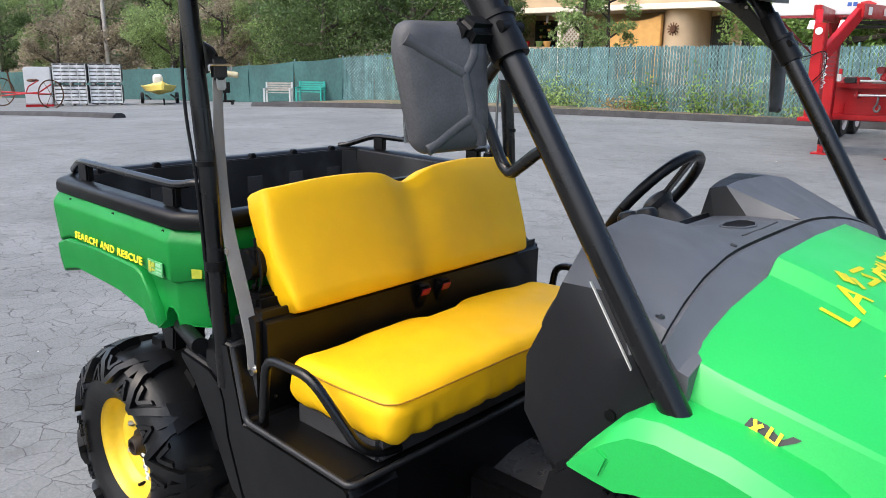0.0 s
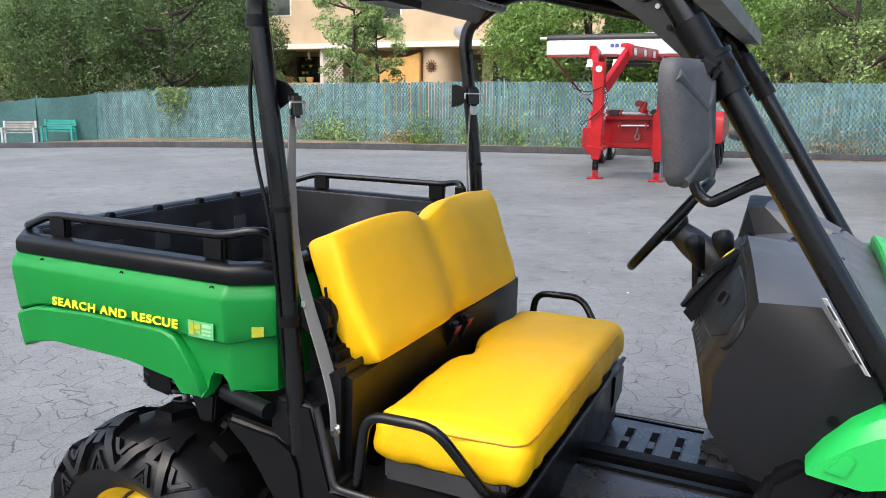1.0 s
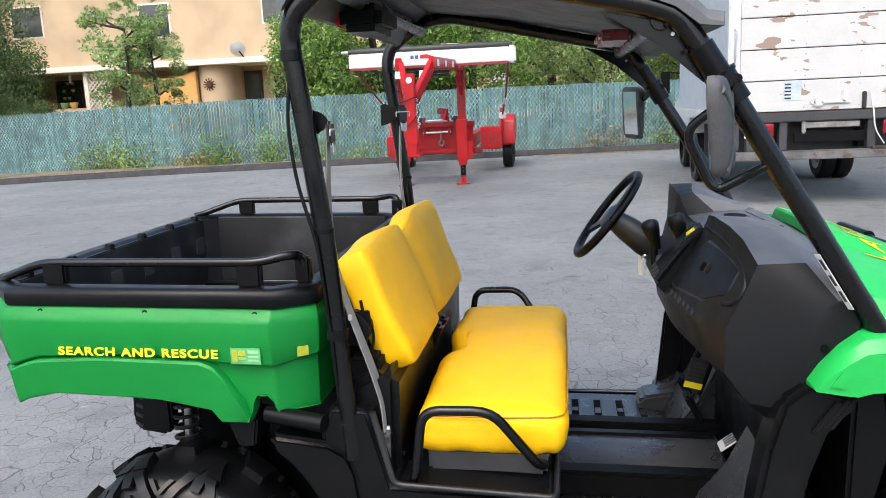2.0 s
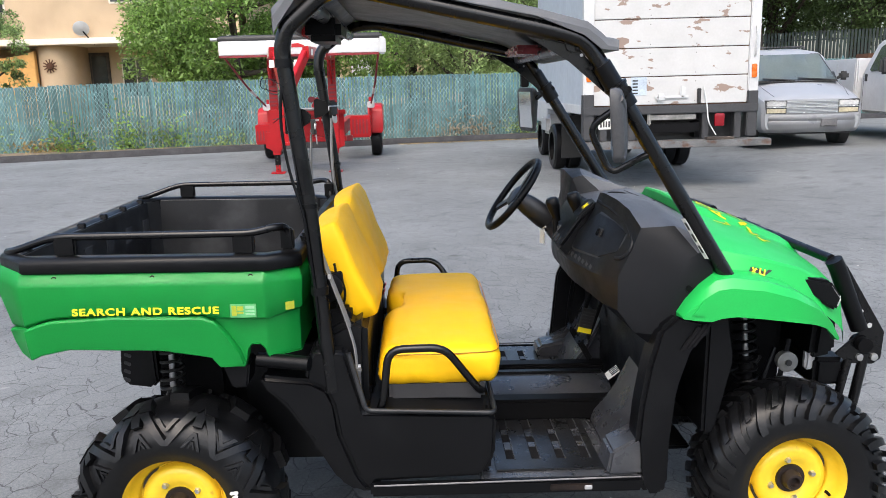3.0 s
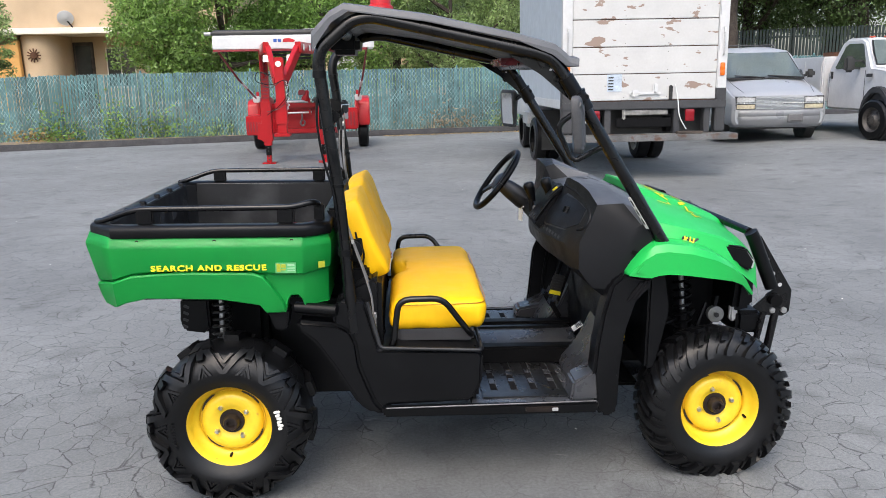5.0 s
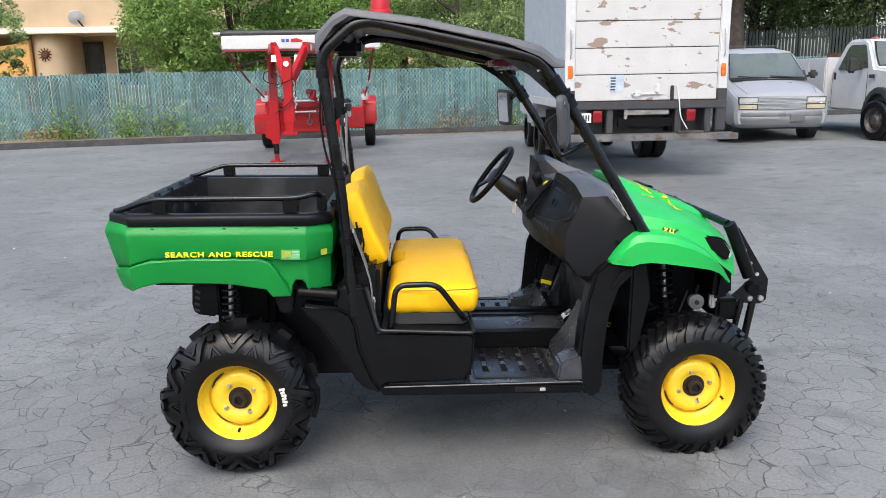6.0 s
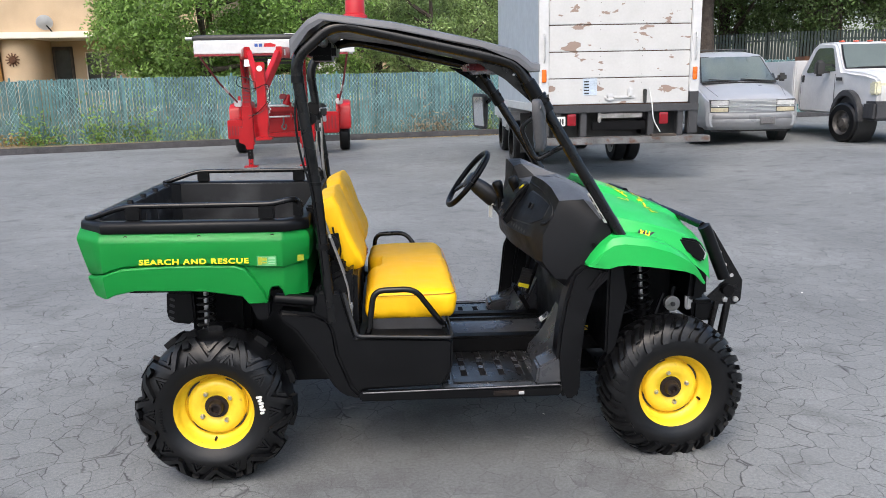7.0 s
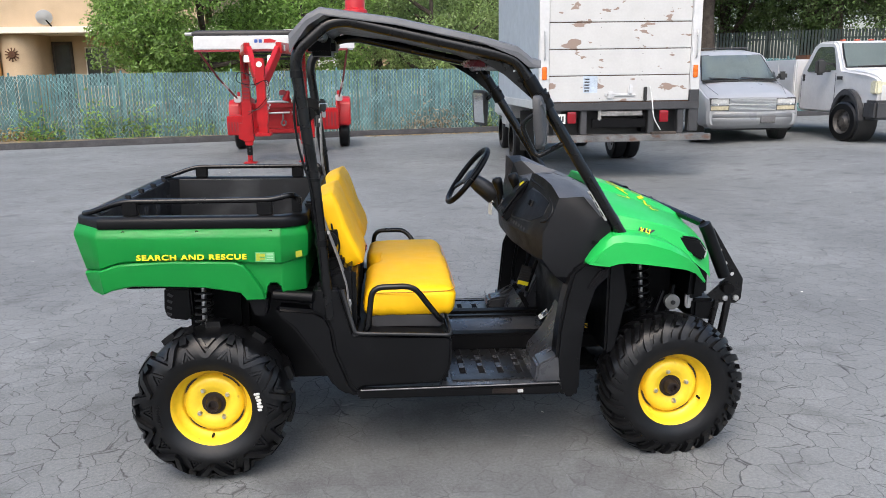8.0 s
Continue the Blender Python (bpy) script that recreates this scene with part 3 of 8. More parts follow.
    part("bed_floor", boxed(-0.43, 0.36, MID - 0.57, MID + 0.57, 0.79, 0.805), bed_liner, v, "black ribbed bed floor, dusty")
    for sgn in (-1, 1):
        part("bed_side_wall", boxed(-0.40, 0.31, MID + sgn * 0.598, MID + sgn * 0.615, 0.80, 1.066, 0.003), bed_liner, v)
    for i in range(7):
        part("floor_rib", boxed(-0.42, 0.34, MID - 0.48 + i * 0.16, MID - 0.44 + i * 0.16, 0.803, 0.815, 0.004), black_dusty, v)
    rim = loft(bmesh.new(), [plan(-0.485, 0.395, 0.645, 0.11, 0.09, 1.025), plan(-0.50, 0.408, 0.664, 0.11, 0.09, 1.028), plan(-0.5035, 0.4105, 0.6685, 0.11, 0.09, 1.036), plan(-0.5035, 0.4105, 0.6685, 0.11, 0.09, 1.058), plan(-0.501, 0.408, 0.6655, 0.11, 0.09, 1.067), plan(-0.495, 0.403, 0.659, 0.11, 0.09, 1.073), plan(-0.488, 0.396, 0.650, 0.10, 0.09, 1.075),
                             plan(-0.455, 0.365, 0.615, 0.06, 0.06, 1.074), plan(-0.448, 0.36, 0.605, 0.06, 0.06, 1.066), plan(-0.448, 0.36, 0.605, 0.06, 0.06, 1.025)], caps=False)
    part("bed_rim", rim, black_dusty, v, "thick black plastic bed rim")
    for i in range(6):
        y = MID - 0.5 + i * 0.2
        part("wall_boss", boxed(-0.436, -0.4315, y - 0.035, y + 0.035, 0.93, 0.995, 0.002), plinth_grey, v)
        part("rim_catch", prismed([(y - 0.018, 1.03), (y + 0.018, 1.03), (y + 0.014, 1.078), (y + 0.004, 1.084), (y - 0.01, 1.08)], -0.462, -0.438, 0.003, "yz"), black_plastic, v)
    for x in (-0.299, -0.016, 0.269):
        part("bolt", lathed([(0.0, 0.0075), (-0.003, 0.0075), (-0.004, 0.005), (-0.002, 0.004), (-0.002, 0)], 12, m=Matrix.Translation((x, MID - 0.6645, 1.014))), dark_metal, v)
    for s in (-1, 1):
        y = MID + s * 0.622
        rail = part("bed_rail", tubed([(-0.475, y - s * 0.06, 1.076), (-0.44, y - s * 0.03, 1.085), (-0.31, y, 1.130), (0.27, y, 1.134), (0.335, y - s * 0.02, 1.148), (0.365, y - s * 0.05, 1.143), (0.372, y - s * 0.06, 1.075)], 0.0115, 12, 0.045), tube_black, v, "black tubular rail on the bed rim")
        for x in (-0.275, 0.245):
            part("rail_post", boxed(x - 0.032, x + 0.032, y - 0.012, y + 0.012, 1.072, 1.132, 0.006), black_plastic, rail)
        part("rail_post", boxed(0.345, 0.385, y - s * 0.055 - 0.012, y - s * 0.055 + 0.012, 1.072, 1.14, 0.006), black_plastic, rail)
    side = MID - 0.6825
    lettering("lettering", "SEARCH AND RESCUE", 0.425, 0.0222, pose(-0.038, side, 0.917, 90 - 3, 0, 0.0), yellow_film, body, 0.03, "yellow capitals on the green flank")
    st = part("sticker", boxed(0.207, 0.283, side - 0.001, side + 0.002, 0.894, 0.934), mat("pale_green_sticker", (0.09, 0.36, 0.13), 0.4), body, "small pale green dealer sticker with yellow marks")
    for i, (a, b, c, d) in enumerate(((0.212, 0.226, 0.900, 0.930), (0.228, 0.246, 0.905, 0.911), (0.228, 0.246, 0.915, 0.928), (0.252, 0.278, 0.902, 0.906), (0.252, 0.278, 0.911, 0.915), (0.252, 0.278, 0.921, 0.929))):
        part("mark", boxed(a, b, side - 0.0025, side, c, d), yellow_dull if i < 3 else sticker_print, st)
    part("reflector", boxed(-0.014, 0.014, -0.001, 0.002, -0.012, 0.012, m=pose(0.374, side + 0.0475, 0.915, 0, 0, 36)), yellow_dull, body, "square dull yellow marker")
    # under the bed
    for y in (-0.40, far(-0.33)):
        part("bed_frame_rail", boxed(-0.42, 0.36, y, y + 0.07, 0.70, 0.79, 0.008), dark_metal, v)
    part("hinge_block", prismed([(0.16, 0.735), (0.245, 0.735), (0.235, 0.66), (0.19, 0.655)], -0.70, -0.60, 0.006), black_plastic, v)
    part("guard_box", boxed(-0.16, 0.10, -0.36, 0.24, 0.40, 0.72, 0.03), dark_metal, v, "dark transaxle and guards under the bed")
    pl = part("slotted_plate", prismed([(-0.232, 0.72), (-0.120, 0.72), (-0.115, 0.59), (-0.135, 0.572), (-0.222, 0.584), (-0.238, 0.62)], -0.47, -0.42, 0.008), black_plastic, v, "black plate with slots under the bed")
    for i in range(4):
        part("slot", boxed(-0.012, 0.012, -0.003, 0.002, -0.006, 0.006, 0.002, m=pose(-0.217 + 0.003 * i, -0.471, 0.605 + 0.028 * i, 0, 25, 0)), plinth_grey, pl)


def tub_and_floor(v):
    """The black side panels, seat base, sills and floor."""
    flank = [(0.435, 0.775), (0.535, 0.772), (0.555, 0.70), (0.59, 0.575), (0.975, 0.562), (0.995, 0.545), (0.992, 0.42), (0.955, 0.350), (0.62, 0.338), (0.60, 0.315),
             (0.56, 0.36), (0.505, 0.50), (0.49, 0.60), (0.47, 0.645), (0.44, 0.662), (0.41, 0.675), (0.415, 0.74)]
    arch = [(0.27, 0.695), (0.43, 0.678), (0.48, 0.650), (0.503, 0.600), (0.515, 0.505), (0.57, 0.36), (0.615, 0.300), (0.56, 0.300), (0.50, 0.34), (0.42, 0.48), (0.34, 0.60), (0.275, 0.655)]
    for s in (-1, 1):
        y = MID + s * 0.65
        part("side_panel", prismed(flank, y, y - s * 0.16, 0.018, segs=3), black_dusty, v, "black plastic side panel below the seat")
        part("wheel_arch", prismed(arch, y - s * 0.004, y - s * 0.10, 0.016, segs=3), black_dusty, v)
        part("sill", boxed(0.60, 1.46, y - 0.012, y + 0.014, 0.292, 0.338, 0.008), black_plastic, v)
        part("sill_trim", tubed([(0.612, y + s * 0.014, 0.333), (1.45, y + s * 0.014, 0.345)], 0.003, 6), pale_edge, v, "thin pale line along the sill")
        part("front_pillar", prismed([(1.55, 0.868), (1.655, 0.842), (1.60, 0.755), (1.56, 0.62), (1.545, 0.44), (1.545, 0.300), (1.528, 0.266), (1.478, 0.268), (1.455, 0.300), (1.445, 0.36), (1.437, 0.45), (1.445, 0.57), (1.465, 0.70), (1.495, 0.82)], y - s * 0.004, y - s * 0.11, 0.014), black_dusty, v, "black curved panel ahead of the doorway")
        rf = part("sill_reflector", boxed(1.165, 1.298, min(y + s * 0.012, y + s * 0.020), max(y + s * 0.012, y + s * 0.020), 0.305, 0.327, 0.003), hub_brown, v, "dull brown reflector strip on the sill")
        part("strip_end", boxed(1.272, 1.296, min(y + s * 0.018, y + s * 0.024), max(y + s * 0.018, y + s * 0.024), 0.309, 0.323, 0.002), aluminium, rf)
        for i in range(3):
            part("louvre", boxed(-0.046, 0.046, -0.006, 0.004, -0.0055, 0.0055, 0.002, m=pose(1.588 + i * 0.017, y + s * 0.001, 0.792 + i * 0.006, 0, -56, 0)), recess_black, v)
        part("exhaust_stub" if s < 0 else "side_tube", tubed([(0.27, y - s * 0.02, 0.745), (0.43, y + s * 0.02, 0.742)], 0.022, 12), black_plastic, v)
    part("engine_cover", prismed([(0.42, 0.40), (0.56, 0.40), (0.60, 0.55), (0.60, 0.84), (0.56, 0.86), (0.44, 0.80)], -0.66, far(-0.66), 0.02), black_dusty, v, "black bulkhead behind the seat")
    base = bmesh.new()
    box(base, 0.60, 0.985, -0.66, far(-0.66), 0.34, 0.562, 0.012)
    part("seat_box", base, black_dusty, v, "black plastic seat base")
    part("seat_plinth", boxed(0.66, 0.968, -0.60, far(-0.60), 0.56, 0.632, 0.012), plinth_grey, v)
    # Lip drawn lighter than the base, as a painted highlight along the edge.
    part("tray_lip", tubed([(0.545, -0.706, 0.765), (0.592, -0.706, 0.578), (0.98, -0.706, 0.563), (0.992, -0.69, 0.563), (0.992, far(-0.69), 0.563)], 0.008, 10, 0.02), bed_liner, v, "dark grey lip of the seat base, lightened as its highlight")
    fl = bmesh.new()
    box(fl, 0.95, 1.50, -0.70, far(-0.70), 0.305, 0.335, 0.006)
    part("floor_pan", fl, floor_dusty, v, "black ribbed footwell floor")
    part("tunnel", prismed([(-0.235, 0.33), (-0.226, 0.383), (-0.212, 0.390), (-0.09, 0.420), (0.03, 0.420), (0.05, 0.412), (0.06, 0.33)], 0.97, 1.50, 0.006, "yz"), floor_dusty, v)
    part("tunnel_lip", boxed(0.985, 1.49, -0.014, 0.022, 0.414, 0.429, 0.005), black_plastic, v)
    for y0, y1 in ((-0.655, -0.250), (0.115, 0.520)):
        # The far mat's sky reflection is put into its lighter colour.
        part("floor_mat", boxed(1.000, 1.352, y0, y1, 0.333, 0.341, 0.005), mat_black if y0 < 0 else floor_dusty, v, "slotted floor mat, black near, painted sky-lighter on the far side")
        for i in range(4):
            x = 1.042 + i * 0.084
            slot = part("floor_slot", boxed(x, x + 0.026, y0 + 0.075, y1 - 0.03, 0.3405, 0.3425), recess_black, v, "dark drain slot in the floor")
            part("slot_edge", tubed([(x + 0.028, y0 + 0.07, 0.3425), (x + 0.028, y1 - 0.025, 0.3425)], 0.0025, 6), floor_dusty, slot)
            for k, dy in enumerate((0.135, 0.235)):
                part("slot_bridge", boxed(x + 0.002, x + 0.024, y0 + dy + 0.02 * ((i + k) % 2), y0 + dy + 0.055, 0.3425, 0.3455, 0.001), floor_dusty, slot)
        part("mat_ridge", tubed([(1.385, y0 + 0.06, 0.338), (1.372, y1 - 0.03, 0.338)], 0.004, 6), floor_dusty, v)
    for s in (-1, 1):
        y = MID + s * 0.42
        part("toe_board", prismed([(1.385, 0.335), (1.52, 0.335), (1.56, 0.60), (1.535, 0.62), (1.465, 0.47), (1.388, 0.372)], y - 0.20, y + 0.20, 0.01), floor_dusty, v)
        part("foot_rest", prismed([(1.350, 0.335), (1.47, 0.335), (1.47, 0.462), (1.452, 0.462), (1.362, 0.415)], y + s * 0.09, y + s * 0.215, 0.010), floor_dusty, v)
    part("brake_pedal_hump", prismed([(1.300, 0.335), (1.55, 0.335), (1.56, 0.47), (1.48, 0.425), (1.305, 0.395), (1.285, 0.370)], 0.40, 0.53, 0.012), floor_dusty, v, "grey moulded pedal hump")
    part("firewall", boxed(1.52, 1.56, -0.62, far(-0.62), 0.33, 0.85, 0.01), black_plastic, v)
    part("far_kick_panel", prismed([(1.36, 0.345), (1.58, 0.345), (1.58, 0.86), (1.45, 0.84), (1.39, 0.70)], 0.50, 0.53, 0.008), black_plastic, v)
    w = part("warning_plate", boxed(-0.085, 0.085, -0.032, 0.032, 0, 0.003, 0.001, m=pose(1.545, -0.14, 0.502, 0, -38, 0)), white_label, v, "white warning label with a yellow head")
    part("label_head", boxed(0.065, 0.086, -0.0325, 0.0325, 0.0025, 0.0045, m=pose(1.545, -0.14, 0.502, 0, -38, 0)), yellow_film, w)
    for i in range(4):
        part("label_line", boxed(-0.065, 0.04, -0.024 + i * 0.014, -0.018 + i * 0.014, 0.003, 0.0045, m=pose(1.545, -0.14, 0.502, 0, -38, 0)), ink, w)
    pl = part("pedal_plate", boxed(-0.03, 0.03, -0.004, 0.004, -0.05, 0.05, 0.002, m=pose(1.432, 0.03, 0.625, 0, 16, 12)), ink, v, "black and yellow notice by the pedals")
    part("label_head", boxed(-0.03, 0.03, -0.006, -0.004, -0.05, -0.03, m=pose(1.432, 0.03, 0.625, 0, 16, 12)), yellow_film, pl)
    for i in range(5):
        part("label_line", boxed(-0.026, 0.026 - 0.006 * (i % 3), -0.006, -0.004, -0.020 + i * 0.013, -0.016 + i * 0.013, m=pose(1.432, 0.03, 0.625, 0, 16, 12)), plinth_grey, pl)
    for i, y in enumerate((0.12, 0.30)):
        part("pedal", box(boxed(-0.012, 0.012, -0.04, 0.04, -0.05, 0.05, 0.008, m=pose(1.44, y, 0.48, 0, -30, 0)), -0.008, 0.008, -0.01, 0.01, 0.04, 0.28, 0.003, m=pose(1.445, y, 0.48, 0, 18, 0)), dark_metal, v)


def seats(v):
    rs = random.Random(4)

    def sit(p):
        d = abs(p.y - MID)
        top = max(0.0, min(1.0, (p.z - 0.66) / 0.06))
        p.z += top * (0.008 * math.cos(d / 0.54 * math.pi) - 0.010 * max(0.0, (0.78 - p.x) / 0.14) + 0.006 * noise.noise(p * 6))
        if p.x < 0.70:
            p.x += 0.050 * math.exp(-(d / 0.075) ** 2) * (1 - 0.4 * top)
            p.z -= 0.022 * top * math.exp(-(d / 0.07) ** 2)
        skirt = 1.0 - top
        if p.z < 0.66:
            p.z += 0.010 * noise.noise(Vector((p.y * 22, p.x * 22, 1)))
        p.x += 0.008 * noise.noise(Vector((p.y * 9, p.z * 12, 3))) + 0.007 * skirt * noise.noise(Vector((p.y * 30, p.z * 9, 4)))
        p.y += 0.008 * noise.noise(Vector((p.x * 9, p.z * 12, 8))) + 0.005 * skirt * noise.noise(Vector((p.x * 34, p.z * 9, 6)))
        return p

    c = part("seat_cushion", padded(0.628, 1.018, -0.614, 0.438, 0.612, 0.752, 0.046, sit, 26, 64), yellow_vinyl, v, "yellow vinyl bench seat cushion, slightly wrinkled", angle=80)
    part("seam", tubed([(0.66, -0.612, 0.722), (0.84, -0.616, 0.724), (0.985, -0.606, 0.726), (1.012, -0.585, 0.727), (1.018, -0.54, 0.728), (1.020, -0.3, 0.730), (1.020, 0.3, 0.730)], 0.0022, 6, 0.04), mat("seam_shadow", (0.33, 0.15, 0.0), 0.6), c)

    def back(p):
        d = abs(p.y - MID)
        if p.z > 0.1:
            p.z -= 0.030 * math.exp(-(d / 0.075) ** 2)
            p.z += 0.006 * math.cos((d - 0.27) / 0.26 * math.pi)
        p.x -= 0.022 * math.exp(-(d / 0.07) ** 2) * (1 if p.x > 0 else 0.3)
        p.x += 0.010 * noise.noise(Vector((p.y * 6, p.z * 8, 2)))
        ends = max(0.0, (d - 0.42) / 0.12)
        p.x += ends * 0.010 * noise.noise(Vector((p.y * 5, p.z * 26, 7)))
        p.y += ends * 0.006 * noise.noise(Vector((p.x * 8, p.z * 30, 9)))
        p.y += 0.008 * noise.noise(Vector((p.x * 11, p.z * 15, 5)))
        p.y = MID + (p.y - MID) * (1 - 0.05 * max(0, (-p.z - 0.02)) / 0.16)
        return p

    part("seat_back", padded(-0.050, 0.042, -0.586, 0.449, -0.170, 0.168, 0.024, back, 12, 64, pose(0.533, 0, 0.985, 0, -22, 0)), yellow_vinyl, v, "yellow vinyl bench backrest with a notch in the middle", angle=80)
    part("back_panel", prismed([(0.49, 0.80), (0.555, 0.79), (0.56, 0.83), (0.42, 1.10), (0.38, 1.10)], -0.52, far(-0.52), 0.01), black_plastic, v)
    for y0, y1 in ((-0.69, -0.69), (far(-0.66), far(-0.66))):
        part("seat_bar", tubed([(0.632, y0 + 0.01, 0.565), (0.645, y0, 0.60), (0.665, y0, 0.768), (0.835, y0, 0.772), (0.945, y0 + (0.05 if y0 < 0 else -0.05), 0.615), (0.96, y0 + (0.10 if y0 < 0 else -0.10), 0.59), (0.965, y0 + (0.16 if y0 < 0 else -0.16), 0.585)], 0.0125, 10, 0.045), tube_black, v, "black tubular hip bar beside the seat")
    # lap belt stalks between the seats
    for y in (-0.09, 0.0):
        st = part("belt_receiver", boxed(-0.016, 0.016, -0.026, 0.026, -0.05, 0.045, 0.01, m=pose(0.60, y, 0.775, 0, 25, 0)), black_plastic, v)
        part("button", boxed(0.014, 0.018, -0.018, 0.018, 0.016, 0.042, 0.003, m=pose(0.60, y, 0.775, 0, 25, 0)), mat("faded_red_button", (0.28, 0.012, 0.02), 0.4), st, "red release button")
    # shoulder belts from the rear posts
    for s in (-1, 1):
        y = MID + (0.585 if s > 0 else -0.598)
        gx = 0.393 if s > 0 else 0.462
        b = bmesh.new()
        path = [(gx - 0.008, y, 1.42), (gx - 0.014, y, 1.27), (gx - 0.006, y, 1.11), (gx + 0.034, y + s * 0.004, 0.985), (gx + 0.074, y + s * 0.002, 0.870), (gx + 0.102, y, 0.77), (gx + 0.106, y, 0.70)]
        path = rounded(path, 0.08, 5)
        rings = []
        for i, p in enumerate(path):
            # the webbing faces forward and twists a little on its way down
            k = radians(1 + 10 * i / len(path)) if s < 0 else radians(28)
            w = 0.013 + 0.006 * min(1.0, i / (0.55 * len(path)))
            u, q = Vector((math.sin(k), -s * math.cos(k), 0)) * w, Vector((math.cos(k), s * math.sin(k), 0)) * 0.0014
            rings.append([p - u - q, p - u * 0.4 - q * 1.6, p + u * 0.4 - q * 1.6, p + u - q, p + u + q, p + u * 0.4 + q * 1.6, p - u * 0.4 + q * 1.6, p - u + q])
        loft(b, rings)
        belt = part("seat_belt", b, webbing, v, "worn grey webbing shoulder belt")
        for off in (-0.45, 0.45):
            part("stitch_line", tubed([(r[3] + r[4]) / 2 * (0.5 + off) + (r[0] + r[7]) / 2 * (0.5 - off) + (r[3] - r[4]).normalized() * 0.0019 for r in rings], 0.0009, 5, 0.001, 1), webbing_dark, belt)
        gm = pose(gx, y, 1.440 + (0.02 if s > 0 else 0), 0, -4, 6 if s < 0 else -28) @ Matrix.Scale(1.0 if s < 0 else 1.25, 4)
        part("guide_plate", boxed(-0.007, 0.007, -0.024, 0.024, -0.026, 0.030, 0.009, m=gm), ink, belt)
        part("guide_wire", tubed([gm @ Vector((0.004, -0.031, -0.004)), gm @ Vector((0.006, -0.033, 0.010)), gm @ Vector((0.006, 0.033, 0.010)), gm @ Vector((0.004, 0.031, -0.004))], 0.0028, 6, 0.006), steel, belt)
        part("belt_tongue", prismed([(-0.022, -0.028), (-0.010, -0.034), (0.010, -0.034), (0.022, -0.028), (0.021, -0.058), (0.013, -0.066), (-0.013, -0.066), (-0.021, -0.058)], 0.003, 0.006, 0.001, "yz"), steel, belt, "bright steel belt tongue").matrix_basis = gm @ Matrix.Diagonal((1.0, 0.62, 0.75, 1.0))
        part("belt_bracket", prismed([(gx + a, c) for a, c in ((-0.082, 1.42), (-0.047, 1.43), (-0.009, 1.455), (-0.005, 1.475), (-0.022, 1.49), (-0.067, 1.505), (-0.082, 1.50))], y - 0.004, y + 0.004, 0.002), black_plastic, belt)
        part("anchor", lathed([(-0.012, 0.012), (0.012, 0.012), (0.012, 0.0)], 10, m=Matrix.Translation((gx + 0.106, y, 0.695))), steel, belt)
        part("anchor_strap", boxed(gx + 0.094, gx + 0.118, y - 0.003, y + 0.003, 0.62, 0.715, 0.004), steel, belt)
    # what shows between post and seat
    for i in range(2):
        part("cable", tubed([(0.50 + 0.012 * i, -0.60, 1.02 - 0.03 * i), (0.515 + 0.02 * i, -0.605, 0.93), (0.49 + 0.022 * i, -0.605, 0.84), (0.53 + 0.015 * i, -0.61, 0.75 - 0.02 * i)], 0.004, 6, 0.03), black_plastic, v)
    part("bracket_plate", prismed([(0.475, 0.99), (0.525, 1.0), (0.53, 0.955), (0.50, 0.94)], -0.618, -0.610, 0.003), black_plastic, v)
    for x, z in ((0.505, 0.975), (0.52, 0.90), (0.56, 0.66), (0.60, 0.62), (0.545, 0.81)):
        part("bolt", lathed([(0.0, 0.007), (-0.006, 0.006), (-0.007, 0)], 8, m=Matrix.Translation((x, -0.618, z))), steel if z == 0.66 else dark_metal, v)
    part("metal_clip", boxed(0.488, 0.498, -0.684, -0.676, 0.99, 1.005, 0.002), steel, v)
    part("belt_reel", lathed([(-0.03, 0.032), (-0.028, 0.042), (0.02, 0.042), (0.03, 0.032), (0.03, 0)], 20, m=Matrix.Translation((0.485, -0.60, 0.95))), black_plastic, v)
    part("belt_reel_frame", boxed(0.47, 0.55, -0.63, -0.53, 0.78, 0.88, 0.01), dark_metal, v)


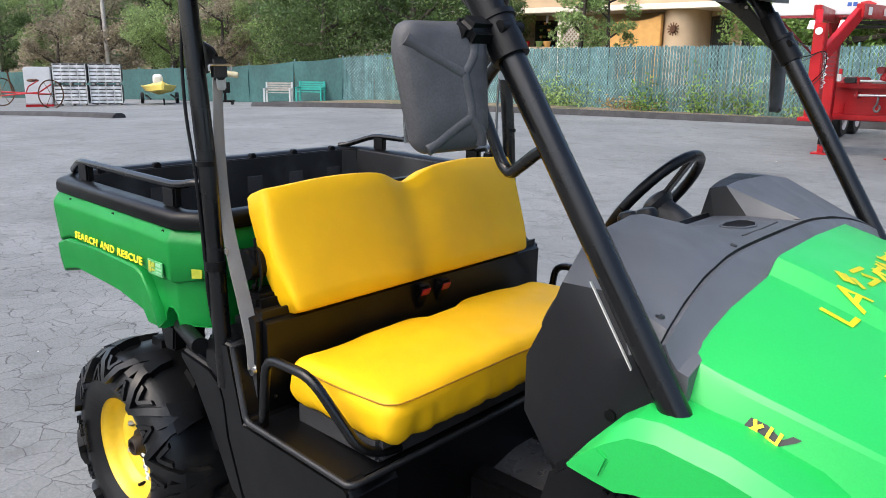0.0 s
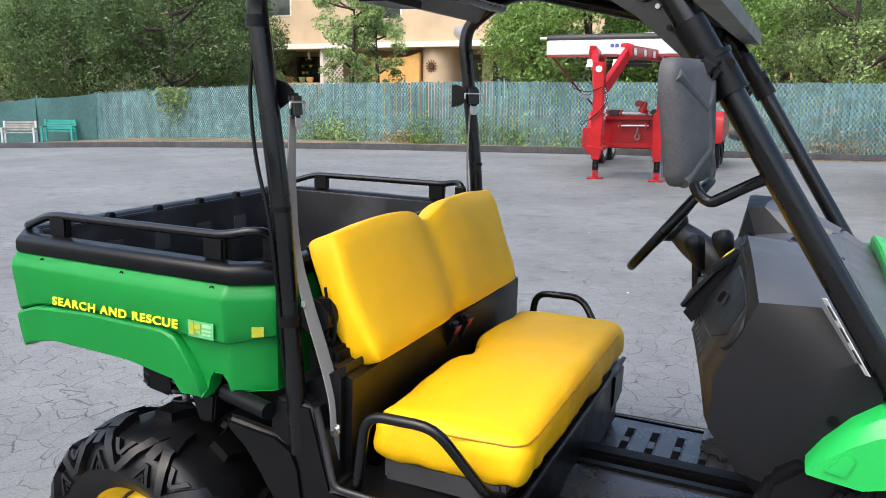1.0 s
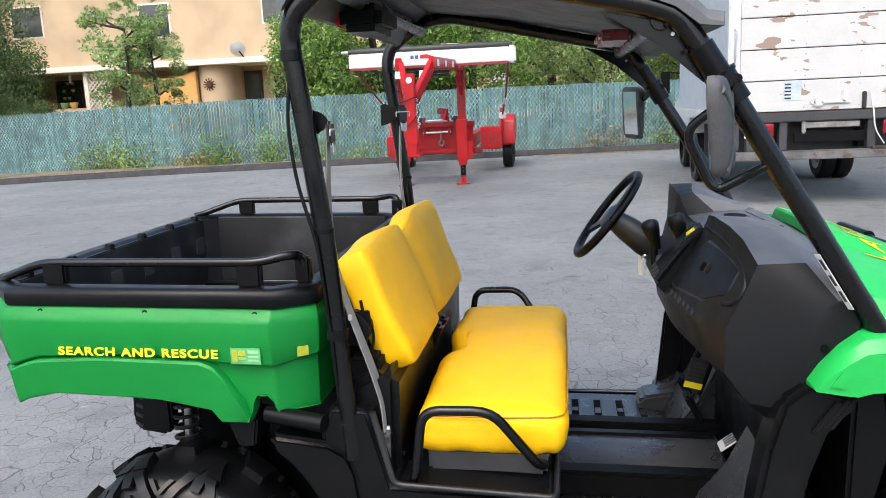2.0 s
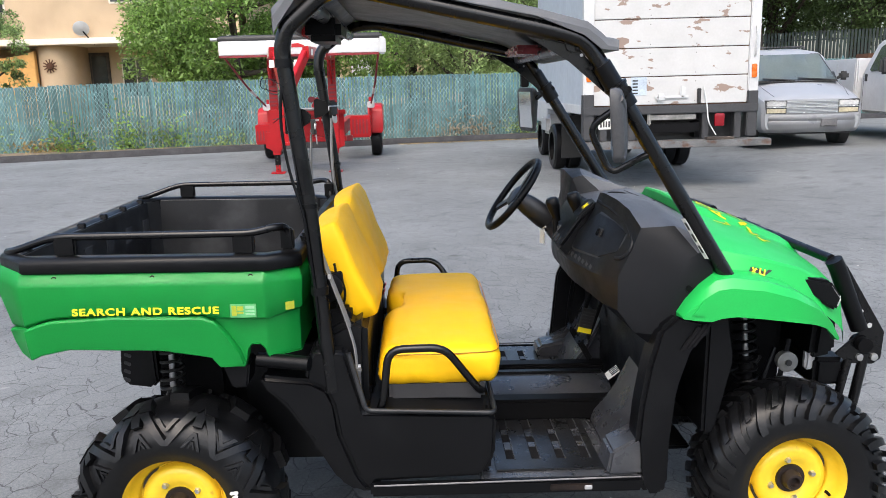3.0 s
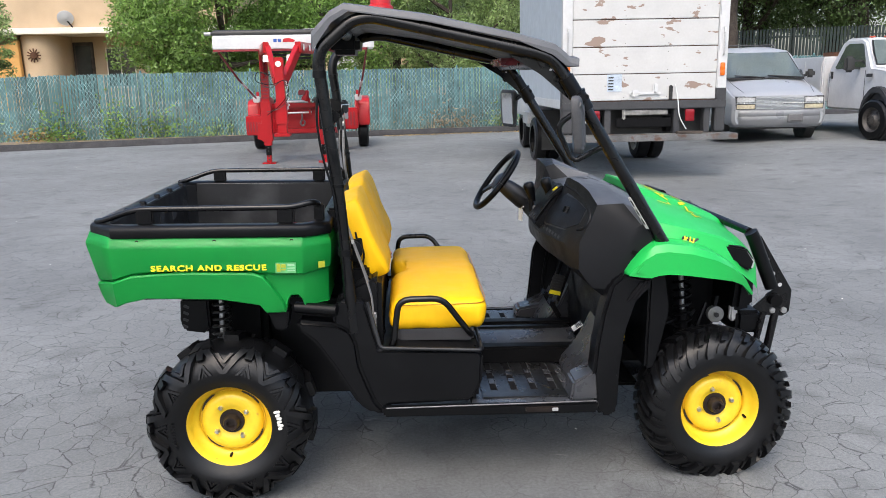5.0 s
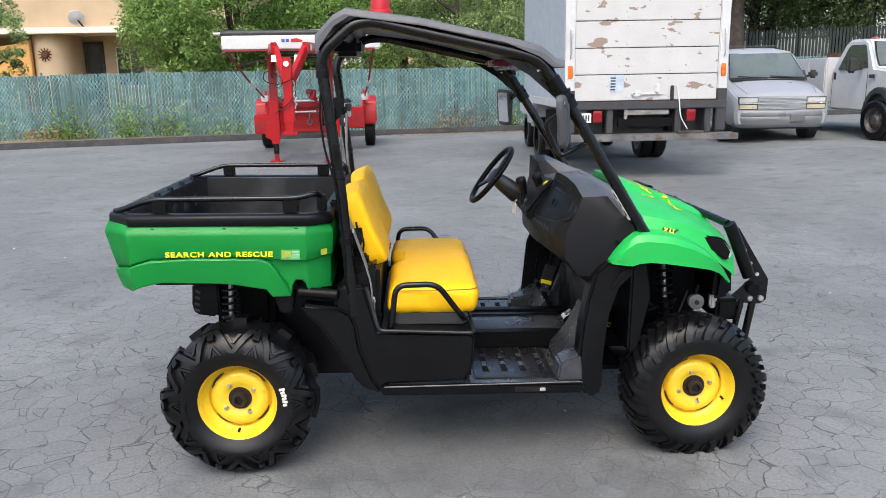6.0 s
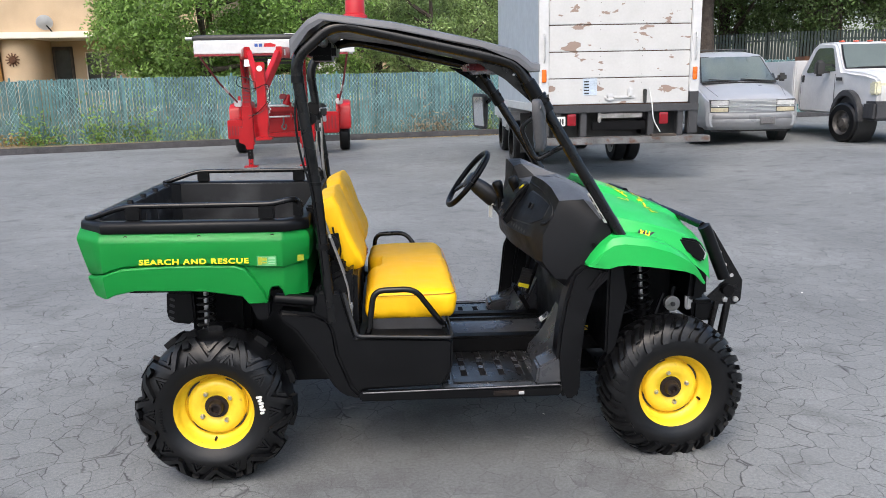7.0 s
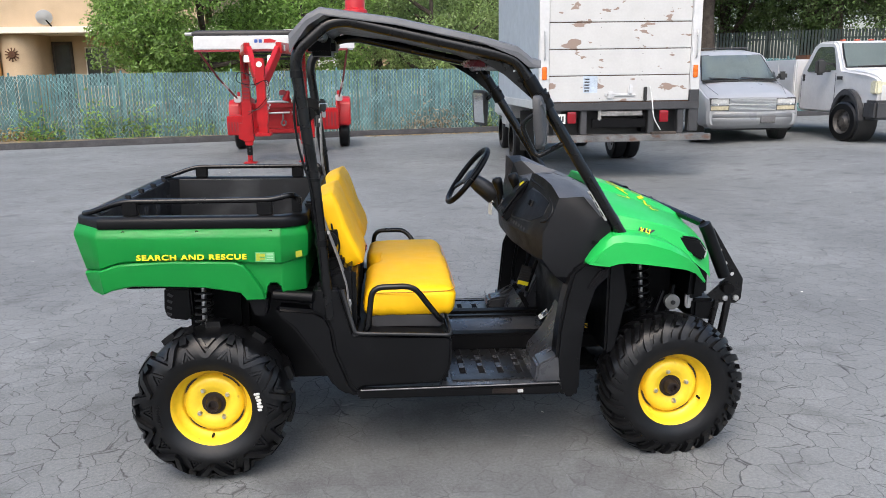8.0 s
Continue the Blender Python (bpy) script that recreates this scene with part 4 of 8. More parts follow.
def cage(v):
    """The roll cage, its gussets, the roof panel and what hangs on them."""
    for s in (-1, 1):
        y = MID + s * 0.635
        y2 = MID + s * 0.615
        back = -0.058 if s > 0 else 0.0  # the far rear post stands a little farther back
        out = 0.02 if s > 0 else 0.0
        line = [(0.492 + back, y + out, 0.64), (0.444 + back, y + out - s * 0.004, 1.21), (0.386 + back, y + out - s * 0.004, 1.655), (0.398 + back, y + out, 1.712), (0.51 + back * 0.7, y + out, 1.808), (0.58, y, 1.822), (1.17, y, 1.70), (1.245, y, 1.675), (1.345, y, 1.53), (1.70, y2, 0.98), (1.74, y2, 0.92)]
        part("cage_tube", tubed(line, 0.0232, 14, 0.07, 5), tube_black, v, "bent black roll cage tube, rear post to windscreen post")
        part("gusset", prismed([(1.08, 1.69), (1.22, 1.665), (1.335, 1.535), (1.32, 1.52), (1.20, 1.62)], y - s * 0.022, y - s * 0.016, 0.002), tube_black, v, "black triangular gusset plate")
        part("gusset_hole", lathed([(-0.010, 0.0045), (0.010, 0.0045), (0.010, 0)], 10, m=Matrix.Translation((1.235, y - s * 0.018, 1.637))), aluminium, v)
        part("post_sleeve", tubed([(1.29, y, 1.61), (1.352, y - s * 0.002, 1.515)], 0.028, 14), black_plastic, v)
        part("post_clip", lathed([(-0.012, 0.0255), (0.012, 0.0255)], 14, "z", Matrix.Translation((0.39 + back, y + out, 1.62))), black_plastic, v)
        part("post_clip", lathed([(-0.006, 0.0255), (0.006, 0.0255)], 14, "z", Matrix.Translation((0.4435 + back, y + out, 1.215))), black_plastic, v)
        part("post_clip", lathed([(-0.012, 0.027), (0.012, 0.027)], 14, "z", Matrix.Translation((0.465 + back, y + out, 0.96))), black_plastic, v)
    part("wiring_loom", tubed([(0.388, -0.70, 1.60), (0.372, -0.705, 1.47), (0.392, -0.712, 1.32), (0.430, -0.716, 1.20), (0.452, -0.716, 1.0), (0.462, -0.716, 0.86), (0.47, -0.70, 0.74)], 0.0045, 8, 0.06), black_plastic, v)
    for x, z in ((0.47, 1.775), (1.21, 1.668)):
        part("cross_tube", tubed([(x, MID - 0.63, z), (x, MID + 0.63, z)], 0.0225, 12), tube_black, v)

    def rib(dy, drop, grow):
        top = [(0.366 - grow, 1.725 - drop), (0.366 - grow, 1.775 - drop), (0.432, 1.846 - drop), (0.482, 1.873 - drop), (0.77, 1.838 - drop), (1.10, 1.772 - drop), (1.245, 1.735 - drop), (1.285, 1.705 - drop), (1.30, 1.690 - drop), (1.335 + grow, 1.684 - drop)]
        low = [(1.335 + grow, 1.648), (1.285, 1.652), (1.235, 1.690), (1.10, 1.742), (0.77, 1.805), (0.50, 1.838), (0.44, 1.80), (0.385, 1.725)]
        return [(x, MID + dy, z) for x, z in top + low]

    roof = loft(bmesh.new(), [rib(-0.662, 0.028, -0.004), rib(-0.652, 0.008, 0), rib(-0.60, 0, 0), rib(0.60, 0, 0), rib(0.652, 0.008, 0), rib(0.662, 0.028, -0.004)])
    # The lighter grey stands for the sky's sheen on the roof.
    part("roof_panel", roof, skylit_plastic, v, "black plastic roof panel, lightened to stand for sky sheen", angle=22)
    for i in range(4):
        part("roof_rib", prismed([(0.55, 1.863), (1.15, 1.758), (1.15, 1.766), (0.55, 1.874)], MID - 0.42 + i * 0.26, MID - 0.36 + i * 0.26, 0.003), skylit_plastic, v)
    b = part("beacon", lathed([(0, 0.055), (0.03, 0.052), (0.035, 0.042), (0.12, 0.040), (0.135, 0.03), (0.14, 0)], 20, "z", pose(0.605, -0.30, 1.862)), red_plastic, v, "red warning beacon on the roof")
    part("beacon_base", lathed([(-0.012, 0.06), (0.012, 0.058), (0.02, 0.045), (0.02, 0)], 20, "z", pose(0.605, -0.30, 1.855)), black_plastic, b)
    sp = part("siren", boxed(0.40, 0.52, -0.34, -0.10, 1.70, 1.775, 0.02), black_plastic, v, "black siren box under the roof")
    part("lens", boxed(0.392, 0.402, -0.33, -0.11, 1.715, 1.765, 0.004), red_plastic, sp, "red lens")
    part("dome_light", boxed(1.10, 1.19, -0.22, 0.10, 1.66, 1.69, 0.01), mat("maroon_lens", (0.2, 0.04, 0.05), 0.25), v, "dark red lamp strip under the roof front")
    for i, (x, z) in enumerate(((1.22, 1.655), (1.26, 1.60))):
        part("rivet", lathed([(0, 0.0055), (-0.004, 0.0045), (-0.004, 0)], 8, m=Matrix.Translation((x, MID - 0.64, z))), dark_metal, v)
    # wing mirrors, folded back on looped brackets
    for s, turn in ((-1, 32), (1, 0)):
        y = MID + s * 0.635
        loop = [(1.46, y, 1.362), (1.427, y + 0.008, 1.348), (1.350, y + 0.04, 1.300), (1.328, y + 0.045, 1.312), (1.268, y + 0.04, 1.430), (1.33, y + 0.01, 1.480), (1.37, y, 1.50)]
        if s > 0:
            loop = [(1.34, y, 1.53), (1.31, y + 0.07, 1.50), (1.285, y + 0.13, 1.46)]
        br = part("mirror_bracket", tubed(loop, 0.0105, 10, 0.05), tube_black, v, "bent black mirror arm")
        slope = Vector((0.355, 0, -0.55)).normalized()
        at = Vector((1.352, y, 1.520))
        cl = part("clamp", tubed([at - slope * 0.034, at + slope * 0.034], 0.0315, 18), black_plastic, br, "round black clamp on the post")
        part("clamp_lip", tubed([at - slope * 0.040, at - slope * 0.031], 0.035, 18), black_plastic, cl)
        part("clamp_arm", boxed(-0.024, 0.022, min(0.0, s * 0.085), max(0.0, s * 0.085), -0.020, 0.020, 0.012, 3, m=Matrix.Translation(at - Vector((0.018, 0, -0.012))) @ pose(0, 0, 0, 0, 33, 0)), black_plastic, cl)
        part("pivot_bolt", lathed([(-0.026, 0.010), (0.026, 0.010), (0.026, 0)], 12, m=Matrix.Translation(at + Vector((0.012, 0, 0.020)))), dark_metal, cl)
        # shell: rounded outline lofted from the flat glass side to a domed back
        def outline(grow, x):
            pts = [(-0.074, 0.100), (0.062, 0.102), (0.080, 0.082), (0.084, -0.070), (0.066, -0.098), (-0.036, -0.102), (-0.054, -0.086), (-0.084, 0.060)]
            ring = rounded([Vector((x, a * grow, c * grow)) for a, c in pts + pts[:3]], 0.030, 4)
            return ring[5:-5]
        bm = loft(bmesh.new(), [outline(0.93, -0.014), outline(0.99, -0.012), outline(1.0, -0.004), outline(0.985, 0.006), outline(0.92, 0.015), outline(0.78, 0.020), outline(0.4, 0.024)])
        at = pose(1.316 if s < 0 else 1.28, y + s * (0.103 if s < 0 else 0.145), 1.445, 0, -4, -17 if s < 0 else 19)
        bm.transform(at)
        sh = part("mirror_shell", bm, mirror_grey, v, "faded grey ribbed plastic wing mirror", angle=60)
        # a raised Y at the top and another at the foot, joined by a stem
        for line in (((-0.070, 0.072), (-0.035, 0.050), (0.025, 0.022)), ((0.040, 0.090), (0.050, 0.055), (0.028, 0.022)), ((0.028, 0.022), (0.040, -0.030), (0.040, -0.045)), ((0.040, -0.045), (0.0, -0.070), (-0.034, -0.094)), ((0.040, -0.045), (0.062, -0.070), (0.064, -0.090))):
            lft = []
            for i, (a, c) in enumerate(line):
                edge = max(abs(a) / 0.084, abs(c) / 0.102)
                lft.append(at @ Vector((0.0235 - 0.016 * max(0.0, edge - 0.35) ** 1.6 - 0.008, a, c)))
            part("rib", tubed(lft, 0.0115, 12, 0.03), mirror_grey, sh)
        part("mirror_glass", boxed(-0.015, -0.011, -0.062, 0.062, -0.084, 0.084, 0.002, m=at), mirror_glass, sh, "mirror glass")


def dash_and_hood(v):
    # dash: ribs across the vehicle, from the near end to the far end; the face leans and sweeps forward outboard
    def fx(y, z):
        return 1.33 + 0.45 * (z - 0.95) - 0.2 * (y + 0.4)

    def seam(y):
        k = abs(y - MID)
        return 1.602 + 0.05 * max(0.0, (k - 0.2) / 0.4) ** 1.5, 1.152 - 0.062 * (k / 0.56) ** 3

    def rib(y, low, knee, face, lip, top, back_top):
        x, z = seam(y)
        return [(p[0], y, p[1]) for p in ((1.56, 0.70), low, knee, face, lip, top, back_top, (x, z), (x + 0.003, z - 0.03), (1.66, 0.80))]

    shell = loft(bmesh.new(), [
        rib(-0.672, (1.53, 0.79), (1.535, 0.85), (1.545, 0.93), (1.555, 0.99), (1.575, 1.03), (1.61, 1.05)),
        rib(-0.622, (1.44, 0.785), (1.383, 0.86), (1.381, 0.968), (fx(-0.622, 1.06), 1.06), (1.447, 1.122), (1.55, 1.127)),
        rib(-0.54, (1.44, 0.785), (1.365, 0.855), (1.354, 0.95), (fx(-0.54, 1.09), 1.09), (1.430, 1.166), (1.53, 1.158)),
        rib(-0.44, (1.44, 0.785), (1.352, 0.855), (1.334, 0.943), (fx(-0.44, 1.12), 1.12), (1.416, 1.184), (1.52, 1.174)),
        rib(-0.32, (1.44, 0.785), (1.335, 0.855), (1.311, 0.943), (fx(-0.32, 1.125), 1.125), (1.402, 1.190), (1.51, 1.180)),
        rib(-0.262, (1.44, 0.785), (1.328, 0.855), (1.30, 0.943), (fx(-0.26, 1.12), 1.12), (1.400, 1.184), (1.505, 1.178)),
        rib(-0.238, (1.44, 0.785), (1.325, 0.855), (1.297, 0.943), (1.352, 1.06), (1.400, 1.145), (1.49, 1.172)),
        rib(-0.16, (1.44, 0.785), (1.32, 0.855), (1.295, 0.943), (1.33, 1.03), (1.40, 1.132), (1.48, 1.154)),
        rib(-0.06, (1.44, 0.785), (1.32, 0.855), (1.295, 0.943), (1.33, 1.03), (1.40, 1.130), (1.48, 1.145)),
        rib(0.092, (1.44, 0.785), (1.32, 0.855), (1.298, 0.943), (1.33, 1.03), (1.40, 1.130), (1.48, 1.143)),
        rib(0.112, (1.44, 0.785), (1.32, 0.855), (1.30, 0.943), (1.345, 1.06), (1.375, 1.192), (1.415, 1.203)),
        rib(0.17, (1.44, 0.785), (1.32, 0.855), (1.31, 0.943), (1.348, 1.07), (1.370, 1.202), (1.42, 1.210)),
        rib(0.28, (1.44, 0.785), (1.33, 0.855), (1.325, 0.943), (1.36, 1.10), (1.368, 1.212), (1.44, 1.214)),
        rib(0.39, (1.44, 0.785), (1.345, 0.855), (1.345, 0.943), (1.38, 1.11), (1.378, 1.203), (1.46, 1.200)),
        rib(0.46, (1.445, 0.785), (1.375, 0.855), (1.38, 0.943), (1.40, 1.08), (1.41, 1.150), (1.51, 1.155)),
        rib(0.525, (1.475, 0.785), (1.43, 0.85), (1.44, 0.93), (1.455, 1.02), (1.47, 1.075), (1.55, 1.09)),
        rib(0.552, (1.50, 0.79), (1.505, 0.84), (1.515, 0.90), (1.53, 0.97), (1.55, 1.0), (1.60, 1.03))])
    bmesh.ops.bevel(shell, geom=[e for e in shell.edges if len(e.link_faces) == 2 and e.calc_face_angle(0) > 0.45], offset=0.008, segments=3, affect="EDGES", clamp_overlap=True)
    d = part("dashboard", shell, dash_plastic, v, "dark grey moulded dashboard, sky light painted into its top", angle=30)
    d.data.materials.append(skylit_plastic)
    # Faces that look up get the lighter copy, as painted sky light.
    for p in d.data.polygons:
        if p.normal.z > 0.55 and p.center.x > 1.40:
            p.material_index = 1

    def on_face(y, z, out=0.0):
        return Vector((fx(y, z) - out, y, z))

    # glove box: a flush door with a cut round it, under a rolled lip
    def patch(pts, out, deep):
        bm = bmesh.new()
        loft(bm, [[on_face(y, z, -deep) for y, z in pts], [on_face(y, z, out - 0.002) for y, z in pts], [on_face(y + (cy - y) * 0.02, z + (cz - z) * 0.02, out) for y, z in pts]])
        return bm

    door = [(-0.315, 1.120), (-0.235, 1.055), (-0.205, 0.995), (-0.26, 0.985), (-0.45, 0.995), (-0.545, 1.030), (-0.545, 1.093), (-0.44, 1.112)]
    cy, cz = -0.40, 1.05
    cut_line = [(-0.322, 1.128), (-0.24, 1.063), (-0.197, 0.992), (-0.20, 0.986), (-0.26, 0.978), (-0.45, 0.988), (-0.554, 1.022), (-0.556, 1.098)]
    part("glovebox_seam", patch(cut_line, 0.0012, 0.01), ink, d)
    g = part("glovebox_door", patch(door, 0.004, 0.01), dash_plastic, d, "closed glove box door")
    lip = [on_face(-0.27, 1.155, 0.002), on_face(-0.40, 1.142, 0.002), on_face(-0.52, 1.122, 0.002), on_face(-0.585, 1.095, 0.002), on_face(-0.612, 1.065, 0.0), on_face(-0.610, 1.035, 0.0), on_face(-0.59, 1.018, 0.001), on_face(-0.555, 1.012, 0.001)]
    part("glovebox_lip", tubed(lip, 0.0075, 8, 0.03), dash_plastic, d)
    gm = Matrix.Translation(on_face(-0.388, 1.065, 0.004)) @ pose(0, 0, 0, 0, 24, 11)
    latch = part("latch", boxed(-0.006, 0.002, -0.022, 0.022, -0.016, 0.016, 0.005, m=gm), ink, g)
    part("latch_grip", boxed(-0.016, -0.004, -0.007, 0.007, -0.014, 0.012, 0.003, m=gm), black_plastic, latch)
    for i in range(8):
        k = i / 7
        part("vent_hole", boxed(-0.001, 0.004, -0.011, 0.011, -0.0075, 0.0075, 0.001, m=Matrix.Translation(on_face(-0.225 - 0.235 * k, 0.966 - 0.013 * k)) @ pose(0, 0, 0, 20, 24, 11)), ink, d)
    part("knee_seam", tubed([(1.292, -0.06, 0.935), (1.294, -0.22, 0.935)], 0.0016, 6), ink, d)
    # centre console with its levers and badge
    part("console", prismed([(1.262, 0.985), (1.30, 0.945), (1.43, 1.10), (1.40, 1.14), (1.365, 1.13)], -0.232, 0.10, 0.012), black_plastic, d)
    part("console_edge", tubed([(1.268, -0.234, 0.995), (1.368, -0.234, 1.132), (1.402, -0.236, 1.142)], 0.006, 8), black_plastic, d)
    bm_at = pose(1.370, -0.195, 1.120, 0, 47, -4)
    bd = part("badge", boxed(-0.012, 0.004, -0.055, 0.05, -0.05, 0.035, 0.006, m=bm_at), dash_plastic, d, "grey badge plate with a yellow mark")
    mk = part("badge_field", boxed(-0.0135, -0.011, -0.046, 0.008, -0.018, 0.022, 0.001, m=bm_at), ink, bd)
    for i, dy in enumerate((-0.036, -0.02, -0.006)):
        part("mark", boxed(-0.0155, -0.0135, -0.0028, 0.0028, -0.013, 0.015, m=bm_at @ pose(0, dy, 0, 24 if i != 1 else -24, 0, 0)), yellow_film, mk)
    for x, y, z in ((1.332, -0.118, 1.160), (1.262, -0.075, 1.135)):
        lv = part("lever", tubed([(x + 0.02, y, z - 0.14), (x + 0.012, y, z - 0.045)], 0.012, 10), black_plastic, d)
        part("knob", lathed([(-0.085, 0.013), (-0.06, 0.017), (-0.025, 0.025), (-0.006, 0.026), (0.005, 0.019), (0.009, 0)], 16, "z", pose(x, y, z, 0, -16, 0)), black_plastic, lv)
        part("boot", lathed([(-0.16, 0.032), (-0.15, 0.030), (-0.14, 0.024), (-0.13, 0.025), (-0.12, 0.018), (-0.10, 0.014)], 14, "z", pose(x + 0.012, y, z, 0, -10, 0)), ink, lv)
    for i in range(2):
        part("lever_slot", boxed(-0.003, 0.003, -0.010, 0.010, -0.05, 0.05, 0.002, m=pose(1.318, -0.19 + i * 0.05, 1.052, 0, 40, 0)), ink, d)
    for i in range(3):
        part("switch", boxed(-0.008, 0.004, -0.014, 0.014, -0.016, 0.016, 0.004, m=pose(1.278, -0.19 + i * 0.045, 1.002, 0, 40, 0)), ink if i else grey_plastic, d)
    kt = part("key_ring", tubed([(1.27, 0.10, 1.0), (1.262, 0.125, 0.985)], 0.004, 6), steel, d)
    part("key_tag", boxed(-0.002, 0.002, -0.016, 0.016, -0.06, 0.0, 0.0008, m=pose(1.262, 0.130, 0.985, 0, 0, 25)), white_label, kt, "white paper key tag")
    # cowl between dash and hood
    cowl = bmesh.new()
    rows = []
    for k in range(25):
        a = -0.650 + 1.18 * k / 24
        x, z = seam(a)
        rows.append([(x - 0.03, a, z - 0.010), (x + 0.004, a, z - 0.006), (x + 0.008, a, z - 0.005), (x * 0.45 + 1.68 * 0.55, a, z - 0.022), (1.682, a, z - 0.040), (1.70, a, z - 0.045), (1.70, a, z - 0.09), (x - 0.03, a, z - 0.06)])
    loft(cowl, rows)
    part("cowl", cowl, skylit_plastic, v, "dark grey cowl strip behind the hood", angle=30)
    bpy.context.view_layer.update()

    def on_top(x, y):
        hit, p, _, _ = d.ray_cast((x, y, 2.0), (0, 0, -1))
        return p if hit else Vector((x, y, seam(y)[1]))

    for x, y in ((1.622, -0.605), (1.590, -0.256), (1.590, 0.11)):
        part("cowl_screw", lathed([(0.0, 0.009), (0.004, 0.008), (0.005, 0.004), (0.003, 0.003), (0.003, 0)], 12, "z", Matrix.Translation(on_top(x, y) - Vector((0, 0, 0.003)))), grey_plastic, v)
    # tray hollow's shade as a painted patch, and a groove between the two domes
    ring = [(1.500, -0.105), (1.522, -0.120), (1.545, -0.085), (1.550, -0.035), (1.535, 0.005), (1.512, 0.022), (1.490, 0.010), (1.482, -0.04), (1.490, -0.075)]
    rim = [on_top(x, y) + Vector((0, 0, 0.0005)) for x, y in ring]
    mid = sum(rim, Vector()) / len(rim)
    tray = part("cup_tray", loft(bmesh.new(), [rim, [p + Vector((0, 0, 0.0022)) for p in rim], [mid + (p - mid) * 0.93 + Vector((0, 0, 0.0012)) for p in rim]]), recess_black, d, "black patch standing for the dark hollow of the dash tray")
    part("tray_rim", tubed([p + Vector((0, 0, 0.001)) for p in rim + rim[:1]], 0.0028, 6, 0.006), skylit_plastic, tray)
    part("dash_groove", tubed([on_top(1.572, -0.165), on_top(1.570, -0.06), on_top(1.566, 0.045)], 0.0022, 6), ink, d)
    part("side_screw", lathed([(0.0, 0.011), (-0.008, 0.010), (-0.008, 0)], 10, m=Matrix.Translation((1.588, -0.668, 0.94))), dark_metal, v)
    # hood: ribs from the cowl to the nose; offsets from the middle and heights
    def hoop(x, zc, drop, wide, skirt):
        o = []
        for dy, k in ((0.0, 0.0), (0.195, 0.05), (0.205, 0.07), (0.238, 0.30), (0.25, 0.33), (0.40, 0.52), (0.53, 0.86), (0.543, 0.91), (0.55, 1.0)):
            o.append((dy * wide / 0.55, zc - drop * k))
        o.append((wide + 0.026, zc - drop - skirt * 0.75))
        o.append((wide + 0.036, zc - drop - skirt))
        return [(x, MID - a, z) for a, z in reversed(o)] + [(x, MID + a, z) for a, z in o[1:]]

    hood = loft(bmesh.new(), [hoop(1.680, 1.118, 0.116, 0.552, 0.06), hoop(1.676, 1.150, 0.116, 0.554, 0.09), hoop(1.680, 1.157, 0.116, 0.557, 0.09), hoop(1.74, 1.142, 0.114, 0.562, 0.09), hoop(1.84, 1.107, 0.098, 0.560, 0.095), hoop(1.96, 1.06, 0.084, 0.538, 0.10),
                              hoop(2.06, 1.02, 0.092, 0.50, 0.10), hoop(2.12, 0.982, 0.088, 0.475, 0.11), hoop(2.155, 0.93, 0.08, 0.45, 0.10), hoop(2.17, 0.87, 0.07, 0.43, 0.10)], closed=False)
    ho = part("hood", hood, green_paint, v, "green moulded hood with a raised centre and peeling yellow letters", angle=16)
    part("nose_panel", prismed([(2.10, 0.62), (2.19, 0.64), (2.18, 0.86), (2.12, 0.90)], MID - 0.40, MID + 0.40, 0.02), black_plastic, v)
    # fenders
    for s in (-1, 1):
        rows = []
        line = [(1.552, 0.868), (1.575, 0.905), (1.615, 0.952), (1.655, 0.984), (1.70, 0.990), (1.80, 0.978), (1.90, 0.944), (1.99, 0.890), (2.06, 0.822), (2.11, 0.752)]
        low = [(1.555, 0.862), (1.60, 0.856), (1.64, 0.852), (1.672, 0.862), (1.72, 0.866), (1.80, 0.858), (1.90, 0.843), (1.985, 0.822), (2.045, 0.795), (2.105, 0.742)]
        for i, (a, b) in enumerate(zip(line, low)):
            w = 0.678 - 0.13 * max(0, (a[0] - 1.85) / 0.26) ** 1.6
            inner = 0.56 - 0.05 * max(0, (a[0] - 1.85) / 0.26)
            cut = min(1.0, i / 2)
            rows.append([(b[0], MID + s * w, b[1]), (a[0], MID + s * w, b[1] + (a[1] - b[1]) * 0.72), (a[0], MID + s * (w - 0.02), b[1] + (a[1] - b[1]) * 0.94),
                         (a[0], MID + s * (w - 0.05), a[1]), (a[0], MID + s * inner, a[1] + 0.004 * cut), (a[0], MID + s * inner, a[1] - 0.02), (b[0], MID + s * (w - 0.012), b[1])])
        f = part("fender", loft(bmesh.new(), rows), green_paint, v, "green front fender over the wheel", angle=26)
        part("fender_step", prismed([(1.575, 0.873), (1.615, 0.868), (1.628, 0.905), (1.605, 0.918)], MID + s * 0.672, MID + s * 0.683, 0.004), green_paint, f)
        hl = part("headlight", prismed([(1.965, 0.955), (2.075, 0.935), (2.115, 0.88), (2.10, 0.835), (2.01, 0.885)], MID + s * 0.44, MID + s * 0.535, 0.008), black_plastic, v, "dark headlight in a green surround")
        part("lens", prismed([(2.03, 0.94), (2.082, 0.925), (2.118, 0.878), (2.108, 0.842), (2.075, 0.86)], MID + s * 0.42, MID + s * 0.530, 0.006), lens_clear, hl, "clear lens")
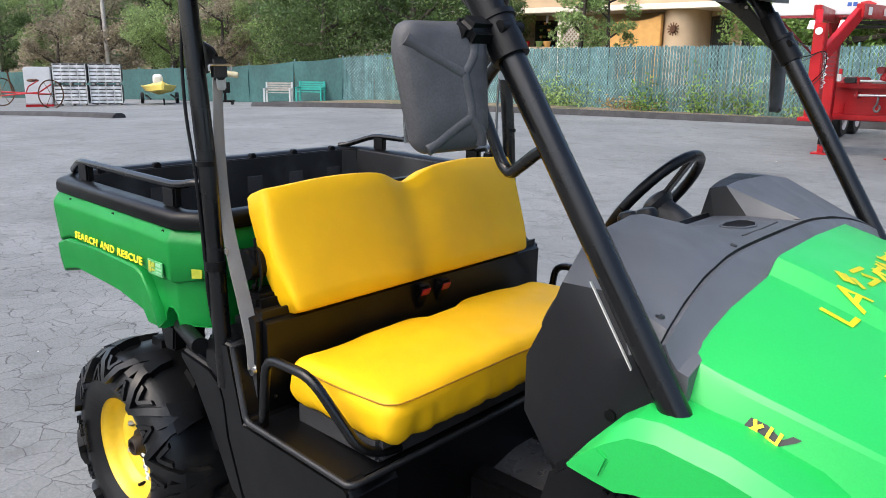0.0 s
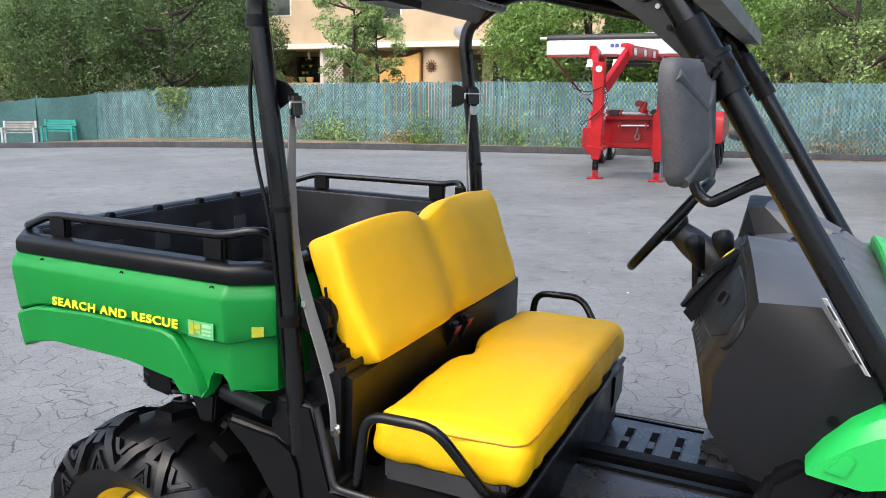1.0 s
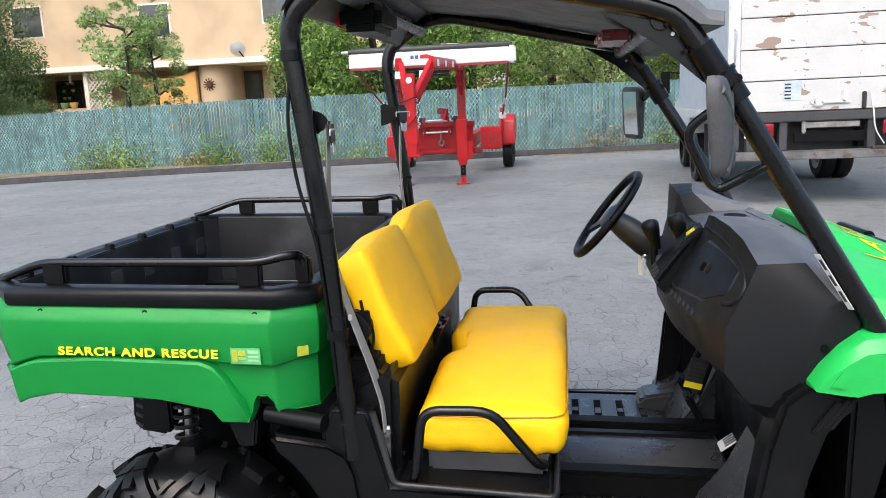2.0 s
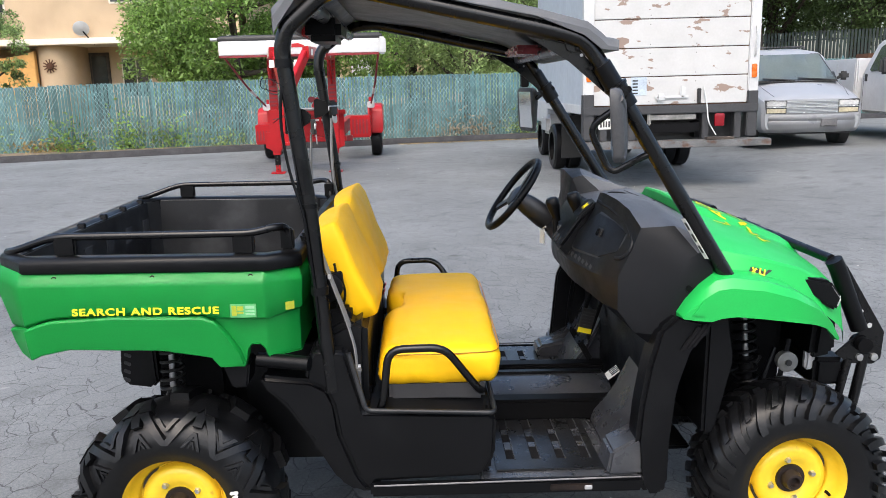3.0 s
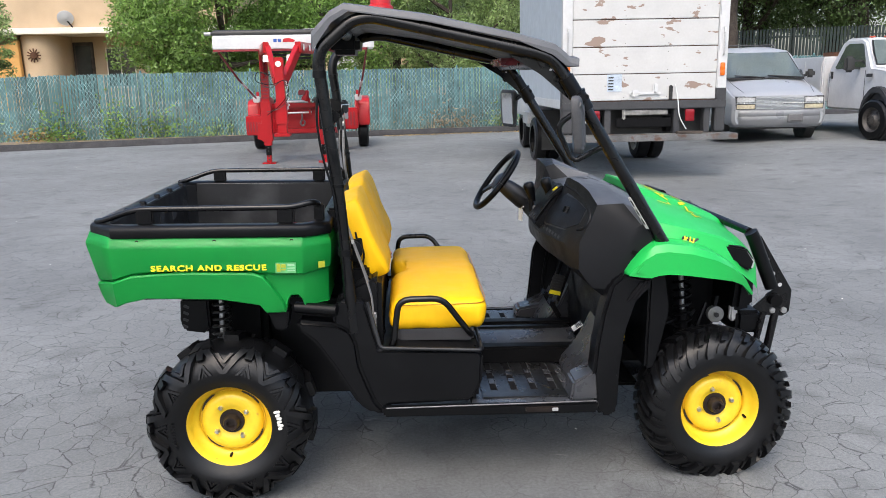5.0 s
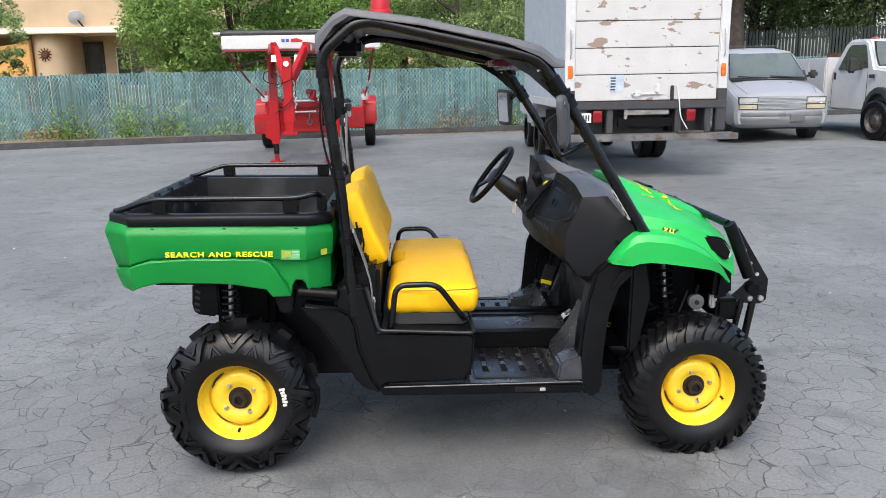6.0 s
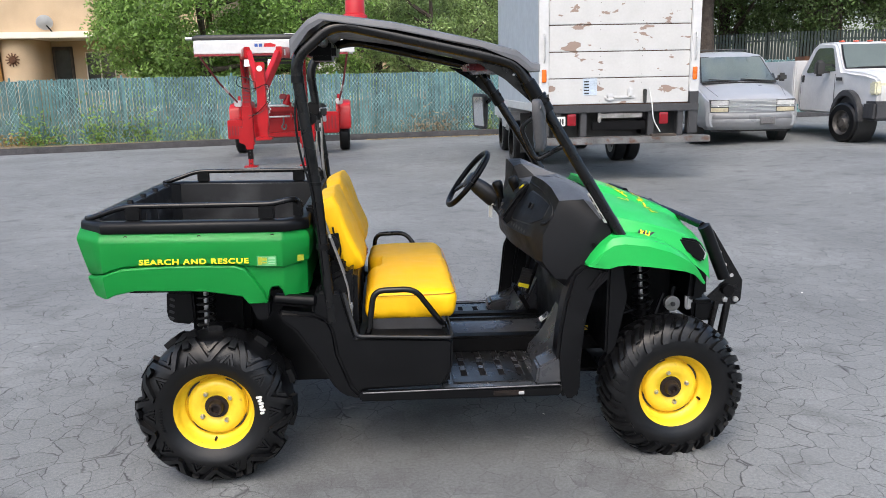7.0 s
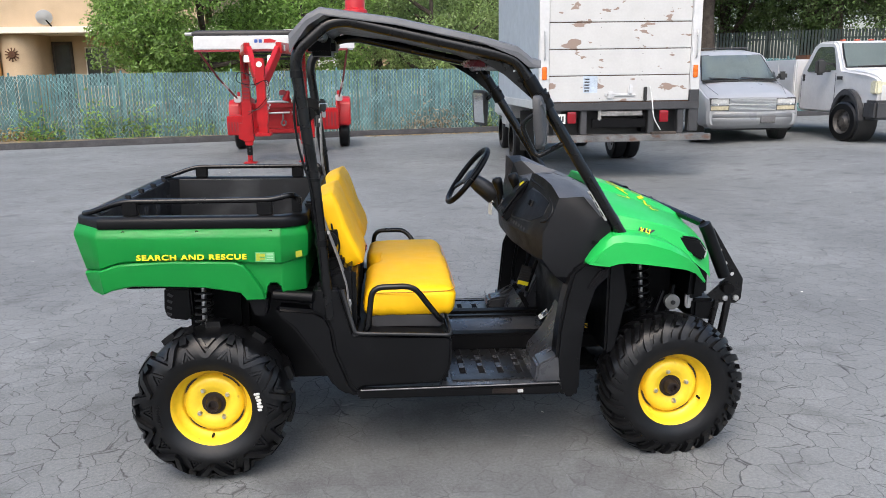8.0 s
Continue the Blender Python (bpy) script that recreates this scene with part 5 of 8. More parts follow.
    # decal on the hood's side: a black slant with yellow strokes
    for s in (-1,):
        dm = pose(1.822, MID - 0.575, 0.982, 55, 3, 0)
        dc = part("decal", prismed([(-0.040, -0.010), (-0.030, 0.012), (0.042, 0.008), (0.036, 0.002), (0.016, -0.012)], 0, 0.0015, 0, "xy"), ink, ho, "black and yellow slanted decal")
        dc.matrix_basis = dm
        for a, turn in ((-0.020, -52), (-0.020, 18)):
            part("stroke", boxed(-0.0028, 0.0028, -0.012, 0.012, 0.0015, 0.0025, m=pose(a, 0, 0, 0, 0, turn)), yellow_film, dc)
        for x0, x1, y0, y1 in ((-0.003, 0.002, -0.009, 0.010), (0.012, 0.017, -0.009, 0.010), (-0.003, 0.016, -0.011, -0.006)):
            part("stroke", boxed(x0, x1, y0, y1, 0.0015, 0.0025, m=pose(0, 0, 0, 0, 0, -14)), yellow_film, dc)
    # letters on the hood, read from the front, partly peeled away
    bpy.context.view_layer.update()

    side_way = Vector((0, 0.82, -0.57))
    for o in (dc, *dc.children):
        lift = 0.0015 if o == dc else 0.003
        for k in o.data.vertices:
            w = dm @ k.co
            hit, p, _, _ = ho.ray_cast(w - side_way * 0.2, side_way)
            if hit:
                k.co = dm.inverted() @ (p - side_way * (lift + 0.001 * (k.co.z > 0.0018)))

    def laid(ob):
        for k in ob.data.vertices:
            hit, p, _, _ = ho.ray_cast((k.co.x, k.co.y, 2.0), (0, 0, -1))
            if hit:
                k.co.z = p.z + 0.0025
        return ob

    for ch, x, y, turn in (("L", 1.812, -0.322, -4), ("A", 1.816, -0.272, -6)):
        laid(lettering("hood_letter", ch, 0.038, 0.058, pose(x, y, 1.2, 0, 0, 90 + turn), yellow_film, ho, 0.02))
    rp = random.Random(12)
    for i in range(6):
        y, x = -0.218 + i * 0.054, 1.800 + 0.004 * i
        for k in range(3):
            w, h, q = rp.choice(((0.020, 0.0055, 0), (0.026, 0.005, 90), (0.016, 0.006, 35), (0.018, 0.0055, -40)))
            laid(part("peeled_mark", boxed(-w, w, -h, h, 0, 0.002, m=pose(x + rp.uniform(-0.02, 0.02), y + rp.uniform(-0.018, 0.018), 1.2, 0, 0, q + rp.uniform(-8, 8))), yellow_film, ho))
    for i in range(7):
        for k in range(2):
            w, h, q = rp.choice(((0.026, 0.006, 0), (0.030, 0.006, 80), (0.020, 0.007, 30)))
            laid(part("peeled_mark", boxed(-w, w, -h, h, 0, 0.002, m=pose(1.930 + rp.uniform(-0.02, 0.02), -0.40 + i * 0.068 + rp.uniform(-0.02, 0.02), 1.2, 0, 0, q + rp.uniform(-8, 8))), yellow_film, ho))
    # a narrow printed strip stuck to the rear side of the windscreen post
    along_post = Vector((0.355, 0.02, -0.55)).normalized()
    out_way = (Vector((-0.84, 0, -0.542)) * 0.95 + Vector((0, -0.42, 0))).normalized()
    out_way = (out_way - along_post * out_way.dot(along_post)).normalized()
    strip = Matrix((along_post, out_way.cross(along_post), out_way)).transposed().to_4x4()
    strip.translation = Vector((1.606, -0.688, 1.112)) + out_way * 0.0225
    lab = part("strip_label", boxed(-0.074, 0.074, -0.009, 0.009, 0.0, 0.0012, 0.0004, m=strip), white_label, v, "narrow white printed label along the windscreen post")
    for i in range(3):
        part("label_line", boxed(-0.060 + i * 0.042, -0.032 + i * 0.042, -0.005, 0.004, 0.0010, 0.0017, m=strip), grey_trim, lab)


def steering(v):
    # the wheel's plane leans back towards the driver
    c = Vector((1.157, 0.255, 1.112))
    n = Vector((-0.80, -0.02, 0.60)).normalized()
    q = n.to_track_quat("Z", "Y").to_matrix().to_4x4()
    m = Matrix.Translation(c) @ q
    rim = bmesh.new()
    ring = [m @ Vector(p) for p in around(33, 0.168)]
    tube(rim, ring + [ring[0]], 0.0145, 10, 0.001, 1)
    w = part("steering_wheel", rim, black_plastic, v, "black three-spoke steering wheel", angle=60)
    part("horn_pad", lathed([(-0.035, 0.04), (-0.02, 0.05), (-0.005, 0.048), (0.004, 0.03), (0.004, 0)], 20, "z", m), grey_plastic, w)
    for k in (90, 215, 325):
        part("spoke", boxed(0.03, 0.165, -0.018, 0.018, -0.022, -0.010, 0.005, m=m @ pose(0, 0, 0, 0, -4, k)), grey_plastic, w)
    part("steering_column", tubed([c - n * 0.03, c - n * 0.22], 0.036, 16), black_plastic, v)
    part("column_shroud", lathed([(-0.21, 0.046), (-0.16, 0.050), (-0.08, 0.044), (-0.035, 0.036), (-0.03, 0.0)], 18, "z", m), grey_plastic, v)


def front_end(v):
    # brush guard
    top = [(1.985, 0.345, 1.03), (2.06, 0.05, 1.008), (2.15, -0.44, 0.972)]
    part("guard_bar", tubed(top, 0.017, 10), tube_black, v, "black brush guard bar above the nose")
    part("foam_sleeve", tubed([Vector(top[0]) - Vector((0.02, -0.06, -0.005)), Vector(top[0]) + Vector((0.02, -0.08, -0.005))], 0.027, 12), black_plastic, v)
    for s in (-1, 1):
        y = MID + s * 0.385
        plate = [(2.165, 0.955), (2.20, 0.955), (2.355, 0.715), (2.352, 0.62), (2.325, 0.60), (2.24, 0.605), (2.19, 0.64), (2.255, 0.70), (2.285, 0.735), (2.215, 0.80)]
        pl = part("guard_plate", prismed(plate, y - 0.005, y + 0.005, 0.002), tube_black, v, "black punched guard plate")
        for x, z in ((2.235, 0.85), (2.265, 0.79), (2.30, 0.74)):
            part("plate_hole", lathed([(-0.006, 0.009), (0.006, 0.009), (0.006, 0)], 10, m=Matrix.Translation((x, y, z))), aluminium, pl)
        for x, z in ((2.275, 0.627), (2.325, 0.627)):
            part("bolt", lathed([(s * 0.004, 0.014), (s * 0.014, 0.013), (s * 0.016, 0)], 8, m=Matrix.Translation((x, y, z))), steel, pl)
        part("foam_upright", tubed([(2.145, y - 0.02, 0.975), (2.16, y - 0.02, 0.95), (2.255, y - 0.02, 0.735)], 0.028, 16, 0.02), black_plastic, v, "foam-sleeved upright of the guard")
        part("lower_hoop", tubed([(2.295, y, 0.64), (2.262, y + s * 0.006, 0.42), (2.235, y + s * 0.01, 0.37), (2.12, y + s * 0.03, 0.365)], 0.017, 10, 0.04), tube_black, v)
        part("hoop_brace", tubed([(2.24, y, 0.62), (2.205, y, 0.42), (2.17, y, 0.37)], 0.014, 10), tube_black, v)
        part("tow_roller", lathed([(-0.03, 0.026), (0.03, 0.026), (0.03, 0)], 14, m=Matrix.Translation((2.28, y, 0.675))), dark_metal, v)
    part("guard_crossbar", tubed([(2.265, MID - 0.385, 0.44), (2.265, MID + 0.385, 0.44)], 0.017, 10), tube_black, v)
    part("bumper_beam", boxed(2.13, 2.24, MID - 0.38, MID + 0.38, 0.52, 0.62, 0.015), black_plastic, v)
    # chassis, arms and struts
    part("frame_rail", box(boxed(-0.12, 2.15, -0.28, -0.21, 0.34, 0.42, 0.01), -0.12, 2.15, far(-0.21), far(-0.28), 0.34, 0.42, 0.01), dark_metal, v)
    # Added plates that block light under the vehicle and behind the rear wheels.
    part("skid_plate", boxed(-0.10, 1.72, -0.40, far(-0.40), 0.272, 0.292, 0.006), black_plastic, v, "unseen black belly plate added to block light under the vehicle")
    for s in (-1, 1):
        part("well_liner", prismed([(0.14, 0.72), (0.60, 0.70), (0.62, 0.30), (0.30, 0.29), (0.18, 0.45)], MID + s * 0.36, MID + s * 0.375, 0.004), black_plastic, v)
    part("engine_block", boxed(0.10, 0.58, -0.34, far(-0.34), 0.30, 0.68, 0.04), dark_metal, v)
    part("rear_axle", tubed([(0, -0.52, 0.31), (0, far(-0.52), 0.31)], 0.035, 12), dark_metal, v)
    part("front_axle", tubed([(1.95, -0.52, 0.30), (1.95, far(-0.52), 0.30)], 0.022, 12), dark_metal, v)
    part("radiator_box", boxed(1.70, 2.08, -0.30, far(-0.30), 0.42, 0.88, 0.03), dark_metal, v)
    for s in (-1, 1):
        y = MID + s * 0.40
        spring_strut("rear_strut", (-0.07, y + s * 0.02, 0.36), (-0.065, y + s * 0.0, 0.76), v, coil_grey)
        spring_strut("front_strut", (1.905, y - s * 0.02, 0.40), (1.875, y - s * 0.06, 0.86), v, black_plastic)
        part("control_arm", tubed([(1.80, MID + s * 0.18, 0.37), (1.93, MID + s * 0.50, 0.29), (2.06, MID + s * 0.18, 0.37)], 0.016, 8, 0.02), dark_metal, v)
        part("control_arm", tubed([(-0.12, MID + s * 0.18, 0.37), (0.0, MID + s * 0.48, 0.30), (0.14, MID + s * 0.18, 0.37)], 0.018, 8, 0.02), dark_metal, v)
        part("inner_fender", prismed([(1.66, 0.45), (1.70, 0.45), (1.75, 0.70), (1.72, 0.86), (1.66, 0.84)], MID + s * 0.30, MID + s * 0.60, 0.01), black_plastic, v)
    hm = part("horn", lathed([(-0.03, 0.02), (-0.02, 0.034), (0.01, 0.036), (0.014, 0.028), (0.012, 0.012), (0.018, 0)], 20, m=pose(2.037, -0.42, 0.605) @ Matrix.Scale(-1, 4, (0, 1, 0))), plate_dull, v, "round grey horn")
    part("horn_cap", lathed([(-0.006, 0.011), (0.006, 0.010), (0.006, 0)], 12, m=Matrix.Translation((2.037, -0.434, 0.605))), ink, hm)
    part("reservoir", boxed(2.105, 2.140, -0.42, -0.39, 0.570, 0.650, 0.008), aluminium, v)
    for i in range(5):
        part("hose", tubed([(1.70 + i * 0.06, -0.40, 0.50 + 0.05 * (i % 3)), (1.76 + i * 0.06, -0.43, 0.60 - 0.03 * i), (1.85 + i * 0.05, -0.40, 0.56 + 0.03 * i)], 0.009, 8, 0.03), black_plastic, v)


vehicle = thing("utility_vehicle", "green and black two-seat utility vehicle with yellow seats on asphalt", "utility vehicle", LEVEL)
cargo_bed(vehicle)
tub_and_floor(vehicle)
seats(vehicle)
cage(vehicle)
dash_and_hood(vehicle)
steering(vehicle)
front_end(vehicle)
wheel("rear_wheel", 0.307, 0.148, rear_lugs, vehicle, "yellow steel rear wheel", pose(0.003, -0.640, 0.286))
wheel("rear_wheel", 0.307, 0.148, rear_lugs, vehicle, "yellow steel rear wheel", pose(0.003, far(-0.640), 0.286, 0, 0, 180))
wheel("front_wheel", 0.300, 0.108, front_lugs, vehicle, "yellow steel front wheel", pose(1.963, -0.622, 0.290, 0, -70, 2))
wheel("front_wheel", 0.300, 0.108, front_lugs, vehicle, "yellow steel front wheel", pose(1.963, far(-0.622), 0.290, 0, -70, 182))
hub_at = pose(0.003, -0.640, 0.286)
for i, (long, lean) in enumerate(((0.013, 14), (0.010, -10), (0.011, 8), (0.010, -16), (0.012, 12), (0.009, -8))):
    # raised white marks in an arc on the tyre wall, too worn to read
    part("sidewall_mark", boxed(-0.0062, 0.0062, -0.003, 0.002, -long, long, 0.003, m=hub_at @ pose(0, 0, 0, 0, 70 + i * 3.9, 0) @ pose(0, -0.1475, 0.203 - 0.002 * (i % 2), 0, lean, 0)), white_label, vehicle, "white raised mark on the tyre wall" if i == 0 else "")
for i in range(9):
    part("sidewall_mark", boxed(-0.004, 0.004, -0.002, 0.002, -0.007, 0.007, 0.001, m=hub_at @ pose(0, 0, 0, 0, 250 + i * 3.4, 0) @ pose(0, -0.148, 0.206)), rubber, vehicle)

# ---- the lot and what stands round it ----


def lie(x):
    """The height of the lot: level here, falling away towards -x and a little higher towards +x."""
    q = max(0.0, -5.0 - x)
    return -0.0012 * min(q, 28.0) ** 2 - 0.033 * max(0.0, q - 28.0) + 0.2 * min(1.0, max(0.0, (x - 5.9) / 2.6))


def along(line, x):
    """Where a line of (x, y) points runs at x."""
    for (a, b), (c, d) in zip(line, line[1:]):
        if x <= c or (c, d) == line[-1]:
            return b + (d - b) * (x - a) / (c - a)


FENCE = [(-62, 19.8), (-45, 22.4), (-30, 22.0), (-20, 20.9), (-9, 19.4), (0, 20.3), (8, 21.6), (30, 25.0)]
KERB = [(-23.0, 15.4), (-14, 16.5), (-7, 17.6), (0, 19.3), (8, 20.6), (30, 24.0)]


def hill(x, y):
    s = max(0.0, y - along(FENCE, max(-62, min(30, x))) - 0.6)
    k = 0.02 + 0.12 * min(1.0, max(0.0, (-22 - x) / 14))
    z = lie(x) + k * s + 1.35 * min(1.0, max(0.0, (x - 9) / 4)) * min(1.0, s / 3)
    return z + 0.13 * max(0.0, -66 - x) + 0.25 * noise.noise(Vector((x * 0.12, y * 0.12, 0))) * min(1.0, s / 4)


def sheet(name, xs, ys, height, material, label):
    bm = bmesh.new()
    g = [[bm.verts.new((x, y, height(x, y))) for y in ys(x)] for x in xs]
    for a, b in zip(g, g[1:]):
        for i in range(len(a) - 1):
            bm.faces.new((a[i], b[i], b[i + 1], a[i + 1]))
    ob = part(name, bm, material)
    return tagged(ob, label, "ground", kind="structure")


XS = [-400, -200, -120, -90, -75, -66] + list(range(-62, 5, 2)) + [4.5, 5.2, 5.9, 6.6, 7.5, 8.5, 9.5, 12] + list(range(14, 31, 2)) + [40, 60, 120, 250, 400]
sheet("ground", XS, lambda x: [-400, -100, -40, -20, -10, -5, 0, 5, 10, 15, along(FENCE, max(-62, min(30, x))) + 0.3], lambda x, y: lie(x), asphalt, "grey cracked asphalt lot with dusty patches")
sheet("hillside", XS, lambda x: [along(FENCE, max(-62, min(30, x))) + k for k in (0.25, 1, 2, 4, 7, 11, 16, 24, 34, 50, 80, 160, 380)], hill, soil, "dry earth and grass behind the fence")


def kerb(name, line, half, high, label):
    rings = []
    for i, (x, y) in enumerate(line):
        a, b = line[max(i - 1, 0)], line[min(i + 1, len(line) - 1)]
        d = Vector((b[0] - a[0], b[1] - a[1], 0)).normalized()
        n = Vector((-d.y, d.x, 0))
        z = lie(x)
        rings.append([Vector((x, y, z - 0.03)) + n * s * half + Vector((0, 0, h)) for s, h in ((-1, 0), (-0.75, high * 0.85), (-0.4, high + 0.03), (0.4, high + 0.03), (0.8, high * 0.85), (1, 0))])
    return tagged(part(name, loft(bmesh.new(), rings), kerb_black), label, "kerb", kind="structure")


def densify(line, step):
    out = []
    for (a, b), (c, d) in zip(line, line[1:]):
        n = max(1, round(math.hypot(c - a, d - b) / step))
        out += [(a + (c - a) * i / n, b + (d - b) * i / n) for i in range(n)]
    return out + [line[-1]]


kerb("kerb_1", densify(KERB, 1.5), 0.16, 0.16, "low tarred asphalt kerb along the fence")
kerb("kerb_2", densify([(-40, 5.2), (-25.5, 7.5), (-18.8, 8.2)], 1.5), 0.22, 0.13, "low dark asphalt kerb of an island")
verge = bmesh.new()
vr = [[(x, along(KERB, x) + 0.1, lie(x) + 0.06), (x, (along(KERB, x) + along(FENCE, x)) / 2, lie(x) + 0.10), (x, along(FENCE, x) + 0.35, lie(x) + 0.07)] for x in [-23 + 0.8 * i for i in range(62)]]
loft(verge, vr, closed=False)
tagged(part("verge", verge, soil), "dry earth strip between kerb and fence", "verge", kind="structure")

# fence: upright slats woven into wire mesh; plain cloth on the far stretch
fence = thing("chain_link_fence", "green slatted chain-link fence behind the kerb", "fence", kind="structure")
rs = np.random.RandomState(3)
verts, faces = [], []
for (x, y) in densify([(x, along(FENCE, x)) for x in (-25, -20, -9, 0, 8, 30)], 0.090):
    z, w, top = lie(x) + 0.03, 0.0365, 1.86 + rs.uniform(-0.02, 0.03)
    lean, dy = rs.uniform(-0.008, 0.008), rs.uniform(-0.008, 0.008)
    k = len(verts)
    verts += [(x - w, y + dy, z), (x + w, y + dy, z), (x + w + lean, y + dy, z + top), (x - w + lean, y + dy, z + top), (x - w, y + 0.008 + dy, z), (x + w, y + 0.008 + dy, z), (x + w + lean, y + 0.008 + dy, z + top), (x - w + lean, y + 0.008 + dy, z + top)]
    faces += [(k, k + 1, k + 2, k + 3), (k + 5, k + 4, k + 7, k + 6), (k + 1, k + 5, k + 6, k + 2), (k + 4, k, k + 3, k + 7), (k + 3, k + 2, k + 6, k + 7)]
me = bpy.data.meshes.new("slats")
me.from_pydata(verts, [], faces)
me.materials.append(slat_green)
ob = new("slats", me)
ob.parent = fence
tagged(ob, "narrow green plastic slats", kind="stuff")
verts, faces = [], []
for (x, y) in densify([(x, along(FENCE, x)) for x in (-25, -20, -9, 0, 8, 30)], 0.11):
    z = lie(x) + 0.05
    for d in (-1, 1):
        if x + d * 1.3 < -25 or x + d * 1.3 > 30:
            continue
        k, w, x2 = len(verts), 0.0070, x + d * 1.3
        y2 = along(FENCE, x2)
        verts += [(x - w, y - 0.018, z), (x + w, y - 0.018, z), (x2 + w, y2 - 0.018, z + 1.86), (x2 - w, y2 - 0.018, z + 1.86)]
        faces.append((k, k + 1, k + 2, k + 3))
me = bpy.data.meshes.new("wire_mesh")
me.from_pydata(verts, [], faces)
me.materials.append(wire)
ob = new("wire_mesh", me)
ob.parent = fence
tagged(ob, "woven galvanised wire", kind="stuff")
for i in range(18):
    x = -25 + 3.05 * i
    part("fence_post", lathed([(0, 0.03), (1.95, 0.03), (1.98, 0.02), (1.99, 0)], 10, "z", pose(x, along(FENCE, x) + 0.05, lie(x))), slat_green, fence)
cloth = thing("screened_fence", "plain green cloth screen fence on the low side of the lot", "fence", kind="structure")
for i in range(9):
    x0, x1 = -62 + 4.11 * i, -62 + 4.11 * (i + 1)
    rows = []
    for j in range(9):
        x = x0 + (x1 - x0) * j / 8
        y, z, sag = along(FENCE, x), lie(x), 0.06 * math.sin(math.pi * j / 8)
        rows.append([(x, y + 0.03 * math.sin(j * 1.9 + i), z + 0.02), (x, y + 0.05 * math.sin(j * 1.3 + i), z + 0.9), (x, y, z + 1.9 - sag), (x, y + 0.012, z + 1.9 - sag), (x, y + 0.06 + 0.05 * math.sin(j * 1.3 + i), z + 0.9), (x, y + 0.045 + 0.03 * math.sin(j * 1.9 + i), z + 0.02)])
    part("screen_panel", loft(bmesh.new(), rows), screen_green, cloth)
    part("fence_post", lathed([(0, 0.03), (2.0, 0.03), (2.02, 0)], 8, "z", pose(x0, along(FENCE, x0) + 0.08, lie(x0))), wire, cloth)

# dark picket fence on the bank
bank = thing("picket_fence", "dark green picket fence on the bank", "fence")
LOW, HIGH = Vector((12.0, 30.2, 0)), Vector((27.0, 26.6, 0))
n = 118
for i in range(n + 1):
    p = LOW.lerp(HIGH, i / n)
    z = hill(p.x, p.y)
    ob = part("picket", boxed(-0.045, 0.045, -0.012, 0.012, 0, 1.75, 0.004, 1, m=pose(p.x, p.y, z - 0.02, 0, 0, -14)), picket_dark, bank)
    if i % 20 == 0:
        part("post", boxed(-0.06, 0.06, 0.02, 0.12, 0, 1.8, m=pose(p.x, p.y, z - 0.05, 0, 0, -14)), picket_dark, bank)
for h in (0.35, 1.4):
    part("rail", tubed([(p.x, p.y + 0.05, hill(p.x, p.y) + h) for p in (LOW.lerp(HIGH, i / 6) for i in range(7))], 0.035, 6, 0.01), picket_dark, bank)


# ---- trees ----
def tree_mesh(seed, height, spread, leaf, count, material, low=0.25, lean=0.0, gaps=0.0, airy=1.0):
    """A tapered trunk with limbs and a crown of leaf clumps with gaps. Returns the thing."""
    r = np.random.RandomState(seed)
    t = thing("tree", "leafy tree behind the fence", "tree")
    wood = bmesh.new()
    top = Vector((lean * height, 0, height * 0.72))
    base_r = 0.017 * height if spread < 2 else 0.028 * height
    tube(wood, [(0, 0, -0.2), (0.1 * lean, 0.05, height * 0.2), tuple(top * 0.65), tuple(top)], [base_r * (1.25 - k / 14) for k in range(14)], 9, 0.6, 5)
    tips = [top]
    for i in range(11):
        a = r.uniform(0, 2 * math.pi)
        h = height * r.uniform(low * 0.8, 0.7)
        s = top * (h / top.z)
        e = s + Vector((math.cos(a), math.sin(a), r.uniform(0.1, 0.9))) * spread * r.uniform(0.5, 0.85)
        e.z = min(e.z, height * 0.93)
        mid = (s + e) / 2 + Vector((0, 0, -0.04 * spread))
        tube(wood, [s, mid, e], [base_r * 0.42, base_r * 0.4, base_r * 0.36, base_r * 0.33, base_r * 0.3, base_r * 0.26, base_r * 0.12], 6, 0.3, 4)
        tips += [e, mid.lerp(e, 0.5)]
    part("trunk", wood, bark, t, "rough brown trunk and limbs")
    clumps = []
    for i in range(int(62 * airy)):
        d = r.normal(size=3)
        d /= np.linalg.norm(d)
        k = r.uniform(0.45, 1.0) ** 0.6
        c = np.array([d[0] * spread * k, d[1] * spread * k, height * (low + (1 - low) / 2) + d[2] * height * (1 - low) / 2 * k])
        c[0] += lean * c[2]
        if r.rand() > gaps:
            clumps.append((c, spread * r.uniform(0.16, 0.30)))
    clumps += [(np.array(p), spread * 0.24) for p in tips]
    each = count // len(clumps)
    pts = []
    for c, w in clumps:
        d = r.normal(size=(each, 3))
        d /= np.linalg.norm(d, axis=1)[:, None]
        pts.append(c + d * w * (r.uniform(0.15, 1, (each, 1)) ** 0.45) * np.array([1, 1, 0.75]))
    scatter("crown", leaf_quads(np.concatenate(pts), leaf, r), material, t, "many small leaves in clumps")
    return t


def plant(kinds, rows):
    for kind, x, y, s, turn in rows:
        c = copy_thing(kinds[kind][0], pose(x, y, hill(x, y) - 0.05, 0, 0, turn) @ Matrix.Scale(s, 4))
        c.scale = (s, s, s)
        tagged(c, kinds[kind][1], "tree")


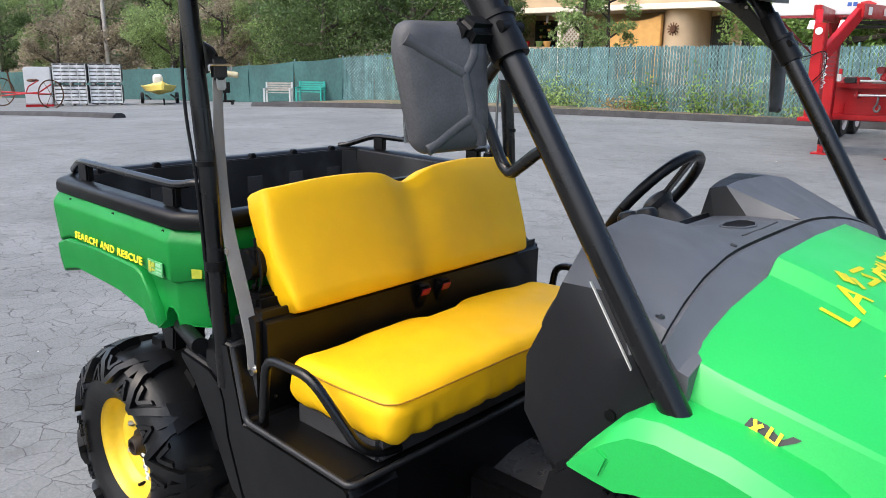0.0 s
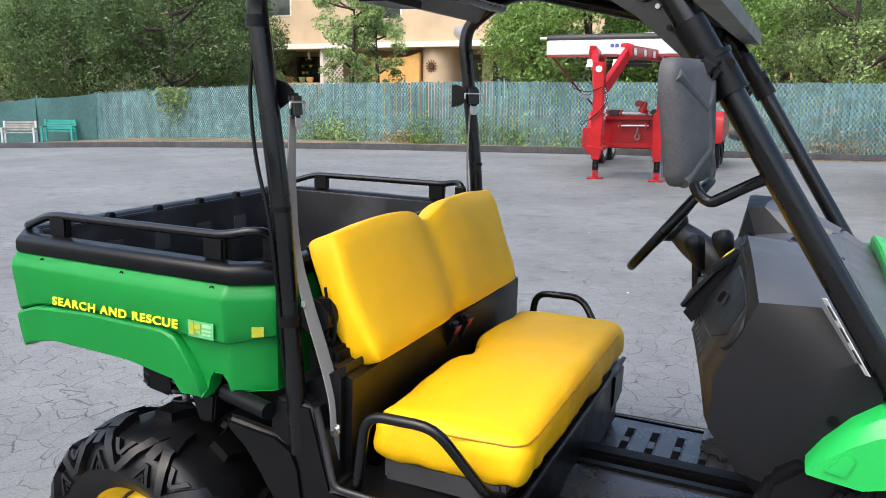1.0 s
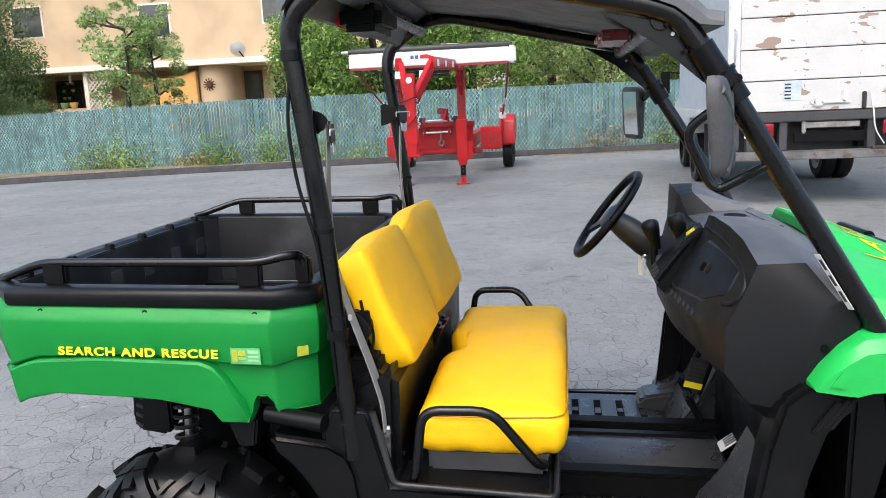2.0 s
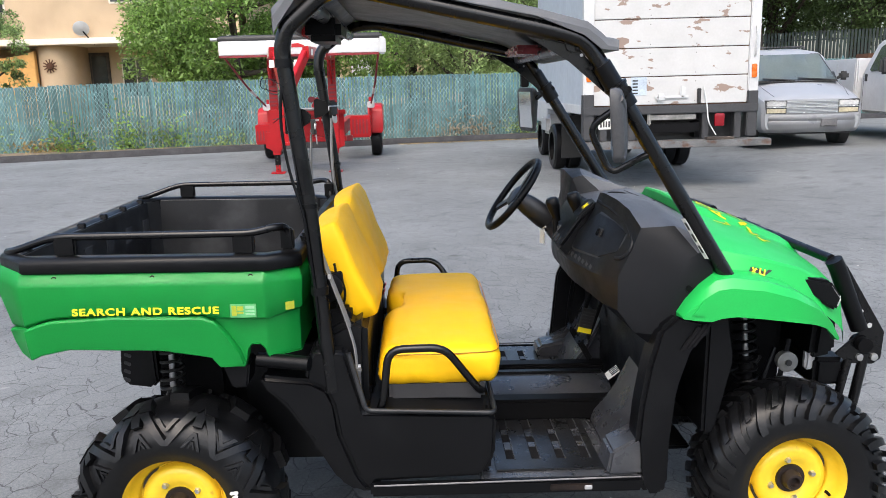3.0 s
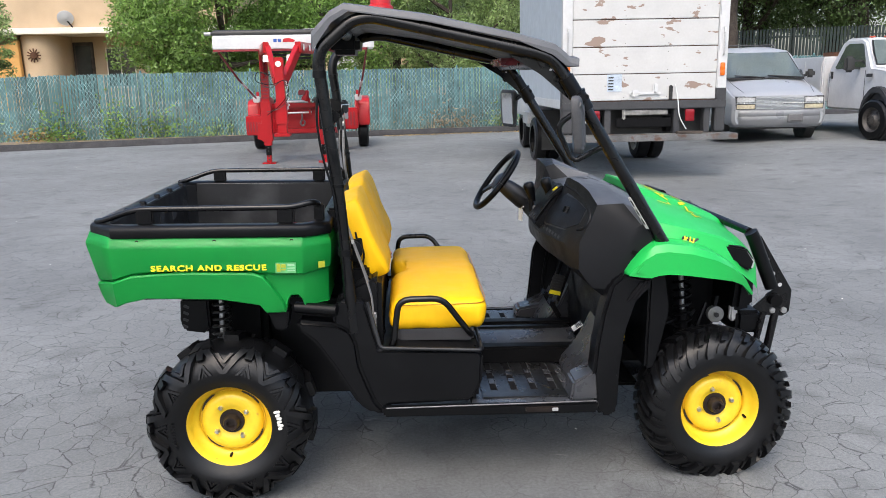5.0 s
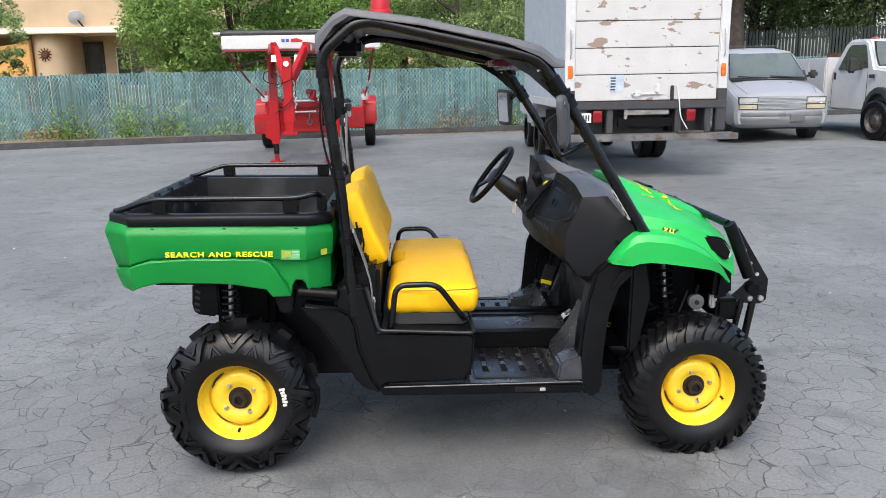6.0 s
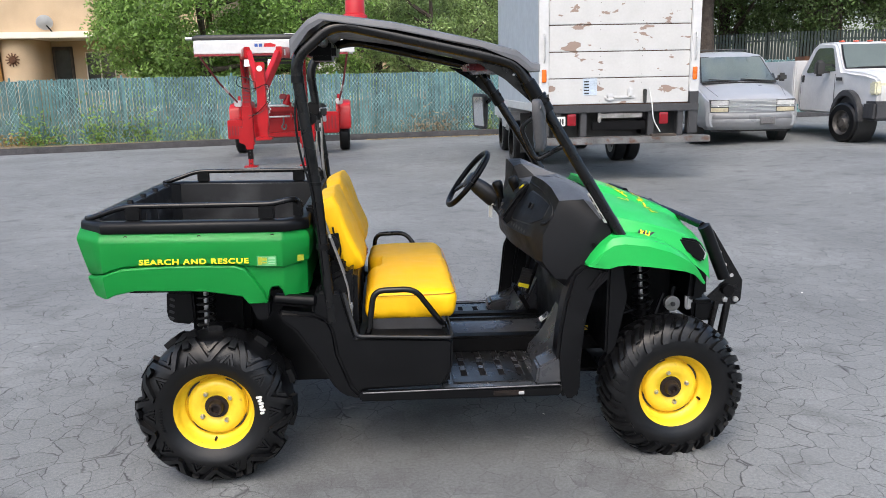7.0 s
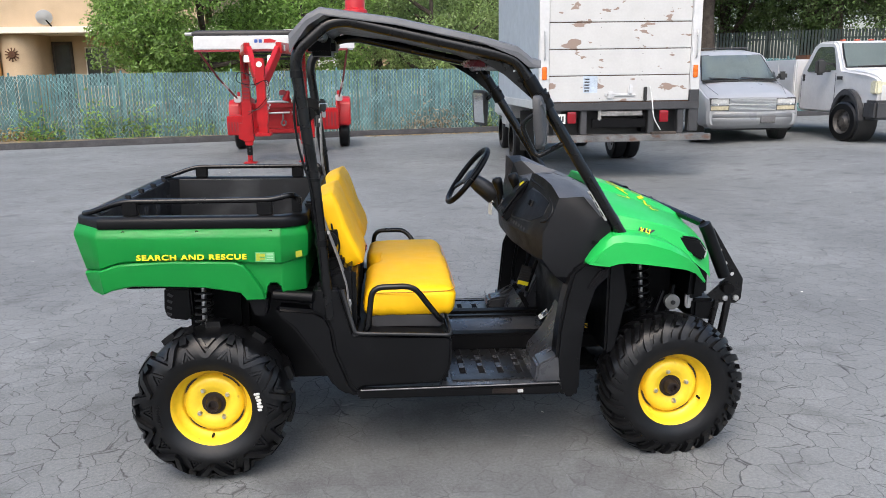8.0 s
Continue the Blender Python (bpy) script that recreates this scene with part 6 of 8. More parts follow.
KINDS = {
    "broad": (tree_mesh(11, 7.0, 3.3, 0.085, 26000, leaf_mid, 0.12), "broad fresh green tree behind the fence"),
    "slim": (tree_mesh(12, 7.5, 1.6, 0.075, 9500, leaf_pale, 0.06, 0.03, 0.3), "slender airy grey-green tree"),
    "oak": (tree_mesh(13, 9.0, 4.2, 0.085, 30000, leaf_dark, 0.14, 0.02, 0.05), "dense dark green oak behind the fence"),
    "olive": (tree_mesh(14, 8.0, 3.3, 0.08, 24000, leaf_olive, 0.08, 0.0, 0.1), "tall olive green tree with feathery leaves"),
    "stemmed": (tree_mesh(16, 10.0, 4.0, 0.085, 24000, leaf_dark, 0.34, 0.03, 0.05), "tall dark green oak with a bare stem"),
    "brown": (tree_mesh(15, 6.0, 2.6, 0.075, 14000, leaf_brown, 0.1, 0.05, 0.25), "purple-brown leafed shrub on the slope"),
}
plant(KINDS, [
    ("broad", -5.4, 24.8, 1.0, 20), ("broad", -2.2, 26.8, 0.95, 140), ("broad", -6.9, 26.2, 0.85, 250), ("slim", -14.5, 24.2, 0.9, 60), ("slim", -13.7, 25.0, 0.8, 160),
    ("olive", 2.8, 28.5, 0.9, 0), ("olive", 6.2, 30.5, 0.95, 100), ("broad", 10.0, 33.0, 1.0, 50), ("olive", 0.6, 33.0, 1.0, 210), ("olive", 4.4, 36.0, 1.1, 300), ("oak", 9.0, 40.0, 1.1, 20),
    ("oak", -24.6, 25.4, 0.95, 0), ("oak", -31.6, 25.8, 0.9, 120), ("oak", -26.5, 30.0, 1.0, 240), ("oak", -20.4, 26.5, 0.35, 15), ("oak", -34.5, 29.0, 1.0, 70),
    ("olive", -40.0, 29.5, 1.0, 33), ("brown", -43.5, 27.0, 1.15, 0), ("slim", -46.0, 29.0, 1.0, 80), ("olive", -49.5, 27.0, 1.0, 190), ("olive", -53.0, 29.5, 1.05, 270), ("brown", -56.5, 25.0, 1.3, 110),
    ("oak", -58.0, 30.0, 1.0, 300), ("brown", -62.0, 24.0, 1.1, 45), ("olive", -66.0, 26.0, 1.1, 10), ("oak", -70.0, 23.0, 1.0, 160), ("brown", -68.0, 19.0, 0.9, 200), ("oak", -47.0, 36.0, 1.25, 130),
    ("oak", -60.0, 38.0, 1.3, 220), ("oak", -38.0, 37.0, 1.2, 310), ("olive", -76.0, 30.0, 1.3, 60), ("oak", -74.0, 38.0, 1.4, 180), ("olive", -32.0, 40.0, 1.2, 95),
    ("oak", 29.0, 32.0, 1.0, 200), ("broad", 14.5, 41.0, 1.3, 300), ("oak", 35.0, 37.0, 1.3, 250),
    ("oak", 13.2, 33.2, 0.95, 115), ("oak", 16.4, 32.0, 1.05, 260), ("oak", 20.0, 31.0, 1.0, 35), ("oak", 24.5, 30.2, 1.05, 170), ("oak", 19.0, 47.0, 1.5, 60), ("oak", 28.0, 46.0, 1.6, 290), ("oak", 36.0, 44.0, 1.6, 10),
    ("stemmed", 13.8, 27.6, 1.0, 40), ("stemmed", 20.9, 30.6, 0.95, 200), ("stemmed", 17.6, 33.0, 0.9, 310),
    ("olive", 3.0, 50.0, 1.6, 20), ("oak", 12.0, 52.0, 1.6, 80), ("oak", -6.0, 54.0, 1.7, 170)])
for t, _ in KINDS.values():
    for o in (*t.children_recursive, t):
        bpy.data.objects.remove(o)

sg = thing("sign", "small pale sign on a thin post behind the picket fence", "sign", pose(18.26, 31.0, hill(18.26, 31.0), 0, 0, 8))
top = 4.0 - hill(18.26, 31.0)
part("post", tubed([(0, 0.03, -0.1), (0, 0.03, top - 0.02)], 0.025, 8), steel_rim, sg)
part("plate", boxed(-0.12, 0.12, -0.006, 0.006, top - 0.30, top, 0.004), white_label, sg)

# creepers and dead leaves at the fence's foot
r = np.random.RandomState(8)
for i, (x, wide, high, n, m) in enumerate(((-12.5, 1.5, 0.9, 900, leaf_olive), (-9.6, 0.9, 0.35, 260, leaf_dry), (-9.0, 0.8, 0.8, 420, leaf_mid), (-7.4, 0.5, 1.2, 320, leaf_mid), (-6.3, 0.9, 0.9, 320, leaf_mid), (-4.7, 0.7, 0.6, 160, leaf_olive), (2.2, 1.0, 0.8, 300, leaf_brown), (4.0, 0.6, 0.9, 220, leaf_olive), (-3.0, 0.35, 0.9, 120, leaf_mid))):
    p = np.stack([x + r.normal(size=n) * wide * 0.5, np.zeros(n), np.abs(r.normal(size=n)) * high * 0.45], 1)
    p[:, 1] = [along(FENCE, q) - 0.12 - abs(r.normal()) * 0.14 for q in p[:, 0]]
    p[:, 2] += [lie(q) + 0.1 for q in p[:, 0]]
    scatter("creeper", leaf_quads(p, 0.06, r), m, None, "leafy creeper growing up the fence foot", "creeper", "stuff")
p = np.array([(-20.2 + r.normal() * 0.45, along(FENCE, -20.2) - 0.1 + r.normal() * 0.12, lie(-20) + 1.95 - abs(r.normal()) * 0.55) for i in range(500)])
scatter("creeper", leaf_quads(p, 0.09, r), leaf_olive, None, "creeper hanging over the fence top", "creeper", "stuff")
p = np.array([(x, along(KERB, x) + r.uniform(0.0, 0.8), lie(x) + 0.12) for x in r.uniform(-22, 12, 2600)] + [(x, along(KERB, x) - 0.17 - abs(r.normal()) * 0.16, lie(x) + 0.012) for x in r.uniform(0.2, 9, 1500)])
scatter("leaf_litter", leaf_quads(p, 0.035, r, 0.8), leaf_dry, None, "dry brown leaves along the kerb", "leaf litter", "stuff")
p = np.stack([r.uniform(-14, 13, 420), r.uniform(-4, 17, 420), np.full(420, 0.008)], 1)
p[:, 2] += [lie(q) for q in p[:, 0]]
scatter("litter", leaf_quads(p, 0.013, r, 0.95), paper_white, None, "small pale leaf bits strewn on the asphalt", "litter", "stuff")


# ---- the apartment house ----
def house():
    h = thing("apartment_house", "tan stucco apartment house with cream trim behind the trees", "house")
    y = 39.5
    part("wall", boxed(-40, -8, y, y + 0.4, 4.5, 10.5, 0.02), stucco, h, "tan stucco upper wall")
    part("wall", boxed(-40, -8, y + 2.6, y + 3.0, -1.5, 4.25), stucco, h, "shaded tan ground floor wall")
    part("fascia", boxed(-40.2, -7.8, y - 0.35, y + 2.8, 4.2, 4.52, 0.02), trim_white, h, "cream balcony edge")
    part("roof", boxed(-40.5, -7.5, y - 0.8, y + 9, 10.4, 10.8, 0.02), bark, h)
    part("end_wall", boxed(-8.4, -8.0, y, y + 8.5, -1.0, 10.5), stucco, h)
    rows = [[(-18.4 + 1.0 * math.cos(k), y + 1.2 + 1.15 * math.sin(k), z) for k in (math.pi * (1 + j / 8) for j in range(9))] + [(-17.4, y + 2.7, z), (-19.4, y + 2.7, z)] for z in (-0.5, 4.21)]
    part("round_pier", loft(bmesh.new(), rows), stucco, h, "rounded tan pier")
    part("ochre_wall", prismed([(-22.4, -0.5), (-19.2, -0.5), (-19.2, 3.95), (-19.9, 3.72), (-20.7, 3.62), (-22.4, 3.60)], y + 0.1, y + 0.4, 0.02), stucco_dark, h, "ochre garden wall")
    for x0, x1, z0, z1 in ((-31.8, -30.5, 2.6, 4.0), (-15.6, -14.0, 1.4, 3.6), (-36, -34, 1.6, 3.6)):
        w = part("window", boxed(x0, x1, y + 2.5, y + 2.58, z0, z1, 0.02), trim_white, h)
        part("pane", boxed(x0 + 0.08, (x0 + x1) / 2 - 0.04, y + 2.46, y + 2.5, z0 + 0.08, z1 - 0.08), window_dark, w)
        part("pane", boxed((x0 + x1) / 2 + 0.04, x1 - 0.08, y + 2.46, y + 2.5, z0 + 0.08, z1 - 0.08), window_dark, w)
    for x0, x1 in ((-18.68, -18.2), (-17.35, -16.25), (-29.5, -27.7)):
        d = part("door", boxed(x0, x1, y + 2.5, y + 2.58, 0, 3.9, 0.02), bark, h, "dark doorway")
        part("pane", boxed(x0 + 0.15, x1 - 0.15, y + 2.46, y + 2.5, 0.9, 3.7), window_dark, d)
    for x0, x1, z0, z1 in ((-30, -28, 6.2, 8.0), (-22.2, -20.3, 5.8, 7.7), (-15, -13, 6.2, 8.0)):
        w = part("window", boxed(x0, x1, y - 0.03, y + 0.03, z0, z1, 0.02), trim_white, h)
        part("pane", boxed(x0 + 0.1, x1 - 0.1, y - 0.06, y - 0.03, z0 + 0.1, z1 - 0.1), window_dark, w)
    part("porch_post", boxed(-26.0, -25.75, y, y + 0.35, -0.5, 4.2, 0.02), trim_white, h)
    for i in range(9):
        for s in (-1, 1):
            part("lattice_strip", boxed(-0.95, 0.95, -0.02, 0.02, -0.03, 0.03, m=pose(-25.08, y + 0.1 + 0.04 * s, 2.9 + 0.26 * (i - 4), 0, s * 45, 0)), trim_white, h)
    for i, x in enumerate((-29.4, -28.6, -27.6, -27.0)):
        part("flower_pot", lathed([(0, 0.16), (0.3, 0.24), (0.34, 0.24), (0.34, 0.2), (0.3, 0)], 12, "z", pose(x, y + 0.4, 2.2)), (stucco_dark, red_paint, leaf_olive, stucco_dark)[i], h)
    sh = part("plant_shelf", boxed(-28.6, -27.9, y + 1.6, y + 1.9, 2.2, 2.25), grey_wood, h, "dark shelf of potted plants")
    for j in range(4):
        part("shelf_board", boxed(-28.6, -27.7, y + 1.6, y + 1.95, 2.3 + 0.42 * j, 2.34 + 0.42 * j), dark_metal, sh)
        for i in range(3):
            part("pot", lathed([(0, 0.07), (0.16, 0.11), (0.16, 0)], 8, "z", pose(-28.45 + 0.3 * i, y + 1.75, 2.34 + 0.42 * j)), (dark_metal, stucco_dark, leaf_mid)[(i + j) % 3], sh)
    part("wind_chime", lathed([(0, 0.09), (-0.45, 0.07), (-0.45, 0)], 8, "z", pose(-27.2, y + 0.6, 4.1)), white_paint, h)
    part("porch_wall", boxed(-33, -26, y + 0.3, y + 0.5, -0.5, 2.2), stucco, h)
    d = part("satellite_dish", lathed([(0, 0.0), (0.02, 0.2), (0.06, 0.35), (0.08, 0.4), (0.06, 0.4), (0.0, 0.21), (-0.02, 0)], 20, "y", pose(-16.4, y - 0.4, 4.95, 25, 0, 20)), white_paint, h, "pale satellite dish on a bracket")
    part("bracket", tubed([(-15.9, y - 0.1, 4.2), (-16.1, y - 0.3, 4.5), (-16.4, y - 0.3, 4.9)], 0.04, 8), dark_metal, d)
    s = part("sun_plaque", lathed([(-0.05, 0), (-0.05, 0.16), (0, 0.2), (0, 0)], 16, "y", pose(-18.4, y + 0.03, 3.15)), rust, h, "rusty sunburst wall plaque")
    for k in range(12):
        part("ray", boxed(0.2, 0.36, -0.02, 0.0, -0.03, 0.03, m=pose(-18.4, y + 0.03, 3.15, 0, 30 * k, 0)), rust, s)
    return h


house()
shed = thing("garage_block", "pale building with a grey roof behind the trees", "building")
part("wall", boxed(-6, 6, 46, 52, 0, 4.6, 0.02), stucco, shed)
part("roof", prismed([(45.4, 4.5), (49, 6.4), (52.6, 4.5)], -6.4, 6.4, 0.02, "yz"), grey_trim, shed)
part("door", boxed(-3.2, -1.8, 45.94, 46.0, 0.2, 3.4, 0.01), white_paint, shed)
pole = thing("utility_pole", "weathered wooden utility pole on the slope", "pole")
part("shaft", lathed([(0, 0.17), (11, 0.12), (11, 0)], 10, "z", pose(-54.4, 24.6, hill(-54.4, 24.6) - 0.2, 0, -2, 0)), grey_wood, pole)
span = [Vector((-54.8, 24.5, 3.85)).lerp(Vector((-27.0, 34.0, 5.1)), k / 10) - Vector((0, 0, 1.4 * k / 10 * (1 - k / 10))) for k in range(11)]
tagged(part("overhead_cable", tubed(span, 0.022, 6, 0.4, 2), grey_trim), "thin sagging overhead cable from the utility pole", "cable")

# unseen walls added behind the camera and on the far end, against low light
plain_wall = mat("plain_grey_plaster", (0.28, 0.28, 0.265), 0.9, vary=0.15, grain=4, coarse=0.4)
tagged(part("wall_south", boxed(-45, 45, -16.4, -16.0, -2.0, 2.4), plain_wall), "unseen grey wall added to hold back low sky light", "wall", kind="structure")
tagged(part("wall_east", boxed(42.0, 42.4, -16.0, 24.0, -2.0, 2.4), plain_wall), "unseen grey wall added to hold back low sky light", "wall", kind="structure")

# ---- parked machines ----


def road_wheel(name, parent, m, R=0.38, half=0.12, rim_mat=None, label=""):
    w = part(name, lathed([(-half, R * 0.62), (-half * 0.98, R * 0.9), (-half * 0.7, R * 0.99), (half * 0.7, R * 0.99), (half * 0.98, R * 0.9), (half, R * 0.62)], 28, caps=False), rubber, parent, label or "black road tyre")
    w.matrix_basis = m
    rim = part("rim", lathed([(-half * 0.96, R * 0.63), (-half * 0.85, R * 0.58), (-half * 0.4, R * 0.5), (-half * 0.55, R * 0.3), (-half * 0.95, R * 0.2), (-half, 0)], 24, caps=False), rim_mat or steel, w)
    for x, z, _ in around(6, R * 0.37):
        part("hand_hole", boxed(-0.03, 0.03, -half * 0.52, -half * 0.46, -0.03, 0.03, 0.01, m=pose(x, 0, z)), ink, w)
    return w


def box_truck():
    t = thing("box_truck", "old white box truck with peeling paint on its roll-up door", "truck", pose(3.22, 8.6, 0))
    W, L, z0, z1 = 2.58, 4.4, 1.2, 3.75
    part("box_wall", boxed(0, 0.05, 0.06, L, z0, z1, 0.01), box_side, t, "pale grey box side")
    part("box_wall", boxed(W - 0.05, W, 0.06, L, z0, z1, 0.01), box_side, t)
    part("box_front", boxed(0.05, W - 0.05, L - 0.05, L, z0, z1), box_side, t)
    part("box_roof", boxed(0, W, 0.0, L, z1, z1 + 0.06, 0.02), white_paint, t)
    part("side_rail", boxed(-0.015, 0.06, 0.1, L, z0 - 0.1, z0 + 0.04, 0.01), white_paint, t)
    for x0, x1 in ((-0.005, 0.15), (W - 0.15, W + 0.005)):
        part("door_post", boxed(x0, x1, -0.02, 0.12, z0 + 0.02, z1, 0.015), white_paint, t)
        part("post_foot", boxed(x0 - 0.004, x1 + 0.004, -0.03, 0.12, 0.72, z0 + 0.2, 0.015), grey_trim, t)
        lx = (x0 + x1) / 2
        part("marker_lamp", padded(lx - 0.038, lx + 0.038, -0.045, -0.015, 1.57, 1.77, 0.014, None, 3, 3), amber, t, "oval amber marker lamp")
        part("grab_rail", tubed([(lx, -0.02, 1.88), (lx, -0.06, 1.9), (lx, -0.06, 2.28), (lx, -0.02, 2.30)], 0.012, 8, 0.03), steel, t)
    door = part("roll_door", boxed(0.15, W - 0.15, 0.02, 0.06, z0, z1 - 0.2), rust, t, "white roll-up door with brown peeled patches")
    hgt = 0.408
    for i in range(7):
        z = z0 + 0.015 + i * hgt
        part("door_panel", boxed(0.155, W - 0.155, 0.0, 0.035, z + 0.006, min(z + hgt - 0.006, z1 - 0.2), 0.006), door_paint, door)
        for x in (0.97, 1.65):
            part("rivet", lathed([(0.0, 0.008), (-0.004, 0.006), (-0.004, 0)], 6, m=Matrix.Translation((x, 0.0, z + 0.05))), tread_plate, door)
            part("rivet", lathed([(0.0, 0.008), (-0.004, 0.006), (-0.004, 0)], 6, m=Matrix.Translation((x, 0.0, z + 0.33))), tread_plate, door)
    part("door_latch", box(box(boxed(1.05, 1.55, -0.03, 0.0, 1.30, 1.345, 0.01), 1.08, 1.2, -0.05, 0.0, 1.26, 1.38, 0.02), 1.42, 1.5, -0.05, 0, 1.32, 1.48, 0.02), white_paint, door)
    s = part("notice", boxed(0.70, 0.93, -0.006, 0.002, 1.36, 1.62), mat("blue_grey_notice", (0.4, 0.47, 0.55), 0.5), t, "faded blue-grey notice with bars of small print")
    for i in range(5):
        part("print_bar", boxed(0.72, 0.80, -0.009, -0.006, 1.38 + i * 0.045, 1.40 + i * 0.045), ink, s)
    part("rear_sill", boxed(-0.01, W + 0.01, -0.05, 0.2, z0 - 0.12, z0 + 0.005, 0.012), grey_trim, t, "dark steel rear sill")
    for x in (0.30, 0.72, 1.82, 2.30):
        part("bumper_strut", boxed(x - 0.05, x + 0.05, -0.02, 0.12, 0.70, z0 - 0.1, 0.01), grey_trim, t)
    part("step_bumper", boxed(0.0, W + 0.12, -0.30, 0.02, 0.60, 0.70, 0.008), tread_plate, t, "worn tread plate step bumper")
    part("plank", boxed(1.75, 2.15, -0.28, -0.18, 0.70, 0.74, 0.006), bark, t)
    part("lift_ramp", box(boxed(0.98, 1.68, -0.03, 0.0, 0.98, 1.08, 0.02), 0.95, 1.0, -0.04, 0.02, 0.92, 1.1, 0.015), plate_dull, t)
    for x in (0.52, 2.02):
        part("tail_lamp", padded(x - 0.075, x + 0.075, -0.05, -0.01, 0.88, 1.07, 0.02, None, 3, 3), red_lens, t, "red tail lamp")
    pl = part("number_plate", boxed(0.22, 0.42, -0.03, -0.02, 0.88, 1.03, 0.004), white_label, t, "white number plate with plain bars")
    for i in range(4):
        part("plate_bar", boxed(0.245 + i * 0.04, 0.27 + i * 0.04, -0.034, -0.03, 0.91, 1.0), grey_trim, pl)
    part("hose", tubed([(1.77, -0.03, 1.45), (1.82, -0.05, 1.2), (1.84, -0.06, 0.95), (1.95, -0.1, 0.76)], 0.009, 8, 0.1), crate_grey, t)
    # Dark panel drawn for the shade in the void behind the bumper.
    part("underbody", boxed(0.18, W - 0.18, 0.30, 0.40, 0.66, z0 - 0.1, 0.02), ink, t, "dark panel painted as the shade behind the bumper")
    part("lift_frame", boxed(0.86, 1.74, -0.01, 0.05, 0.80, 0.94, 0.01), dark_metal, t)
    part("lift_post", boxed(1.68, 1.73, -0.05, 0.0, 1.22, 1.44, 0.01), ink, t)
    for x in (0.75, 1.75):
        part("frame_rail", boxed(x - 0.05, x + 0.05, 0.1, 6.4, 0.72, 0.95), dark_metal, t)
    part("fuel_tank", boxed(0.15, 0.6, 4.2, 5.0, 0.55, 0.95, 0.08), aluminium, t)
    part("mud_flap", boxed(0.12, 0.6, 2.4, 2.42, 0.25, 1.0), ink, t)
    for x in (0.16, 0.42, W - 0.42, W - 0.16):
        road_wheel("rear_tyre", t, pose(x, 3.0, 0.42, 0, 0, 90) if x < 1 else pose(x, 3.0, 0.42, 0, 0, -90), 0.42, 0.12, white_paint)
    part("rear_axle", tubed([(0.2, 3.0, 0.42), (W - 0.2, 3.0, 0.42)], 0.07, 10), dark_metal, t)
    cab = [(4.5, 0.75), (6.6, 0.75), (6.65, 1.35), (5.9, 1.5), (5.5, 2.3), (4.55, 2.35)]
    c = part("cab", prismed(cab, 0.22, W - 0.22, 0.05, "yz"), white_paint, t, "white cab ahead of the box")
    part("side_window", prismed([(4.75, 1.5), (5.7, 1.5), (5.4, 2.15), (4.78, 2.18)], 0.21, 0.225, 0, "yz"), window_dark, c)
    for x in (0.4, W - 0.4):
        road_wheel("front_tyre", t, pose(x, 5.9, 0.42, 0, 0, 90 if x < 1 else -90), 0.42, 0.13, white_paint)
    part("mirror_arm", tubed([(0.22, 5.4, 1.9), (-0.12, 5.45, 1.95), (-0.12, 5.45, 1.6)], 0.018, 8), dark_metal, c)
    part("mirror_head", boxed(-0.22, -0.04, 5.42, 5.47, 1.5, 1.95, 0.02), dark_metal, c)


